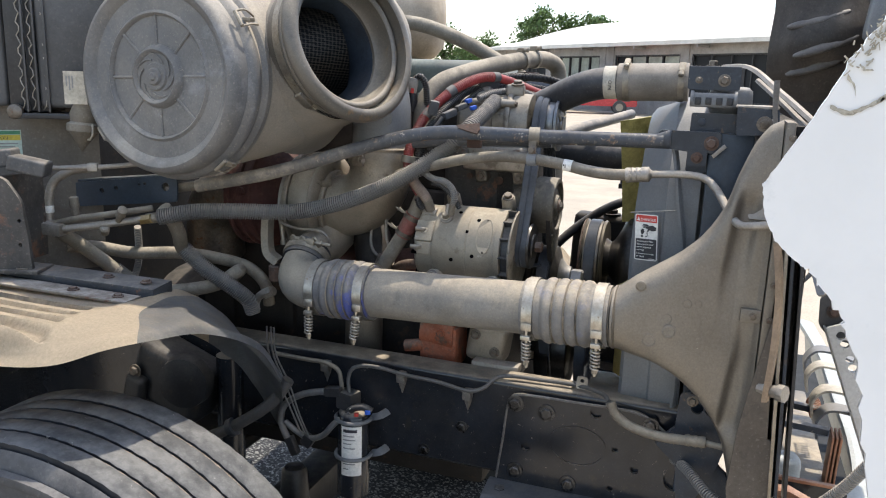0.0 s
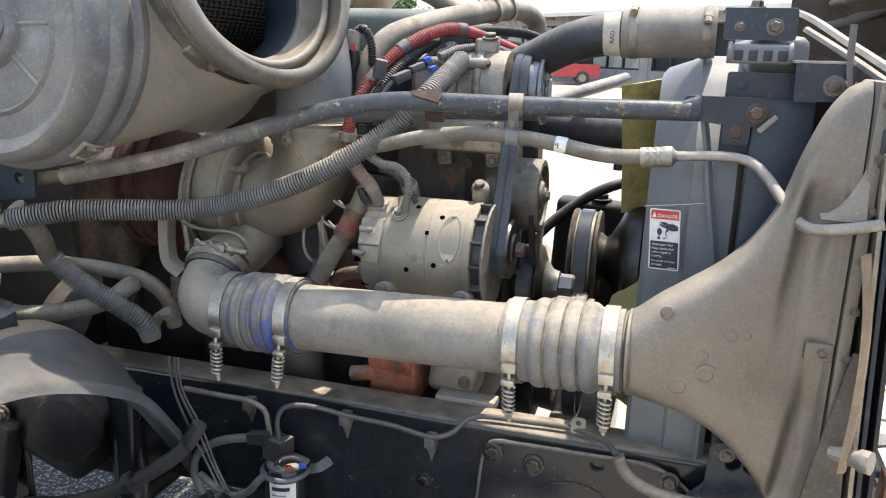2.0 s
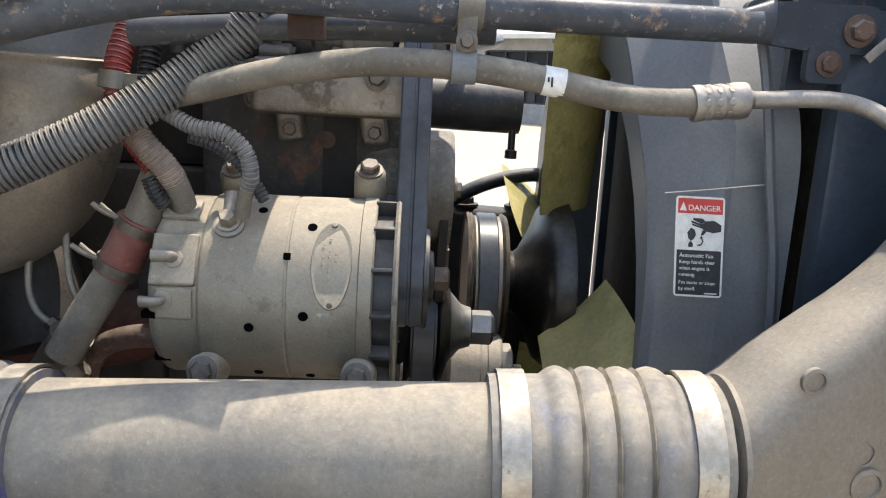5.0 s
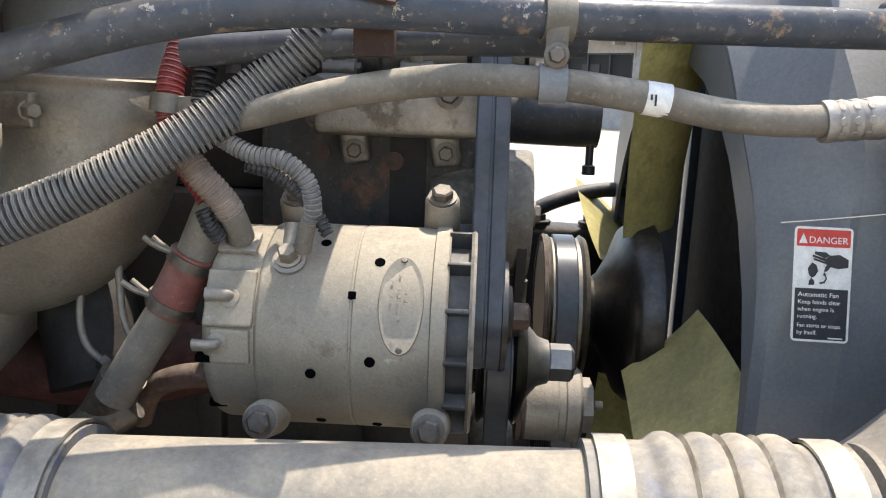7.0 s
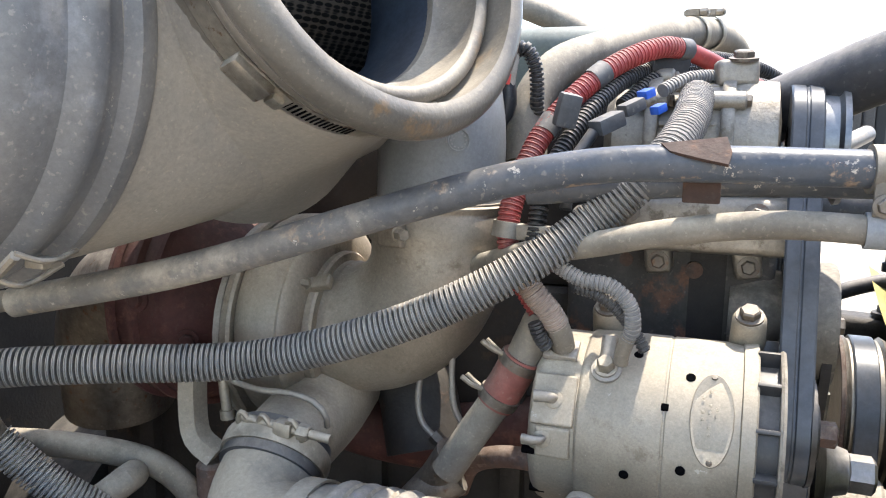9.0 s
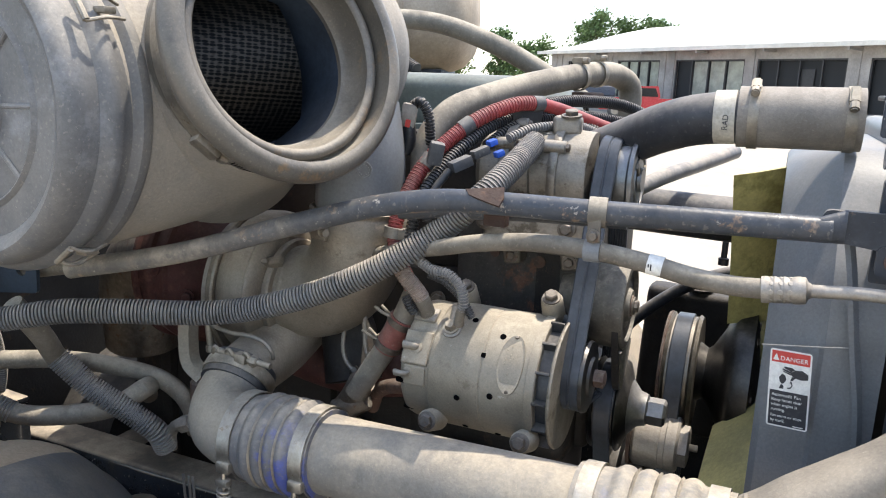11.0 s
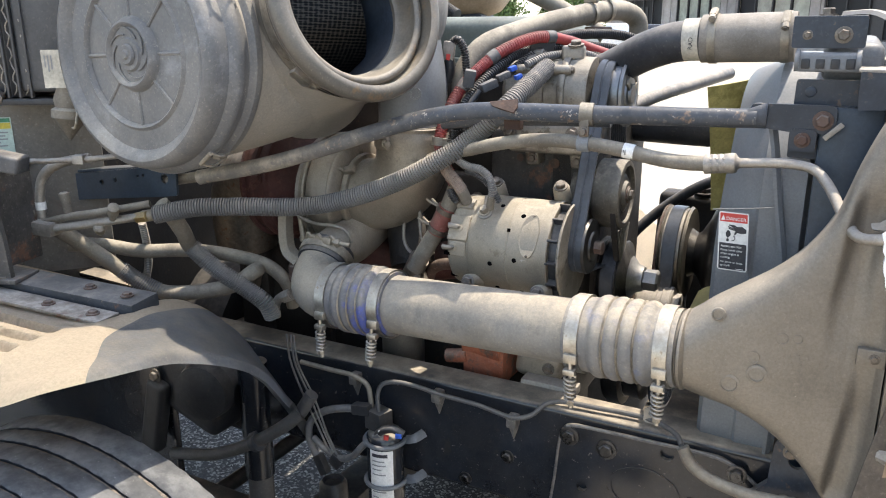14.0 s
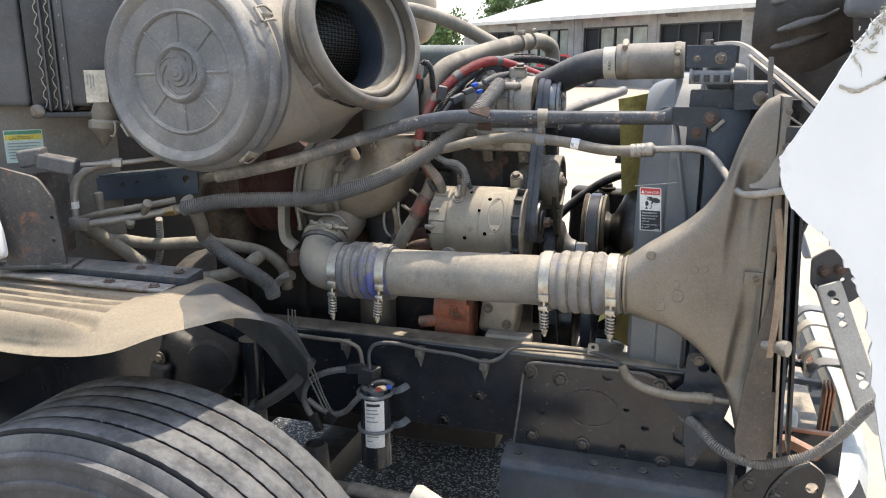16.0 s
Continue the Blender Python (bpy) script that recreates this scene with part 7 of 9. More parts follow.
    part("housing", block((-0.64, 1.70, 1.632), (0.022, 0.018, 0.034), (10, 10, 30), 0.004), M_CONN, bx)
    s = thing("sensor_plug", (-0.715, 1.795, 1.70), "grey sensor plug with a red tab behind the seal", "sensor")
    part("plug", block((-0.728, 1.785, 1.680), (0.024, 0.02, 0.038), (0, 8, 20), 0.004), M_ALU, s)
    part("red_tab", block((-0.724, 1.774, 1.668), (0.008, 0.006, 0.012), (0, 8, 20), 0.001), M_LABELRED, s)
    part("boot", hose([(-0.728, 1.785, 1.664), (-0.726, 1.785, 1.640), (-0.735, 1.785, 1.622)], 0.011, 14), M_LOOM, s)


loom_set()


def coolant_lines():
    t = thing("upper_radiator_hose", (-0.3, 1.8, 1.63), "black elbow hose with a dusty grey silicone coupler", "hose")
    part("elbow_hose", hose([(-0.54, 1.97, 1.605), (-0.47, 1.925, 1.625), (-0.40, 1.885, 1.655), (-0.34, 1.85, 1.682), (-0.285, 1.83, 1.698), (-0.20, 1.825, 1.704)], 0.0360, 30), M_RUBBER, t)
    part("coupler", hose([(-0.238, 1.825, 1.704), (-0.165, 1.825, 1.706), (-0.085, 1.825, 1.708)], 0.0415, 32), M_SILICONE, t)
    part("marker_band", turned([(-0.014, 0.0364), (-0.014, 0.0372), (0.014, 0.0372), (0.014, 0.0364)], (-0.254, 1.826, 1.7025), (1, -0.03, 0.05), 32, False), M_CREAM, t, "off-white hose marking band")
    words(t, "RAD", (-0.2490, 1.7872, 1.686), (0.0, 0.0, 1), (-1, 0.0, 0.0), 0.0105, M_LABELBLK)
    hose_clamp(t, (-0.218, 1.825, 1.7045), (1, 0, 0.02), 0.0418, 0.013, (0, -0.5, 1))
    hose_clamp(t, (-0.100, 1.825, 1.7075), (1, 0, 0.02), 0.0418, 0.013, (0, -0.7, 0.6))
    c = thing("coolant_pipe", (-0.65, 2.0, 1.6), "rust-stained dusty coolant pipe over the engine", "pipe")
    part("pipe", hose([(-0.705, 1.80, 1.575), (-0.708, 1.82, 1.637), (-0.688, 1.86, 1.684), (-0.640, 1.94, 1.715), (-0.58, 2.06, 1.742), (-0.53, 2.20, 1.760), (-0.505, 2.30, 1.758), (-0.487, 2.335, 1.738), (-0.485, 2.34, 1.67)], 0.0235, 26), M_HOSE, c)
    hose_clamp(c, (-0.548, 2.14, 1.7525), (0.35, 0.93, 0.10), 0.0242, 0.012, (0, 0, 1))
    hose_clamp(c, (-0.528, 2.20, 1.7600), (0.35, 0.93, 0.05), 0.0242, 0.012, (0, 0, 1))
    part("bracket", block((-0.535, 2.17, 1.715), (0.03, 0.07, 0.02), (0, 0, -20), 0.004), M_RUST, c)
    h = thing("heater_hose", (-0.9, 2.45, 1.7), "dusty tan heater hose arching behind the engine", "hose")
    part("hose", hose([(-1.20, 2.30, 1.86), (-1.08, 2.34, 1.873), (-0.95, 2.38, 1.865), (-0.82, 2.42, 1.82), (-0.70, 2.46, 1.755), (-0.62, 2.5, 1.70)], 0.0225, 24), M_HOSE, h)
    part("collar", turned([(-0.02, 0.023), (-0.02, 0.0255), (0.02, 0.0255), (0.02, 0.023)], (-1.12, 2.325, 1.870), (1, 0.3, 0.1), 30, False), M_ALU, h)
    part("conduit", loom([(-1.10, 2.28, 1.84), (-1.0, 2.24, 1.79), (-0.93, 2.22, 1.755)], 0.016), M_LOOM, h)
    p = thing("steel_pipe", (-0.3, 2.2, 1.55), "dusty steel coolant pipe in front of the engine", "pipe")
    part("pipe", hose([(-0.43, 1.99, 1.548), (-0.38, 2.12, 1.575), (-0.32, 2.28, 1.595), (-0.27, 2.42, 1.612)], 0.0145, 20), M_LOOMG, p)
    lo = thing("lower_radiator_hose", (-0.3, 2.25, 1.45), "black lower hose with a dusty top behind the belts", "hose")
    part("hose", hose([(-0.46, 2.24, 1.50), (-0.36, 2.24, 1.497), (-0.24, 2.24, 1.495)], 0.044, 28), M_RUBBER, lo)
    part("drain_tap", turned([(0, 0.006), (0.03, 0.006), (0.032, 0.010), (0.045, 0.010)], (-0.255, 2.20, 1.458), (0, 0, -1), 12), M_LOOM, lo)
    r = thing("coolant_tube", (-0.72, 1.75, 1.2), "dusty steel coolant tube with a red hose joint", "pipe")
    part("tube", hose([(-0.650, 1.67, 1.43), (-0.665, 1.67, 1.394), (-0.681, 1.67, 1.359), (-0.727, 1.67, 1.284), (-0.751, 1.67, 1.244)], 0.0175, 24), M_HOSE, r)
    part("red_joint", hose([(-0.670, 1.67, 1.384), (-0.683, 1.67, 1.357), (-0.698, 1.67, 1.330)], 0.0205, 26), M_REDHOSE, r, "short red silicone hose joint")
    ax = Vector((-0.45, 0.0, -0.88)).normalized()
    side = Vector((-0.88, -0.25, 0.40)).normalized()
    for q in ((-0.673, 1.67, 1.377), (-0.694, 1.67, 1.337)):
        clip = part("spring_clip", turned([(-0.005, 0.0206), (-0.005, 0.0222), (0.005, 0.0222), (0.005, 0.0206)], q, ax, 32, False), M_BOLT, r)
        for k in (-0.007, 0.007):
            p = Vector(q) + ax * k * 0.4
            part("prong", hose([p + side * 0.018 + Vector((0, k, 0)), p + side * 0.030 + Vector((0, k * 1.6, 0.002)), p + side * 0.040 + Vector((0, k * 1.8, 0.006))], 0.0026, 8, 0.004), M_ZINC, clip)
    part("tee", hose([(-0.745, 1.68, 1.262), (-0.770, 1.69, 1.222), (-0.800, 1.70, 1.185)], 0.0215, 22), M_BOLT, r, "grimy cast tee at the tube's foot")
    part("tee", turned([(-0.030, 0.018), (-0.026, 0.021), (0.026, 0.021), (0.030, 0.018)], (-0.768, 1.685, 1.215), (0.75, 0.2, 0.5), 20), M_BOLT, r)
    for i, pts in enumerate(([(-0.790, 1.72, 1.40), (-0.800, 1.72, 1.345), (-0.805, 1.72, 1.295), (-0.798, 1.72, 1.272), (-0.777, 1.72, 1.254)], [(-0.760, 1.72, 1.40), (-0.764, 1.72, 1.358), (-0.762, 1.72, 1.305), (-0.757, 1.72, 1.290), (-0.744, 1.72, 1.272)])):
        ln = thing("fuel_line", pts[2], "thin steel fuel line with a compression nut", "fuel line")
        part("line", hose(pts, 0.0038, 10, 0.006), M_ALU, ln)
        d = (Vector(pts[-1]) - Vector(pts[-2])).normalized()
        part("nut", turned([(-0.012, 0.0085), (0.012, 0.0085)], pts[-1], d, 6), M_BOLT, ln)
    s = thing("oil_drain_hose", (-0.68, 1.72, 1.2), "rusty curved oil hose under the alternator", "hose")
    part("hose", hose([(-0.76, 1.74, 1.19), (-0.745, 1.735, 1.225), (-0.71, 1.725, 1.245), (-0.67, 1.72, 1.250), (-0.63, 1.72, 1.245)], 0.0125, 18), M_RUST, s)


M_REDHOSE = mat("red_silicone_joint", (0.17, 0.045, 0.035), 0.6, 0, 0.4, scale=30)
coolant_lines()


# ---- cowl side: housings, pipes and hoses behind the wheel ----
def cowl():
    t = thing("cowl_panel", (-1.45, 1.40, 1.0), "tan dusty cowl panel of the cab", "panel")
    bm = bmesh.new()
    a, b = Vector((-1.66, 1.16, 0)), Vector((-1.40, 1.461, 0))
    d = (b - a).normalized()
    n = Vector((-d.y, d.x, 0))
    rings = []
    for z in (1.22, 1.30, 1.50, 1.80, 2.10):
        rings.append([p + n * k + Vector((0, 0, z)) for p, k in ((a, 0), (b, 0), (b, 0.03), (a, 0.03))])
    loft(bm, rings)
    part("panel", bm, M_COWL, t)
    for x, z in ((0.06, 1.49), (0.25, 1.46), (0.10, 1.62), (0.16, 1.70)):
        bolt(t, a + d * x + Vector((0, 0, z)) - n * 0.001, -n, 0.008, 0.008)
    lab = a + d * 0.205 + Vector((0, 0, 1.555)) - n * 0.002
    q = thing("caution_label", lab - Vector((0, 0, 0.09)), "green and yellow caution label on the cowl", "label")

    def strip(x0, x1, z0, z1, lift, m, name):
        bm = bmesh.new()
        bm.faces.new([bm.verts.new(lab + d * x + Vector((0, 0, z)) - n * lift) for x, z in ((x0, z0), (x1, z0), (x1, z1), (x0, z1))])
        return part(name, bm, m, q)
    strip(-0.05, 0.03, -0.075, 0, 0.0, M_LABELPALE, "backing")
    strip(-0.048, 0.028, -0.010, -0.002, 0.0006, M_GREEN, "green_band")
    strip(-0.048, 0.028, -0.023, -0.011, 0.0006, M_YELLOW, "yellow_band")
    words(q, "CAUTION", lab - d * 0.040 - Vector((0, 0, 0.021)) - n * 0.001, d, (0, 0, 1), 0.0095, M_LABELBLK)
    bars(q, lab - d * 0.044 - Vector((0, 0, 0.029)) - n * 0.0012, d, (0, 0, 1), [0.066, 0.060, 0.064, 0.050, 0.062, 0.034], 0.0028, 0.0040, M_LABELGREY)
    # dark housing with fins and the box with the paper label
    e = thing("evaporator_housing", (-1.40, 1.33, 1.59), "dark dusty housing with wire fins and a paper label", "housing")
    part("housing", block((-1.375, 1.40, 1.86), (0.15, 0.14, 0.50), (0, 0, 30), 0.012, 3), M_BOX, e)
    part("side_box", block((-1.56, 1.30, 1.86), (0.13, 0.10, 0.50), (0, 0, 30), 0.012, 3), M_BOX, e)
    part("fin_body", block((-1.455, 1.345, 1.85), (0.085, 0.10, 0.50), (0, 0, 30), 0.006), M_LOOM, e)
    for k in range(3):
        o = Vector((-1.437 + k * 0.020, 1.288 + k * 0.010, 0))
        pts = []
        for i in range(33):
            pts.append(o + Vector((0.006 * (1 if i % 2 else -1), 0.002, 1.605 + i * 0.0155)))
        part("wire_fin", hose(pts, 0.0014, 6, 0.012), M_ALU, e)
        part("fin_rail", block(o + Vector((0.011, 0.004, 1.85)), (0.004, 0.01, 0.50), (0, 0, 30), 0.001), M_BOX, e)
    part("tray", block((-1.41, 1.345, 1.592), (0.16, 0.09, 0.012), (0, 0, 30), 0.003), M_LOOM, e)
    part("knob", turned([(0, 0.016), (0.014, 0.016), (0.018, 0.010), (0.018, 0)], (-1.452, 1.285, 1.600), (0.4, -0.9, 0), 20, False), M_BOLT, e)
    r_ = Vector((0.87, 0.5, 0))
    p0 = Vector((-1.344, 1.3125, 1.688))
    bm = bmesh.new()
    bm.faces.new([bm.verts.new(p0 + r_ * x + Vector((0, 0, z)) + Vector((0.5, -0.87, 0)) * 0.003) for x, z in ((0, -0.068), (0.046, -0.068), (0.046, 0.002), (0, 0.002))])
    lb = part("paper_label", bm, M_CREAM, e)
    bars(lb, p0 + r_ * 0.020 + Vector((0, 0, -0.008)) + Vector((0.5, -0.87, 0)) * 0.0036, (0, 0, -1), r_, [0.026, 0.030, 0.022], 0.003, 0.003, M_LABELGREY)
    v = thing("dust_valve", (-1.342, 1.335, 1.515), "tan rubber dust valve under the air cleaner", "valve")
    part("bulb", turned([(0.10, 0.022), (0.075, 0.030), (0.060, 0.026), (0.055, 0.034), (0.040, 0.034), (0.036, 0.028), (0.0, 0.004), (-0.004, 0.0)], (-1.338, 1.345, 1.520), (0.05, 0.1, 1), 26, False), M_HOSE, v)
    part("strap", hose([(-1.30, 1.34, 1.575), (-1.285, 1.325, 1.565), (-1.285, 1.32, 1.548), (-1.30, 1.325, 1.545)], 0.0025, 8), M_ZINC, v)


M_COWL = mat("tan_dusted_cowl_paint", (0.12, 0.108, 0.092), 0.6, 0, 0.5, scale=6, stain=(0.11, 0.09, 0.07), stain_amt=0.25, stain_scale=9)
M_LABELPALE = mat("pale_green_label", (0.45, 0.55, 0.48), 0.5, 0, 0.2, var=0.06)
cowl()


def rusty_post():
    t = thing("hood_rest_post", (-1.40, 1.22, 1.28), "rust-eaten dark steel bracket post with a black rubber rest", "bracket")
    bm = plate(bmesh.new(), rounded([(-0.12, 1.285), (0.0, 1.280), (-0.004, 1.36), (-0.012, 1.43), (-0.04, 1.475), (-0.12, 1.50)], 0.012), [(-0.018, 1.39, 0.004), (-0.020, 1.34, 0.004)], Matrix.Translation((-1.316, 1.175, 0)) @ Matrix.Rotation(radians(24), 4, "Z") @ XZ, 0.012)
    part("plate", bm, M_RUSTPAINT, t)
    part("side_plate", block((-1.40, 1.235, 1.38), (0.012, 0.12, 0.19), (0, 0, 10), 0.003), M_RUSTPAINT, t)
    part("foot", block((-1.375, 1.165, 1.284), (0.15, 0.07, 0.008), (0, 0, 20), 0.002), M_RUSTPAINT, t)
    bolt(t, (-1.335, 1.165, 1.288), (0, 0, 1), 0.011, 0.008, M_BOLT)
    bm = bmesh.new()
    box(bm, (-1.335, 1.20, 1.498), (0.075, 0.045, 0.032), (0, 12, 25), 0.006, 3)
    box(bm, (-1.385, 1.185, 1.512), (0.05, 0.045, 0.036), (0, -8, 25), 0.006, 3)
    part("rubber_rest", bm, M_CONN, t)
    w = thing("white_cab_trim", (-1.46, 1.05, 1.29), "white plastic trim corner at the cab", "trim panel")
    bm = plate(bmesh.new(), rounded([(-1.64, 1.30), (-1.395, 1.31), (-1.40, 1.37), (-1.425, 1.455), (-1.64, 1.46)], 0.02), [], Matrix.Translation((0, 1.10, 0)) @ XZ, 0.02)
    part("panel", bm, M_HOOD, w)


rusty_post()


def cowl_lines():
    t = thing("drilled_channel", (-1.32, 1.43, 1.38), "dark blue-black drilled steel channel", "bracket")
    out = rounded([(-0.16, -0.032), (0.15, -0.030), (0.158, 0.022), (0.13, 0.032), (-0.16, 0.024)], 0.006)
    holes = [(-0.05, 0.004, 0.006), (-0.01, 0.008, 0.005), (0.055, 0.014, 0.0035), (0.070, 0.015, 0.0035), (0.125, 0.006, 0.010)]
    bm = plate(bmesh.new(), out, holes, Matrix.Translation((-1.315, 1.432, 1.418)) @ Matrix.Rotation(radians(4), 4, "Z") @ Matrix.Rotation(radians(-6), 4, "Y") @ XZ, 0.006)
    part("web", bm, M_RAD, t)
    part("flange", block((-1.32, 1.452, 1.447), (0.30, 0.045, 0.006), (0, -6, 4), 0.002), M_RAD, t)
    p = thing("refrigerant_pipe", (-1.40, 1.27, 1.34), "thin bent aluminium refrigerant pipe with dust", "pipe")
    part("pipe", hose([(-1.418, 1.268, 1.345), (-1.416, 1.268, 1.42), (-1.408, 1.268, 1.462), (-1.385, 1.272, 1.480), (-1.34, 1.290, 1.484), (-1.27, 1.33, 1.487), (-1.20, 1.37, 1.495)], 0.0055, 12, 0.008), M_ALU, p)
    part("clip", block((-1.285, 1.318, 1.487), (0.022, 0.016, 0.018), (0, 0, 25), 0.003), M_ALU, p)
    p = thing("refrigerant_pipe", (-1.40, 1.31, 1.34), "larger bent aluminium refrigerant pipe with a white band", "pipe")
    part("pipe", hose([(-1.412, 1.310, 1.345), (-1.411, 1.311, 1.40), (-1.400, 1.318, 1.445), (-1.37, 1.335, 1.470), (-1.32, 1.37, 1.480)], 0.0098, 16, 0.008), M_ALU, p)
    part("band", turned([(-0.008, 0.0100), (-0.008, 0.0106), (0.008, 0.0106), (0.008, 0.0100)], (-1.4115, 1.3105, 1.385), (0, 0, 1), 20, False), M_WHITE, p)
    bolt(p, (-1.418, 1.290, 1.372), (0, -1, 0), 0.012, 0.012)
    m = thing("refrigerant_manifold", (-1.36, 1.30, 1.34), "dusty aluminium pipe manifold with service ports", "manifold")
    part("block", block((-1.40, 1.295, 1.345), (0.075, 0.035, 0.028), (0, 4, 12), 0.006), M_ALU, m)
    part("tube", hose([(-1.47, 1.27, 1.325), (-1.41, 1.285, 1.338), (-1.36, 1.305, 1.345), (-1.31, 1.335, 1.352), (-1.25, 1.36, 1.362), (-1.175, 1.388, 1.375)], 0.0085, 14), M_ALU, m)
    part("tube", hose([(-1.40, 1.30, 1.352), (-1.34, 1.32, 1.368), (-1.28, 1.345, 1.378), (-1.20, 1.40, 1.392)], 0.0075, 14), M_HOSE, m)
    part("service_port", turned([(0, 0.008), (0.03, 0.008), (0.03, 0.0105), (0.052, 0.0105), (0.055, 0.006)], (-1.345, 1.322, 1.362), (-0.1, 0, 1), 16), M_HOSE, m)
    part("service_port", turned([(0, 0.007), (0.02, 0.007), (0.02, 0.0105), (0.045, 0.0105), (0.047, 0.006)], (-1.255, 1.352, 1.366), (0.5, -0.3, 0.5), 16), M_HOSE, m)
    part("clear_cap", turned([(0, 0.009), (0.02, 0.011), (0.024, 0.007)], (-1.296, 1.352, 1.334), (0.5, -0.5, 0.6), 14), M_CASTLT, m)
    part("brass_nut", turned([(-0.014, 0.0115), (0.014, 0.0115)], (-1.200, 1.378, 1.370), (1, 0.1, 0.2), 6), M_BRASS, m)
    for pts, r, lab in (([(-1.43, 1.37, 1.285), (-1.387, 1.42, 1.278), (-1.322, 1.46, 1.263), (-1.232, 1.52, 1.260), (-1.161, 1.57, 1.245), (-1.092, 1.61, 1.219), (-1.058, 1.63, 1.177), (-1.052, 1.64, 1.12)], 0.0150, "dusty tan heater hose behind the fender"),
                        ([(-1.43, 1.35, 1.325), (-1.397, 1.38, 1.290), (-1.362, 1.41, 1.249), (-1.332, 1.44, 1.209), (-1.285, 1.47, 1.173), (-1.217, 1.50, 1.171), (-1.133, 1.54, 1.189), (-1.093, 1.57, 1.220), (-1.146, 1.625, 1.186), (-1.225, 1.707, 1.129)], 0.0165, "dusty tan heater hose bending down"),
                        ([(-1.170, 1.40, 1.395), (-1.166, 1.42, 1.368), (-1.172, 1.45, 1.328), (-1.189, 1.485, 1.281), (-1.165, 1.497, 1.255)], 0.0165, "dusty rubber hose under the brace tube"),
                        ([(-1.26, 1.42, 1.60), (-1.24, 1.44, 1.54), (-1.22, 1.46, 1.50)], 0.022, "dark elbow hose beneath the air cleaner")):
        h = thing("heater_hose", pts[2] if len(pts) > 3 else pts[1], lab, "hose")
        part("hose", hose(pts, r, 20), M_HOSE if "dusty" in lab else M_RUBBER, h)
    h = thing("wiring_loom", (-1.12, 1.53, 1.13), "ribbed grey conduit running down to a fitting", "conduit")
    part("conduit", loom([(-1.187, 1.484, 1.283), (-1.165, 1.497, 1.255), (-1.139, 1.51, 1.228), (-1.10, 1.535, 1.192), (-1.061, 1.56, 1.151), (-1.058, 1.575, 1.119)], 0.0195), M_LOOMG, h)
    h = thing("wiring_loom", (-1.2, 1.5, 1.15), "dusty ribbed conduit behind the fender", "conduit")
    part("conduit", loom([(-1.345, 1.428, 1.226), (-1.332, 1.44, 1.209), (-1.305, 1.458, 1.186), (-1.285, 1.47, 1.173)], 0.0190), M_LOOMG, h)
    part("conduit", loom([(-1.295, 1.455, 1.330), (-1.312, 1.475, 1.280), (-1.330, 1.49, 1.230), (-1.353, 1.50, 1.188)], 0.0085), M_LOOMG, h)
    f = thing("brass_elbow", (-1.04, 1.57, 1.12), "dusty brass elbow fitting", "fitting")
    part("elbow", hose([(-1.052, 1.580, 1.115), (-1.050, 1.578, 1.145), (-1.035, 1.576, 1.163), (-0.995, 1.572, 1.180)], 0.010, 16), M_ALU, f)
    part("nut", turned([(-0.012, 0.0145), (0.012, 0.0145)], (-1.010, 1.573, 1.174), (0.9, 0, 0.4), 6), M_ALU, f)
    b = thing("turbo_bracket", (-1.03, 1.62, 1.2), "tan flat bent bracket beside the turbo", "bracket")
    part("strap", hose([(-1.035, 1.615, 1.36), (-1.037, 1.612, 1.30), (-1.030, 1.610, 1.262), (-1.005, 1.610, 1.245)], 0.016, 4, 0.01, flat=0.35), M_TURBO, b)
    part("foot", turned([(0, 0.018), (0.035, 0.018), (0.04, 0.014)], (-1.015, 1.615, 1.195), (0, 0, 1), 16), M_RUST, b)
    part("pin", turned([(-0.045, 0.004), (-0.02, 0.004), (-0.02, 0.006), (0.02, 0.006), (0.02, 0.0085), (0.03, 0.0085)], (-0.995, 1.615, 1.318), (0.12, 0, -1), 12), M_ZINC, b)


M_BRASS = mat("dull_brass", (0.45, 0.33, 0.15), 0.4, 0.8, 0.4)
cowl_lines()


# ---- below: drier, rail pipes, axle ----
M_CLIP = mat("mud_caked_black_clip", (0.045, 0.045, 0.046), 0.6, 0, 0.7, side=0.22, scale=45, bump=0.4)


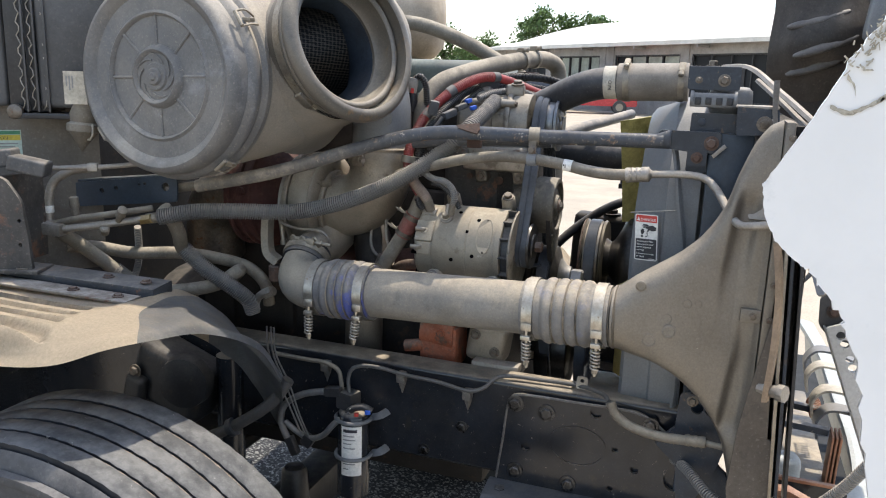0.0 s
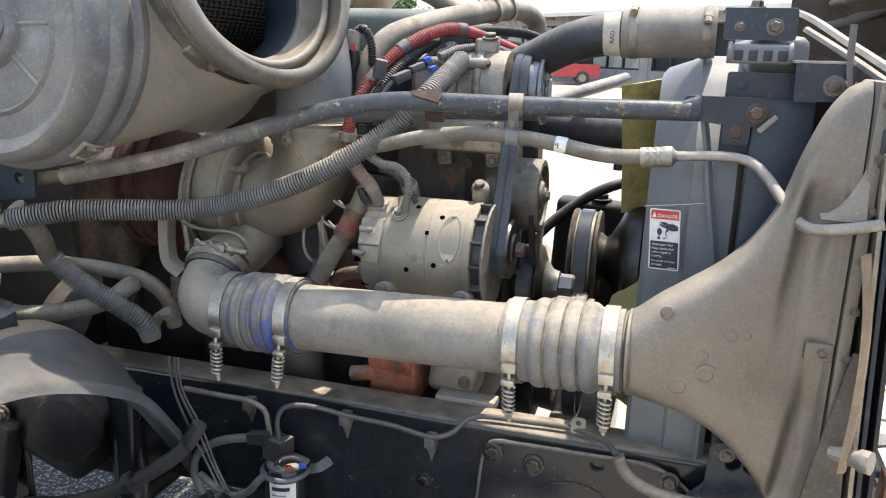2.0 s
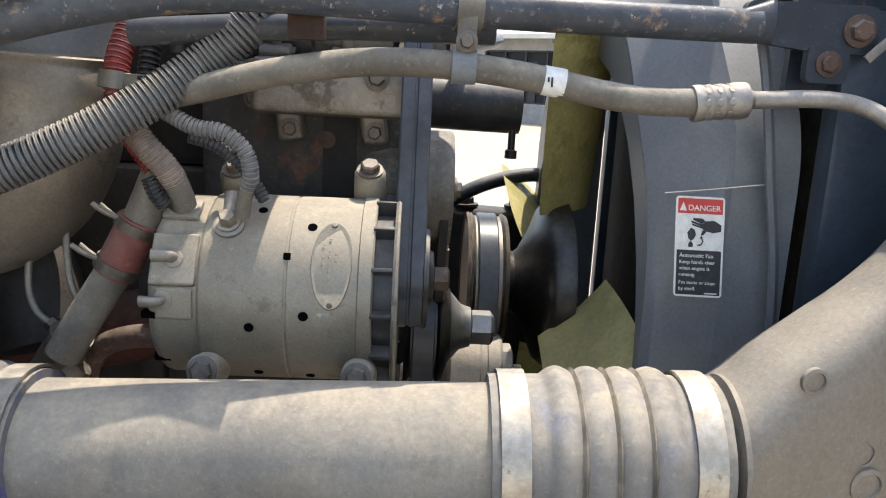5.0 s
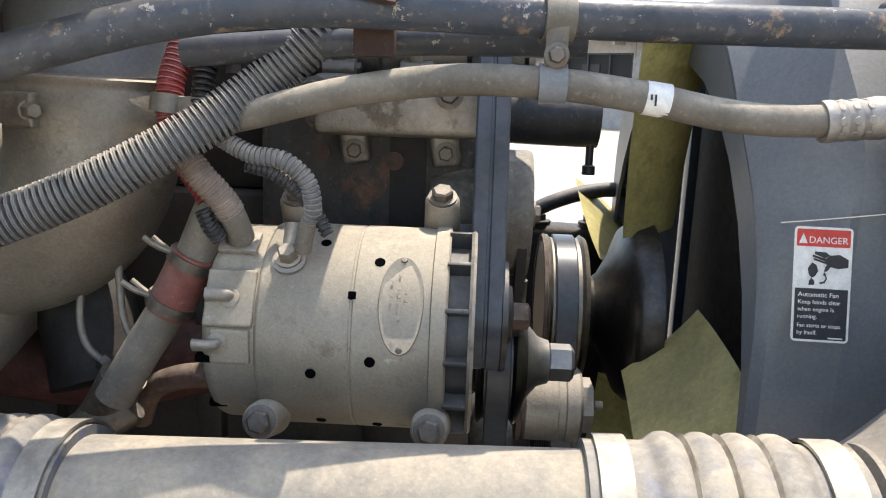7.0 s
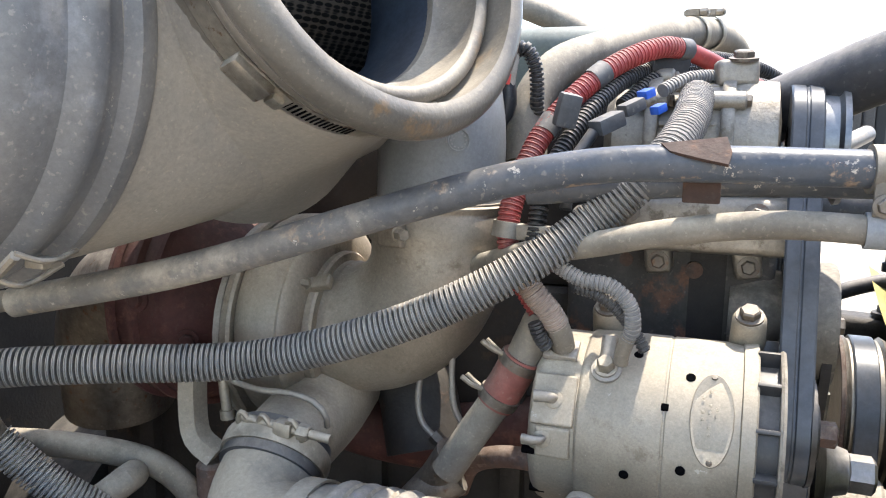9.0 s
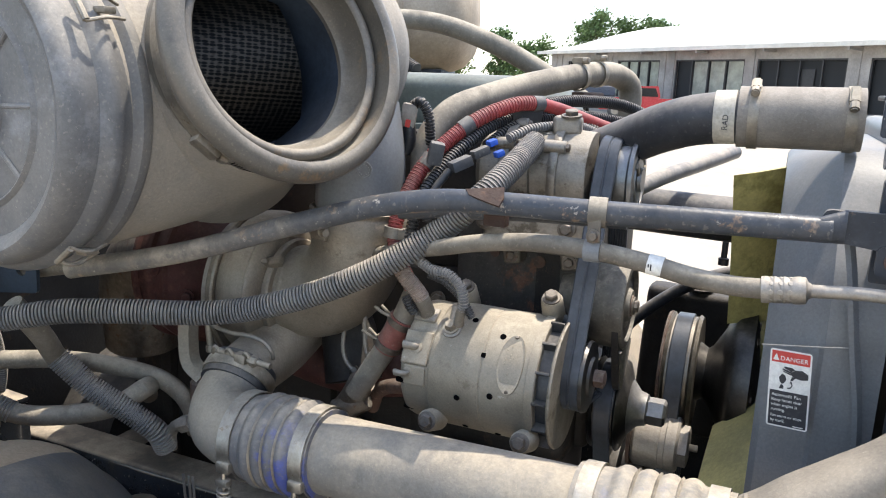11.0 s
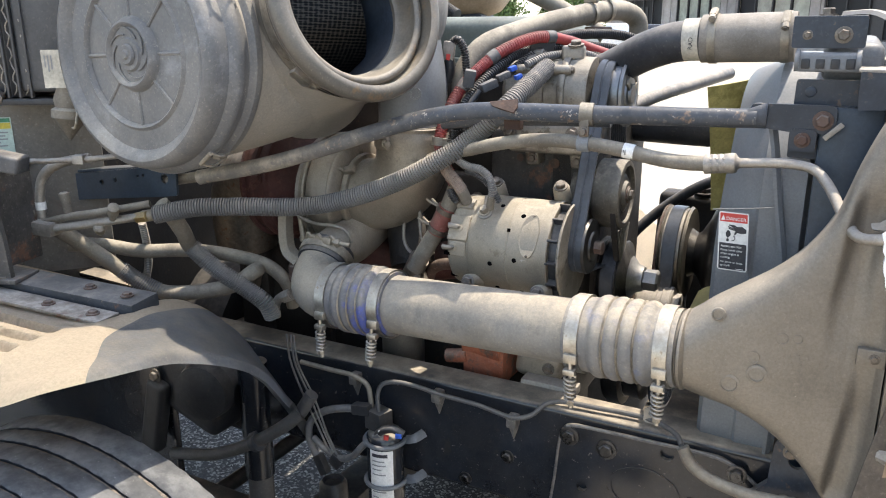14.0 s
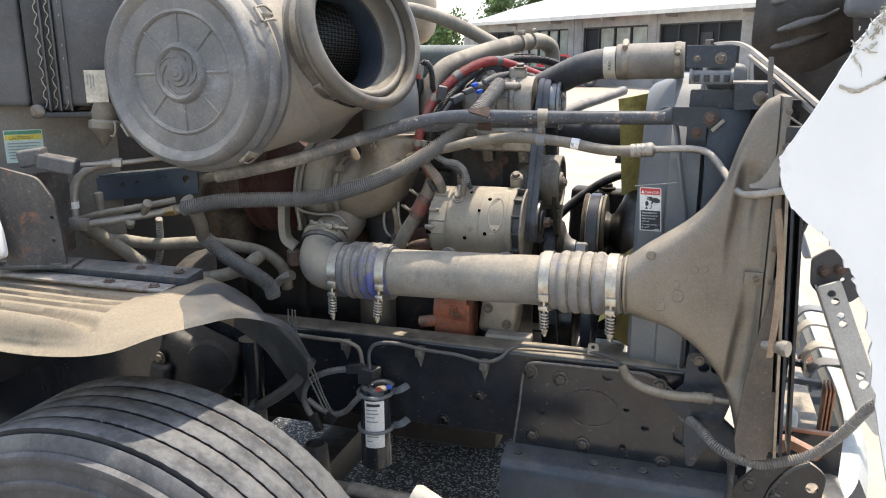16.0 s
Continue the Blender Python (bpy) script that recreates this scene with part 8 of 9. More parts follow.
def drier():
    t = thing("receiver_drier", (-0.785, 1.60, 0.665), "black receiver drier can with a paper label, strapped to the rail", "drier can")
    c = Vector((-0.790, 1.600, 0))
    part("can", turned([(0.668, 0.0), (0.668, 0.035), (0.674, 0.040), (0.885, 0.040), (0.893, 0.034), (0.897, 0.020), (0.897, 0.0)], c, (0, 0, 1), 40, False), M_FRAME, t)
    bm = bmesh.new()
    rings = []
    for z in (0.735, 0.865):
        rings.append([c + Vector((0.0408 * math.cos(a), 0.0408 * math.sin(a), z)) for a in (radians(-110 + 75 * k / 14) for k in range(15))])
    loft(bm, rings, closed=False, caps=False)
    lab = part("paper_label", bm, M_WHITE, t)
    for z, ln in ((0.858, 50), (0.842, 40), (0.832, 44), (0.822, 30), (0.810, 44), (0.780, 36), (0.768, 44), (0.755, 20)):
        bm = bmesh.new()
        h = 0.008 if z > 0.85 else 0.003
        loft(bm, [[c + Vector((0.0412 * math.cos(a), 0.0412 * math.sin(a), zz)) for a in (radians(-102 + ln * k / 8) for k in range(9))] for zz in (z, z - h)], closed=False, caps=False)
        part("print", bm, M_LABELBLK if z > 0.85 else M_LABELGREY, lab)
    part("cap_block", block((-0.805, 1.60, 0.918), (0.048, 0.040, 0.045), (0, 0, -15), 0.004), M_LOOM, t)
    for z in (0.875, 0.778):
        bm = bmesh.new()
        ring = [c + Vector((0.044 * math.cos(a), 0.044 * math.sin(a), z)) for a in (radians(20 - 250 * k / 24) for k in range(25))]
        tube(bm, ring + [(-0.80, 1.648, z)], 0.005, 8, 0.008)
        tube(bm, [ring[0], (-0.725, 1.610, z + 0.010), (-0.715, 1.64, z + 0.012)], 0.010, 4, 0.01, flat=0.3)
        part("strap", bm, M_SHROUD, t)
    s = thing("pressure_switch", (-0.775, 1.585, 0.895), "pressure switch plug with blue and red tabs", "sensor")
    part("plug", hose([(-0.800, 1.575, 0.880), (-0.785, 1.575, 0.905), (-0.755, 1.58, 0.915), (-0.735, 1.585, 0.905)], 0.009, 12), M_LOOM, s)
    part("tab", block((-0.742, 1.578, 0.905), (0.014, 0.010, 0.012), (0, 0, 20), 0.002), M_BLUE, s)
    part("tab", block((-0.768, 1.570, 0.897), (0.010, 0.008, 0.009), (0, 0, 20), 0.001), M_LABELRED, s)
    part("clip", block((-0.778, 1.572, 0.908), (0.016, 0.006, 0.010), (0, -20, 20), 0.001), M_WHITE, s)
    k = thing("sensor_cable", (-0.9, 1.6, 0.8), "looped grey sensor cable with connectors", "cable")
    part("cable", hose([(-0.835, 1.590, 0.936), (-0.885, 1.59, 0.928), (-0.94, 1.59, 0.908), (-0.985, 1.595, 0.870), (-0.998, 1.60, 0.828), (-0.985, 1.60, 0.790), (-0.965, 1.60, 0.765)], 0.0085, 12), M_LOOMG, k)
    part("cable", hose([(-0.985, 1.60, 0.825), (-0.95, 1.595, 0.808), (-0.91, 1.59, 0.798), (-0.87, 1.585, 0.815), (-0.83, 1.575, 0.860), (-0.785, 1.572, 0.900)], 0.0075, 12), M_LOOMG, k)
    part("connector", block((-0.842, 1.592, 0.936), (0.045, 0.024, 0.024), (0, -8, 0), 0.005), M_LOOM, k)
    part("connector", block((-0.915, 1.592, 0.790), (0.030, 0.022, 0.030), (0, 30, 0), 0.004), M_LOOM, k)
    part("connector", block((-0.965, 1.60, 0.762), (0.022, 0.020, 0.05), (0, -25, 0), 0.004), M_LOOM, k)
    for i, dx in enumerate((0.0, 0.012, 0.020)):
        w = thing("thin_wire", (-0.98, 1.58, 0.85), "thin loose wire hanging beside the rail", "wire", "loose wires by the rail")
        part("wire", hose([(-1.01 + dx, 1.56, 1.09), (-1.012 + dx, 1.57, 1.02), (-0.99 + dx * 1.5, 1.58, 0.94), (-0.955 + dx, 1.585, 0.86), (-0.93 + dx, 1.59, 0.80)], 0.0022, 6, 0.02), M_LOOMG, w)
    r = thing("rail_pipe", (-0.65, 1.61, 0.95), "dusty steel pipe clipped along the chassis rail", "pipe")
    part("pipe", hose([(-0.800, 1.595, 0.935), (-0.804, 1.597, 0.975), (-0.795, 1.60, 1.000), (-0.770, 1.605, 1.010), (-0.72, 1.61, 1.010), (-0.67, 1.618, 1.000), (-0.58, 1.622, 0.994), (-0.50, 1.622, 0.985), (-0.468, 1.63, 0.995), (-0.44, 1.655, 1.018), (-0.34, 1.668, 1.022), (-0.245, 1.668, 1.022), (-0.19, 1.62, 1.03), (-0.172, 1.575, 1.035)], 0.0048, 12, 0.010), M_BOX, r)
    part("pipe", hose([(-1.02, 1.615, 1.000), (-0.93, 1.615, 0.998), (-0.87, 1.612, 0.998), (-0.838, 1.61, 0.985), (-0.828, 1.605, 0.960), (-0.822, 1.60, 0.930)], 0.0055, 12, 0.010), M_HOSE, r)
    for x, z in ((-0.885, 0.985), (-0.678, 0.990), (-0.508, 0.975)):
        bm = bmesh.new()
        box(bm, (x, 1.634, z - 0.004), (0.022, 0.026, 0.026), bevel=0.005)
        lathe(bm, [(-0.006, 0.0105), (0.010, 0.0095), (0.022, 0.0050), (0.034, 0.0012)], (x, 1.640, z - 0.014), (0, 0, -1), 6)
        part("pipe_clip", bm, M_CLIP, r)
    bm = plate(bmesh.new(), rounded([(-0.014, 0), (0.014, 0), (0.012, 0.03), (-0.012, 0.03)], 0.006), [(0, 0.02, 0.005)], Matrix.Translation((-0.246, 1.67, 1.016)) @ XZ, 0.004)
    part("clip_tab", bm, M_ALU, r)
    h = thing("lower_hose", (-0.05, 1.57, 0.98), "dusty grey hose curving along the radiator's foot", "hose")
    part("rubber_hose", hose([(-0.170, 1.572, 1.036), (-0.155, 1.570, 1.010), (-0.125, 1.568, 0.992), (-0.07, 1.565, 0.982), (0.0, 1.56, 0.986), (0.02, 1.56, 0.988)], 0.0105, 16), M_HOSE, h)
    part("crimp_ferrule", hose([(-0.012, 1.562, 0.985), (0.030, 1.558, 0.989)], 0.0125, 18, 0.0025, shape=lambda s, T: 1 - 0.1 * (0.5 + 0.5 * math.cos(2 * math.pi * s / 0.014))), M_HOSE, h)
    part("metal_pipe", hose([(0.025, 1.558, 0.988), (0.065, 1.545, 0.991), (0.086, 1.52, 1.005), (0.092, 1.50, 1.04), (0.100, 1.48, 1.10)], 0.0065, 12), M_HOSE, h)
    sb = thing("radiator_support", (0.02, 1.57, 0.88), "dark slotted radiator support bracket", "bracket")
    out = rounded([(-0.030, 1.075), (0.060, 1.078), (0.075, 0.99), (0.05, 0.90), (0.0, 0.80), (-0.015, 0.80), (-0.035, 0.985)], 0.012)
    part("bracket_plate", plate(bmesh.new(), out, [(0.006, 1.045, 0.0125), (0.0335, 1.045, 0.0125)], Matrix.Translation((0, 1.60, 0)) @ XZ, 0.008), M_STEELBLK, sb)
    part("strut", block((0.03, 1.61, 0.90), (0.22, 0.02, 0.07), (0, 42, 0), 0.008), M_STEELBLK, sb)
    bolt(sb, (-0.005, 1.592, 1.06), (0, -1, 0), 0.008, 0.008)


drier()


def under_truck():
    a = thing("front_axle", (-1.15, 2.08, 0.4), "dark grimy front axle beam with steering parts", "axle")
    part("beam", block((-1.12, 2.08, 0.42), (0.12, 1.75, 0.12), bevel=0.02), M_UNDER, a)
    part("kingpin", turned([(-0.14, 0.07), (-0.10, 0.08), (0.10, 0.08), (0.14, 0.06)], (-1.08, 1.30, 0.47), (0, 0, 1), 24), M_UNDER, a)
    for y in (1.60, 2.56):
        for k in range(3):
            part("leaf_spring", block((-1.1, y, 0.52 + k * 0.022), (1.5 - 0.3 * k, 0.08, 0.018), bevel=0.003), M_FRAME, a)
    part("tie_rod", hose([(-1.40, 1.30, 0.52), (-1.39, 2.05, 0.50), (-1.40, 2.85, 0.52)], 0.022, 14), M_UNDER, a)
    part("drag_link", hose([(-1.39, 1.55, 0.70), (-1.25, 1.55, 0.735), (-1.10, 1.55, 0.815), (-0.985, 1.55, 0.905), (-0.95, 1.56, 0.96)], 0.015, 14), M_BOX, a)
    part("link_clamp", turned([(-0.008, 0.0185), (-0.008, 0.024), (0.008, 0.024), (0.008, 0.0185)], (-1.11, 1.55, 0.808), (0.87, 0, 0.45), 20), M_STEELBLK, a)
    s = thing("shock_absorber", (-1.135, 1.58, 0.6), "dark shock absorber tube behind the wheel", "shock absorber")
    part("upper_tube", turned([(0, 0.0), (0, 0.034), (0.29, 0.034), (0.295, 0.0)], (-1.135, 1.58, 0.70), (0, 0, 1), 28), M_FRAME, s)
    part("lower_tube", turned([(0, 0.0), (0, 0.030), (0.29, 0.030)], (-1.135, 1.58, 0.41), (0, 0, 1), 28), M_BOX, s)
    g = thing("steering_gear", (-1.3, 1.58, 0.75), "dark grimy steering box under the fender", "steering gear")
    part("housing", block((-1.30, 1.585, 0.90), (0.22, 0.12, 0.16), (0, 20, 0), 0.03, 4), M_UNDER, g)
    part("cover", turned([(0, 0.07), (0.03, 0.065), (0.035, 0.04)], (-1.22, 1.52, 0.93), (0.2, -1, 0), 28), M_UNDER, g)
    for x, z in ((-1.20, 0.97), (-1.26, 0.88), (-1.38, 0.93)):
        bolt(g, (x, 1.515, z), (0, -1, 0), 0.012, 0.012)
    part("pitman_arm", block((-1.40, 1.52, 0.82), (0.06, 0.04, 0.20), (0, 15, 0), 0.015, 3), M_UNDER, g)
    # added panel: hides lit ground and keeps the wheel well dark
    sp = thing("gap_dark_panel", (-1.8, 1.6, 0.3), "black panel added behind the wheel to keep the gap dark", "shield")
    part("panel", block((-1.86, 1.60, 0.70), (0.95, 0.02, 0.86), (0, 0, -4), 0.006), M_FRAME, sp)
    part("fold", block((-1.86, 1.585, 1.135), (0.95, 0.05, 0.012), (0, 0, -4), 0.004), M_FRAME, sp)
    for x in (-1.46, -1.72, -1.98, -2.24):
        bolt(sp, (x, 1.590 - 0.07 * (x + 1.86), 1.08), (0, -1, 0), 0.010, 0.008)
    # unseen housing, added to block light under the truck
    tr = thing("transmission", (-1.9, 2.08, 0.45), "unseen transmission housing added to shade the ground", "transmission")
    part("housing", turned([(-0.6, 0.0), (-0.6, 0.18), (-0.1, 0.22), (0.3, 0.30), (0.34, 0.30), (0.34, 0.0)], (-1.80, 2.08, 0.80), (1, 0, 0), 32), M_UNDER, tr)
    p = thing("bump_stop", (-1.05, 1.75, 0.5), "black rubber bump stop on the axle", "bump stop")
    part("stop", turned([(0, 0.0), (0, 0.045), (0.14, 0.036), (0.15, 0.028), (0.14, 0.022), (0.14, 0.0)], (-1.05, 1.75, 0.46), (0, 0, 1), 24, False), M_LOOM, p)
    # far tyre is assumed, put here to block sunlit ground beyond
    ps = thing("unseen_far_tyre", (-1.06, 3.05, 0), "unseen far-side truck tyre added to block light below", "tyre")
    part("tyre", turned([(-0.12, 0.30), (-0.14, 0.42), (-0.11, 0.515), (-0.09, 0.53), (0.09, 0.53), (0.11, 0.515), (0.14, 0.42), (0.12, 0.30), (0.0, 0.2), (0.0, 0.0)], (-1.06, 3.05, 0.475), (0, 1, 0), 64, False), M_TYRE, ps)
    # cab shell and step box are out of view, added to shade the bay
    c = thing("unseen_cab_blocker", (-3.0, 2.08, 0.8), "unseen white truck cab added to shade the engine bay", "truck cab")
    part("cab_shell", block((-2.75, 2.08, 1.85), (1.9, 2.25, 1.9), bevel=0.08, segs=3), M_HOOD, c)
    part("bulkhead", block((-1.70, 2.12, 1.45), (0.10, 1.75, 1.05), bevel=0.02), M_UNDER, c)
    part("step_box", block((-2.6, 1.20, 0.62), (1.2, 0.40, 0.5), bevel=0.05), M_FRAME, c)
    # unseen too: darkens the underside from the far side
    f = thing("unseen_far_fender", (-1.2, 2.95, 1.1), "unseen far-side inner fender added to block light", "fender")
    bm = bmesh.new()
    loft(bm, [[(-1.06 + 0.66 * math.cos(a), y, 0.52 + 0.66 * math.sin(a)) for a in (radians(25 + 130 * k / 18) for k in range(19))] for y in (2.60, 2.75, 3.15, 3.25)], closed=False, caps=False)
    bmesh.ops.solidify(bm, geom=bm.faces, thickness=0.006)
    part("shell", bm, M_FENDER, f)
    ab = thing("anti_roll_bar", (-0.5, 1.35, 0.75), "dark bar low in front of the axle", "bar")
    part("bar", hose([(-0.75, 1.35, 0.73), (-0.50, 1.33, 0.735), (-0.30, 1.33, 0.740)], 0.03, 16), M_FRAME, ab)
    w = thing("tow_hook_cover", (-0.50, 1.10, 0.85), "cream plastic bracket end", "bracket")
    part("end", turned([(0, 0.02), (0.01, 0.026), (0.12, 0.022)], (-0.53, 1.16, 0.885), (0.9, 0, -0.42), 16), M_CREAM, w)


under_truck()


def far_mount():
    m = thing("engine_mount", (-0.27, 2.46, 0.95), "black cast engine mount bracket on the far rail", "bracket")
    part("casting", block((-0.28, 2.47, 1.12), (0.30, 0.08, 0.34), (0, 2, 0), 0.02, 3), M_ENGINE, m)
    part("web", block((-0.20, 2.42, 1.08), (0.03, 0.05, 0.36), (0, 14, 0), 0.008), M_ENGINE, m)
    for x in (-0.31, -0.20):
        bolt(m, (x, 2.46, 1.292), (0, 0, 1), 0.020, 0.020, M_ENGINE)
    h = thing("heater_hose", (-0.25, 2.42, 1.25), "black rubber hose behind the fan pulley", "hose")
    part("hose", hose([(-0.56, 2.30, 1.05), (-0.46, 2.38, 1.20), (-0.37, 2.41, 1.285), (-0.29, 2.42, 1.335), (-0.20, 2.44, 1.36), (-0.12, 2.46, 1.36)], 0.014, 16), M_RUBBER, h)


far_mount()


# ---- surge tank on the far side ----
def surge_tank():
    t = thing("surge_tank", (-1.25, 2.65, 1.72), "tan dusty ribbed coolant canister with a cap", "canister")
    c = Vector((-1.14, 2.63, 1.90))
    ax = Vector((1, 0.2, 0)).normalized()
    part("shell", turned([(-0.30, 0.0), (-0.30, 0.13), (-0.28, 0.145), (-0.14, 0.15), (-0.135, 0.144), (-0.125, 0.144), (-0.12, 0.15), (-0.01, 0.15), (-0.005, 0.144), (0.005, 0.144), (0.01, 0.15), (0.10, 0.146), (0.14, 0.13), (0.165, 0.10), (0.17, 0.0)], c, ax, 48, False), M_TANSHELL, t)
    part("seam", turned([(-0.21, 0.148), (-0.205, 0.157), (-0.195, 0.157), (-0.19, 0.148)], c, ax, 48, False), M_TANSHELL, t)
    part("bracket", block((-1.16, 2.63, 1.74), (0.26, 0.10, 0.05), bevel=0.01), M_STEELBLK, t)
    part("cap", turned([(0, 0.04), (0.03, 0.04), (0.035, 0.03)], c + Vector((0, 0, 0.145)), (0, 0, 1), 24), M_TANSHELL, t)


surge_tank()


# ---- radiator top, latch and the tilted hood ----
def latch():
    t = thing("hood_latch_bracket", (-0.03, 1.66, 1.52), "blue-black steel hood latch bracket with bolts", "latch bracket")
    part("top_plate", plate(bmesh.new(), rounded([(-0.079, 1.694), (0.020, 1.694), (0.020, 1.738), (-0.079, 1.738)], 0.005), [], Matrix.Translation((0, 1.662, 0)) @ XZ, 0.008), M_STEELBLK, t)
    part("top_flange", block((-0.03, 1.70, 1.737), (0.10, 0.075, 0.006), bevel=0.002), M_STEELBLK, t)
    for x in (-0.058, -0.010):
        bolt(t, (x, 1.654, 1.713), (0, -1, 0), 0.0085 if x > -0.03 else 0.005, 0.010, M_BOLT)
    bolt(t, (-0.035, 1.69, 1.740), (0, 0, 1), 0.009, 0.012, M_BOLT)
    k = part("knuckle", block((-0.026, 1.652, 1.674), (0.088, 0.026, 0.028), bevel=0.006, segs=3), M_SHROUD, t)
    # no slots are cut: black blocks carry their shade as colour
    for i in range(4):
        part("slot_shade_block", block((-0.056 + i * 0.020, 1.640, 1.672), (0.012, 0.008, 0.015), bevel=0.002), M_LOOM, k)
    for x in (-0.068, 0.014):
        part("knuckle_ear", turned([(-0.003, 0.016), (0.003, 0.016)], (x, 1.650, 1.676), (1, 0, 0), 20), M_SHROUD, k)
    part("lower_plate", plate(bmesh.new(), rounded([(-0.068, 1.528), (0.035, 1.528), (0.030, 1.648), (-0.066, 1.648)], 0.005), [], Matrix.Translation((0, 1.672, 0)) @ XZ, 0.010), M_STEELBLK, t)
    for x, z in ((-0.045, 1.63), (0.010, 1.60)):
        part("rivet", turned([(0, 0.008), (0.004, 0.008), (0.005, 0.005), (0.005, 0)], (x, 1.662, z), (0, -1, 0), 16, False), M_STEELBLK, t)
    pl = part("slotted_washer", plate(bmesh.new(), rounded([(-0.066, 1.543), (-0.028, 1.543), (-0.028, 1.576), (-0.066, 1.576)], 0.007), [], Matrix.Translation((0, 1.640, 0)) @ XZ, 0.010), M_STEELBLK, t)
    bolt(pl, (-0.047, 1.630, 1.560), (0, -1, 0), 0.008, 0.007, M_RUST)
    part("locking_tab", block((-0.006, 1.622, 1.576), (0.008, 0.004, 0.032), (0, 45, 0), 0.001), M_ALU, t)
    g = thing("hood_gusset", (0.06, 1.60, 1.60), "blue-black folded steel gusset at the hood hinge", "gusset")
    part("face", plate(bmesh.new(), rounded([(0.021, 1.610), (0.098, 1.614), (0.094, 1.661), (0.019, 1.664)], 0.004), [(0.086, 1.640, 0.006)], Matrix.Translation((0, 1.604, 0)) @ XZ, 0.005), M_STEELBLK, g)
    part("top", block((0.055, 1.65, 1.665), (0.078, 0.10, 0.004), bevel=0.001), M_ALU, g)
    part("upright", hose([(0.083, 1.597, 1.716), (0.086, 1.597, 1.66), (0.100, 1.597, 1.585), (0.106, 1.585, 1.48)], 0.008, 4, 0.02, flat=0.3), M_ALU, g)
    bolt(g, (0.070, 1.599, 1.634), (0, -1, 0), 0.010, 0.006)
    s = thing("hood_stay", (0.1, 1.7, 1.6), "pair of flat galvanised hood stay bars", "stay bar")
    part("bar", hose([(-0.02, 1.90, 1.746), (0.03, 1.85, 1.746), (0.10, 1.68, 1.690), (0.19, 1.45, 1.605)], 0.0065, 4, 0.02, flat=0.5), M_ALU, s)
    part("bar", hose([(0.055, 1.85, 1.718), (0.10, 1.70, 1.675), (0.18, 1.45, 1.592)], 0.0055, 4, 0.02, flat=0.5), M_ALU, s)
    b = thing("condenser_bracket", (0.13, 1.5, 1.5), "folded galvanised bracket by the condenser", "bracket")
    part("fold", block((0.125, 1.50, 1.60), (0.05, 0.03, 0.004), (0, 35, 0), 0.001), M_ALU, b)
    part("fold", block((0.135, 1.49, 1.565), (0.05, 0.05, 0.05), (0, 0, 0), 0.004), M_LOOM, b)
    part("tap", turned([(0, 0.010), (0.03, 0.008), (0.032, 0.005), (0.05, 0.005)], (0.118, 1.452, 1.548), (0.9, -0.2, -0.1), 14), M_HOSE, b)
    n = thing("drain_cock", (0.13, 1.43, 1.15), "pale brass drain cock at the condenser", "valve")
    part("body", turned([(-0.02, 0.008), (0.0, 0.012), (0.015, 0.012), (0.02, 0.016), (0.032, 0.016)], (0.122, 1.432, 1.168), (0.8, -0.5, 0.1), 8), M_ALU, n)
    e = thing("condenser", (0.15, 2.0, 0.9), "thin condenser stack with dusty metal edges", "condenser")
    part("core", block((0.158, 2.08, 1.24), (0.02, 1.10, 0.66), bevel=0.002), M_CORE, e)
    for x, z, hh, m_ in ((0.134, 1.24, 0.64, M_ZINC), (0.147, 1.22, 0.60, M_STEELBLK), (0.166, 1.20, 0.56, M_LOOM)):
        part("edge_strip", block((x, 1.475 + (x - 0.13) * 0.8, z), (0.006, 0.05, hh), (0, -3, 0), 0.001), m_, e)
    part("seal_strip", hose([(0.106, 1.428, 1.44), (0.118, 1.422, 1.36), (0.122, 1.420, 1.26), (0.118, 1.42, 1.15)], 0.010, 4, 0.02, flat=0.35), M_COPPER2, e)
    fl = thing("rubber_flap", (0.11, 1.44, 0.88), "torn dusty brown rubber side flap", "flap")
    bm = plate(bmesh.new(), [(0.118, 1.30), (0.108, 1.24), (0.090, 1.14), (0.080, 1.07), (0.072, 0.95), (0.078, 0.915), (0.095, 0.918), (0.100, 0.905), (0.136, 0.912), (0.140, 0.93), (0.148, 0.935), (0.146, 1.06), (0.134, 1.06), (0.128, 1.16), (0.124, 1.30)], [], Matrix.Translation((0, 1.455, 0)) @ Matrix.Rotation(radians(4), 4, "Z") @ XZ, 0.005)
    part("flap", bm, M_FLAP, fl)
    lf = thing("rubber_flap", (0.09, 1.43, 1.47), "curled dark rubber baffle on the cooler tank", "flap")
    bm = bmesh.new()
    loft(bm, [[(0.055 + 0.05 * f, 1.474 - 0.010 * math.sin(f * 3.1), 1.478 + 0.075 * f ** 2.0), (0.057 + 0.05 * f, 1.466 - 0.008 * f, 1.472), (0.059 + 0.05 * f, 1.472, 1.469)] for f in (0, 0.2, 0.4, 0.6, 0.8, 1.0)])
    part("baffle", bm, M_FILTER, lf)


M_COPPER2 = mat("rusty_tan_strip", (0.26, 0.19, 0.13), 0.7, 0, 0.3, scale=30)
M_FLAP = mat("brown_dusty_rubber", (0.075, 0.062, 0.05), 0.8, 0, 0.3, scale=10, stain=(0.045, 0.036, 0.03), stain_amt=0.35, stain_scale=14)
latch()


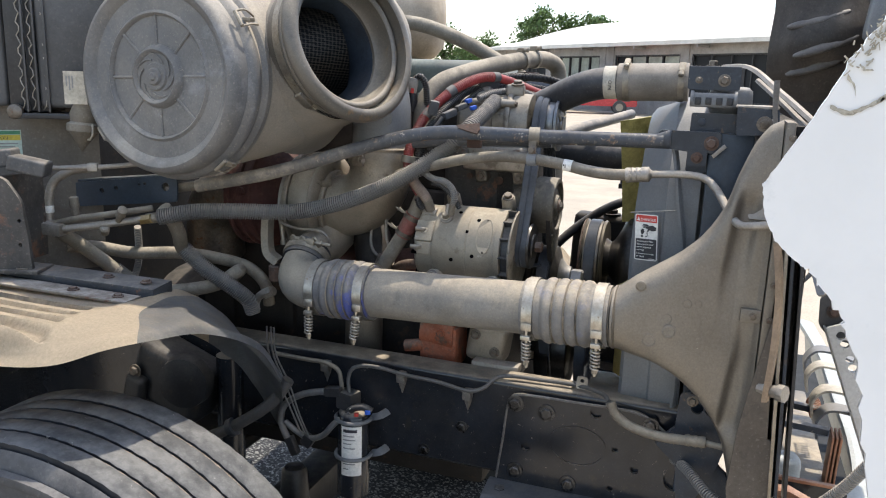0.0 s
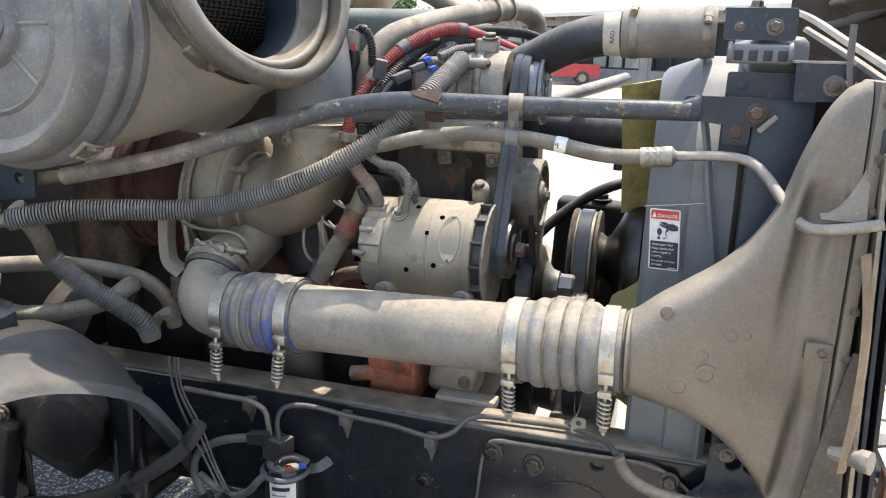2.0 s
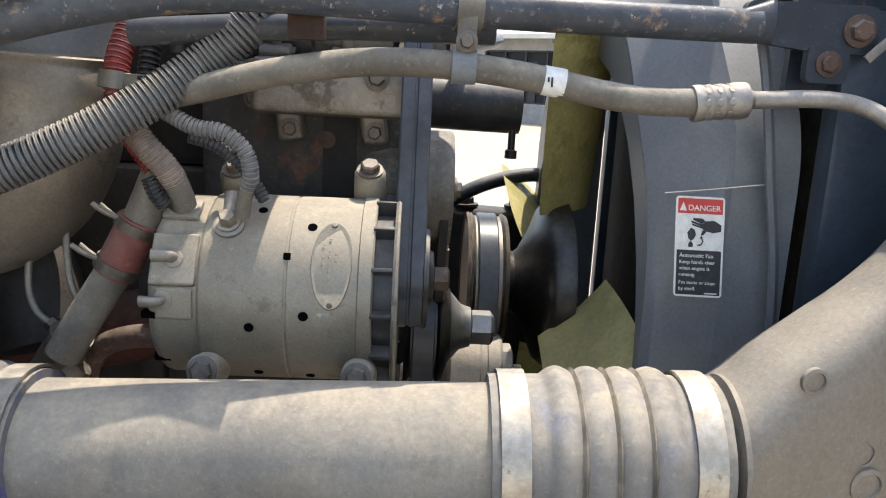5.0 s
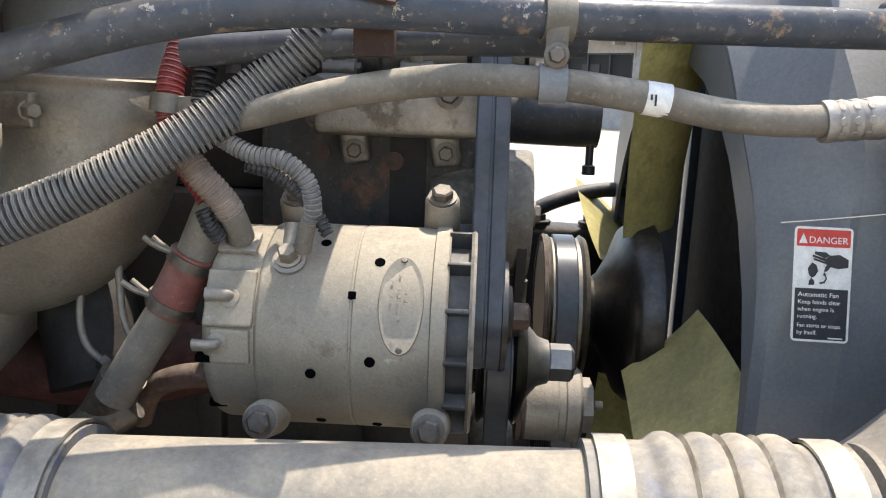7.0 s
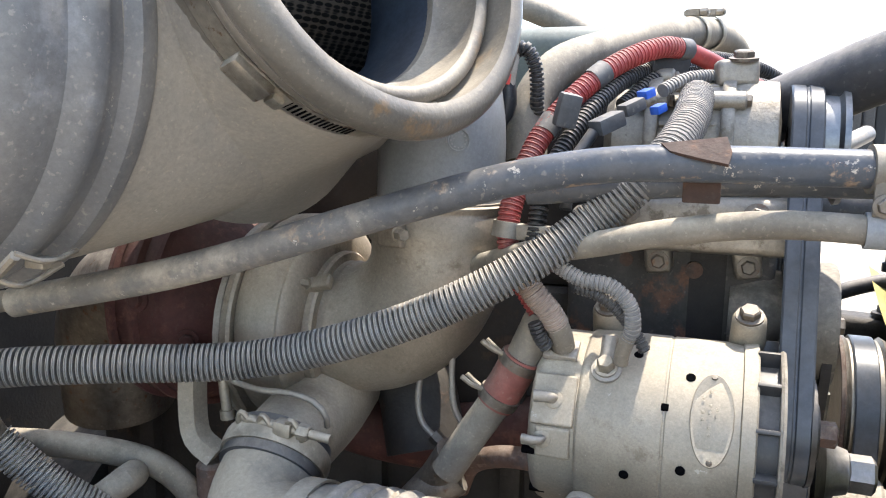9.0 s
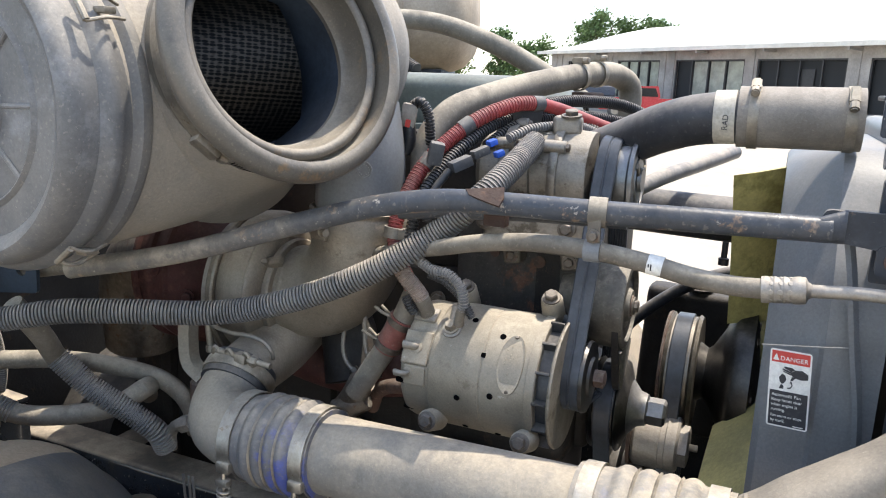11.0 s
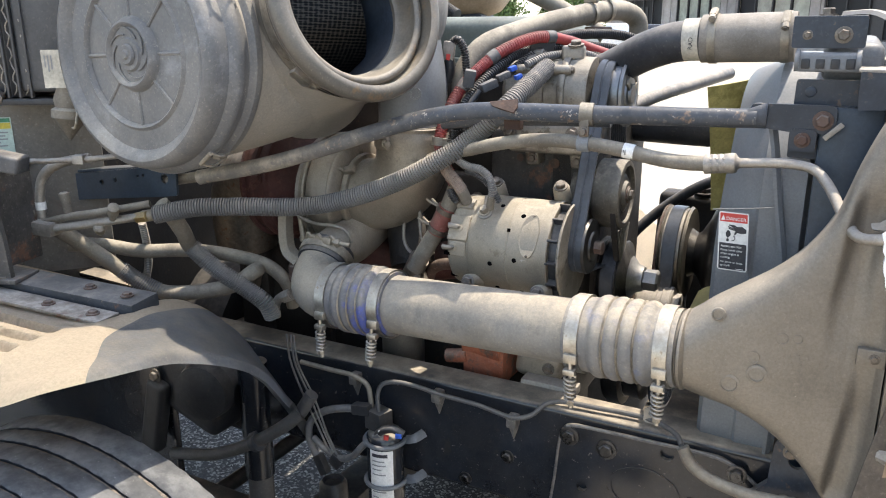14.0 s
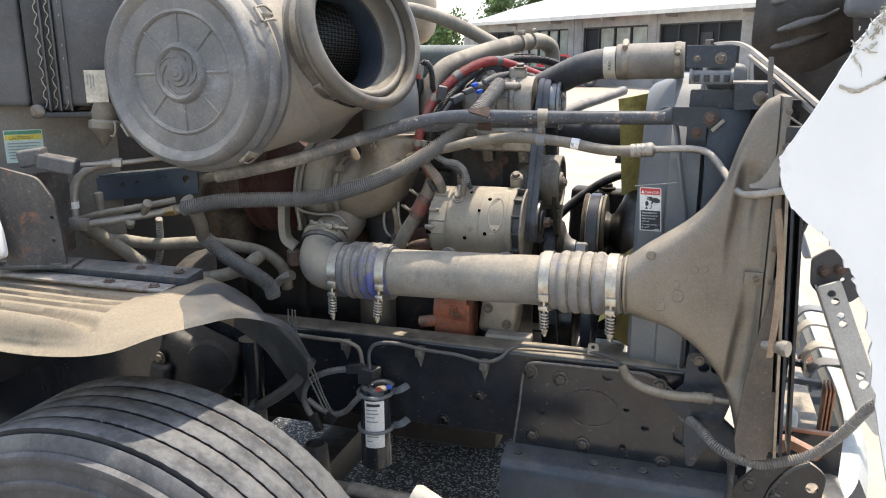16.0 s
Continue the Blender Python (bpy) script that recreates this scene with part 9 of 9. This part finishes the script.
def hood():
    t = thing("tilted_hood", (0.5, 2.0, 1.0), "white fibreglass hood tilted forward with a torn edge", "hood")
    rnd = random.Random(11)
    edge = [(0.140, 1.775), (0.110, 1.722), (0.088, 1.675), (0.062, 1.628), (0.045, 1.598), (0.050, 1.566), (0.064, 1.538), (0.084, 1.520), (0.100, 1.508), (0.128, 1.478), (0.146, 1.450), (0.168, 1.386), (0.184, 1.293), (0.215, 1.17), (0.245, 1.02), (0.29, 0.90)]
    torn = []
    for i in range(len(edge) - 1):
        a, b = edge[i], edge[i + 1]
        k = 7
        for j in range(k):
            f = j / k
            amp = 0.0035 if i < 1 or 8 <= i < 12 else 0.0007
            torn.append((a[0] + (b[0] - a[0]) * f + rnd.uniform(-amp, amp), a[1] + (b[1] - a[1]) * f + rnd.uniform(-amp, amp)))
    torn.append(edge[-1])
    outline = torn + [(1.15, 0.86), (1.30, 1.10), (1.25, 1.75), (0.9, 1.90), (0.20, 1.80)]
    bm = plate(bmesh.new(), outline, [], Matrix.Translation((0, 0.908, 0)) @ XZ, 0.008)
    side = part("side_panel", bm, M_HOOD, t)
    # frayed glass fibre along the tear
    bm = bmesh.new()
    for i in range(70):
        j = rnd.choice(list(range(0, 8)))
        x, z = torn[min(j, len(torn) - 1)]
        p = Vector((x + rnd.uniform(-0.004, 0.02), 0.898, z + rnd.uniform(-0.01, 0.012)))
        d = Vector((rnd.uniform(-0.5, 0.8), rnd.uniform(-0.35, 0.0), rnd.uniform(-0.4, 0.9))).normalized()
        tube(bm, [p, p + d * rnd.uniform(0.003, 0.009)], rnd.uniform(0.0005, 0.0014), 4, 0.006)
    ob = part("frayed_fibre", bm, M_FIBRE, side, "frayed fibreglass along the torn edge")
    tagged(ob, kind="stuff")
    cracks = [[(0.100, 1.684), (0.118, 1.678), (0.130, 1.683), (0.142, 1.690), (0.150, 1.694), (0.165, 1.690)], [(0.142, 1.690), (0.155, 1.700), (0.170, 1.704), (0.20, 1.700)], [(0.112, 1.715), (0.120, 1.705), (0.122, 1.695)]]
    for c in cracks:
        bm = bmesh.new()
        up, dn = [], []
        for p, s in glide([(x, 0.8985, z) for x, z in c], 0.004)[0]:
            w = 0.0008 + 0.0022 * rnd.random()
            up.append(p + Vector((0, 0, w)))
            dn.append(p - Vector((0, 0, w)))
        loft(bm, [[a, b] for a, b in zip(up, dn)], closed=False, caps=False)
        part("crack", bm, M_FIBRE, side)
    # inner liner, seen from behind
    def sheet(name, rows, material, label, thick=0.02):
        grid = [[p for p, s in glide(r, 0.03)[0]] for r in rows]
        m = min(len(g) for g in grid)
        grid = [[g[int(round(k * (len(g) - 1) / (m - 1)))] for k in range(m)] for g in grid]
        cols = []
        for k in range(m):
            cols.append([p for p, s in glide([g[k] for g in grid], 0.03)[0]])
        q = min(len(c) for c in cols)
        cols = [[c[int(round(j * (len(c) - 1) / (q - 1)))] for j in range(q)] for c in cols]
        b = bmesh.new()
        loft(b, cols, closed=False, caps=False)
        bmesh.ops.solidify(b, geom=b.faces, thickness=thick)
        return part(name, b, material, t, label)
    sheet("liner", [[(0.10, 2.42, 2.12), (0.098, 2.40, 1.93), (0.090, 2.38, 1.80), (0.093, 2.38, 1.735), (0.115, 2.42, 1.700)],
                    [(0.18, 2.34, 2.12), (0.17, 2.33, 1.93), (0.165, 2.29, 1.80), (0.165, 2.33, 1.74), (0.16, 2.36, 1.680)],
                    [(0.25, 2.34, 2.12), (0.25, 2.33, 1.95), (0.25, 2.28, 1.83), (0.245, 2.33, 1.765), (0.23, 2.36, 1.665)],
                    [(0.30, 2.40, 2.12), (0.31, 2.38, 1.98), (0.335, 2.33, 1.86), (0.350, 2.36, 1.79), (0.366, 2.40, 1.735)]], M_LINER, "black folded hood liner")
    for pts in ([(0.130, 2.318, 1.862), (0.21, 2.300, 1.880), (0.275, 2.310, 1.904)], [(0.150, 2.285, 1.785), (0.22, 2.276, 1.808), (0.300, 2.300, 1.842)], [(0.140, 2.322, 1.738), (0.21, 2.312, 1.760), (0.285, 2.330, 1.790)]):
        part("pressed_rib", hose([(x, y + 0.010, z) for x, y, z in pts], 0.015, 14, 0.012, shape=lambda s, T: 0.35 + 0.65 * math.sin(math.pi * min(1.0, max(0.0, s / T))) ** 0.5, flat=0.7), M_LINER, t)
    sheet("inner_skin", [[(0.10, 2.66, 2.15), (0.11, 2.64, 1.85), (0.125, 2.62, 1.62), (0.15, 2.62, 1.50)],
                         [(0.35, 2.60, 2.15), (0.34, 2.55, 1.85), (0.32, 2.52, 1.62), (0.28, 2.52, 1.42)],
                         [(0.55, 2.00, 2.15), (0.52, 1.95, 1.85), (0.48, 1.95, 1.62), (0.42, 1.98, 1.40)],
                         [(0.60, 0.93, 2.10), (0.58, 0.93, 1.85), (0.55, 0.93, 1.62), (0.50, 0.93, 1.40)]], M_LINER, "dark brown hood underside")
    part("pad", block((0.40, 2.10, 1.90), (0.22, 0.10, 0.20), (0, 6, 0), 0.03, 3), M_SHROUD, t, "grey textured pad")
    return t


hood()


# ---- bumper, hinge brace and springs at the front ----
M_BRACE = mat("white_painted_brace", (0.55, 0.55, 0.53), 0.45, 0, 0.15, var=0.06, scale=12, chip=(0.16, 0.10, 0.07), chip_amt=0.05)


def front_end():
    b = thing("front_bumper", (0.38, 2.3, 0.55), "pale grey-green plastic front bumper", "bumper")
    line_in = [(0.24, 1.64, 0.73), (0.30, 1.80, 0.74), (0.385, 2.0, 0.745), (0.41, 2.25, 0.75), (0.41, 2.6, 0.75), (0.41, 3.0, 0.75), (0.38, 3.5, 0.74)]
    line_out = [(0.34, 1.58, 0.72), (0.38, 1.76, 0.73), (0.425, 2.0, 0.735), (0.445, 2.25, 0.74), (0.452, 2.6, 0.74), (0.46, 3.0, 0.74), (0.44, 3.5, 0.73)]
    inn = [p for p, s in glide(line_in, 0.03)[0]]
    out = [p for p, s in glide(line_out, 0.03)[0]]
    m = min(len(inn), len(out))
    bm = bmesh.new()
    rings = []
    for k in range(m):
        a = inn[int(round(k * (len(inn) - 1) / (m - 1)))]
        c = out[int(round(k * (len(out) - 1) / (m - 1)))]
        rings.append([a + Vector((0, 0, -0.02)), a, a.lerp(c, 0.3) + Vector((0, 0, 0.006)), a.lerp(c, 0.75) + Vector((0, 0, 0.004)), c, c + Vector((0.025, 0, -0.05)), c + Vector((0.03, 0, -0.30)), c + Vector((0.01, 0, -0.30)), a + Vector((0.03, 0, -0.05))])
    loft(bm, rings)
    part("shell", bm, M_BUMPER, b)
    bolt(b, (0.295, 1.735, 0.745), (0, 0, 1), 0.011, 0.010, M_BUMPER)
    h = thing("hinge_brace", (0.36, 2.0, 0.74), "white drilled hinge brace of the hood", "hinge")
    m_ = Matrix.Translation((0.306, 1.965, 1.140)) @ Matrix.Rotation(radians(-22), 4, "Y") @ XZ
    holes = [(0.0, -0.004, 0.010), (0.003, -0.026, 0.010), (0.004, -0.066, 0.010), (0.004, -0.088, 0.010), (0.006, -0.232, 0.012), (0.006, -0.258, 0.012)]
    part("bar", plate(bmesh.new(), rounded([(-0.026, 0.022), (0.030, 0.022), (0.036, -0.40), (-0.006, -0.40), (-0.026, -0.33)], 0.008), holes, m_, 0.012), M_BRACE, h)
    part("bar_edge", block(m_ @ Vector((-0.0275, -0.16, -0.018)), (0.005, 0.046, 0.36), (0, -22, 0), 0.002), M_BRACE, h)
    part("hinge_plate", plate(bmesh.new(), rounded([(0.262, 1.145), (0.258, 1.215), (0.300, 1.245), (0.335, 1.235), (0.392, 1.140), (0.355, 1.105), (0.290, 1.118)], 0.012), [(0.335, 1.166, 0.006)], Matrix.Translation((0, 2.0, 0)) @ XZ, 0.012), M_BOX, h, "grey-olive hinge plate")
    for x, z in ((0.290, 1.184), (0.325, 1.192)):
        bolt(h, (x, 1.988, z), (0, -1, 0), 0.011, 0.012, M_RUST)
    part("hinge_bar", hose([(0.345, 2.65, 1.06), (0.30, 2.75, 1.20), (0.27, 2.85, 1.34)], 0.024, 4, 0.03, flat=0.4), M_RAD, h)
    part("cable", hose([(0.30, 2.5, 1.28), (0.31, 2.5, 1.22), (0.29, 2.48, 1.17), (0.25, 2.45, 1.13)], 0.007, 10), M_LOOM, h)
    for i, (x, y, z, col) in enumerate(((0.330, 2.40, 0.955, M_SHROUD), (0.326, 2.29, 0.945, M_CREAM), (0.322, 2.10, 0.945, M_CREAM), (0.326, 2.02, 0.925, M_SHROUD))):
        s = thing("hinge_strap", (x, y, z - 0.05), "curved hood hinge strap, " + ("cream" if col is M_CREAM else "grey"), "hinge strap", "hinge straps at the bumper")
        bm = bmesh.new()
        pts = [(x - 0.035, y, z - 0.075), (x - 0.040, y, z - 0.03), (x - 0.015, y, z + 0.004), (x + 0.035, y, z + 0.006), (x + 0.115, y, z - 0.022)]
        line = glide(pts, 0.008)[0]
        rings = []
        for j, (p, q) in enumerate(line):
            d = (line[min(j + 1, len(line) - 1)][0] - line[max(j - 1, 0)][0]).normalized()
            nn = Vector((-d.z, 0, d.x))
            rings.append([p + Vector((0, -0.026, 0)), p + Vector((0, 0.026, 0)), p + Vector((0, 0.026, 0)) - nn * 0.006, p + Vector((0, -0.026, 0)) - nn * 0.006])
        loft(bm, rings)
        part("strap", bm, col, s)
    sp = thing("hinge_spring", (0.31, 2.15, 0.86), "copper-brown coil spring between the hinge straps", "spring")
    pts = [(0.302 + 0.016 * math.cos(k * 0.55), 2.15 + 0.0005 * k, 0.872 + 0.016 * math.sin(k * 0.55) + 0.0) for k in range(80)]
    part("coil", hose([(x, 2.10 + i * 0.0012, z) for i, (x, y, z) in enumerate(pts)], 0.0024, 6, 0.005), M_COPPER, sp)
    lp = thing("spring_pack", (0.33, 1.93, 0.70), "rust-brown stacked spring leaves", "spring")
    for k in range(3):
        part("leaf", block((0.318 + k * 0.009, 1.95, 0.805), (0.005, 0.05, 0.19), (8, 0, 0), 0.001), M_COPPER, lp)
    cm = thing("front_cross_member", (0.22, 2.0, 0.7), "black steel front cross member with rails", "cross member")
    part("beam", block((0.26, 2.08, 0.66), (0.14, 1.0, 0.20), bevel=0.012), M_FRAME, cm)
    # solid block; the shade of the hollow is put into its dark colour
    part("well", block((0.29, 2.35, 0.70), (0.20, 1.4, 0.06), bevel=0.01), M_INNERSHADE, cm)
    for y, z in ((1.95, 0.90), (2.12, 0.885)):
        part("cross_bar", block((0.22, y, z), (0.18, 0.022, 0.016), (0, 4, 0), 0.002), M_STEELBLK, cm)
    part("box_plate", block((0.215, 1.88, 0.80), (0.07, 0.06, 0.10), (0, 0, 10), 0.02, 3), M_BUMPER, cm)
    part("lip", block((0.25, 1.72, 0.865), (0.14, 0.012, 0.008), (0, 0, 0), 0.002), M_COPPER, cm)
    part("web", block((0.25, 1.73, 0.80), (0.16, 0.008, 0.13), (0, 0, 0), 0.002), M_FRAME, cm)
    cb = thing("copper_bracket", (0.23, 1.66, 0.86), "orange-brown slotted steel bracket at the bumper", "bracket")
    part("arm", plate(bmesh.new(), rounded([(0.165, 0.838), (0.185, 0.872), (0.205, 0.875), (0.275, 0.845), (0.262, 0.83), (0.21, 0.852), (0.19, 0.84)], 0.004), [], Matrix.Translation((0, 1.67, 0)) @ XZ, 0.03), M_COPPER, cb)
    pl = thing("lower_corner_plate", (0.18, 1.56, 0.72), "black steel corner plate with large holes", "bracket")
    part("plate", plate(bmesh.new(), rounded([(0.06, 0.70), (0.09, 0.795), (0.135, 0.848), (0.23, 0.876), (0.272, 0.845), (0.262, 0.76), (0.24, 0.70)], 0.02), [(0.245, 0.813, 0.013)], Matrix.Translation((0, 1.56, 0)) @ XZ, 0.010), M_FRAME, pl)
    part("edge_rib", hose([(0.15, 1.55, 0.74), (0.165, 1.548, 0.80), (0.20, 1.548, 0.85), (0.235, 1.548, 0.872)], 0.005, 8), M_FRAME, pl)
    for x, z in ((0.118, 0.800), (0.175, 0.780)):
        bolt(pl, (x, 1.55, z), (0, -1, 0), 0.012, 0.012, M_FRAME)
    lm = thing("wiring_loom", (0.15, 1.5, 0.86), "dusty corrugated conduit draped across the corner", "conduit")
    part("conduit", loom([(-0.03, 1.63, 0.905), (0.00, 1.57, 0.915), (0.05, 1.51, 0.895), (0.12, 1.49, 0.883), (0.17, 1.49, 0.895), (0.225, 1.495, 0.918), (0.275, 1.49, 0.975), (0.325, 1.48, 1.055), (0.37, 1.46, 1.09)], 0.0115), M_LOOMG, lm)
    part("branch", loom([(0.06, 1.515, 0.893), (0.075, 1.52, 0.86), (0.078, 1.53, 0.80), (0.078, 1.53, 0.74)], 0.008), M_LOOM, lm)


front_end()
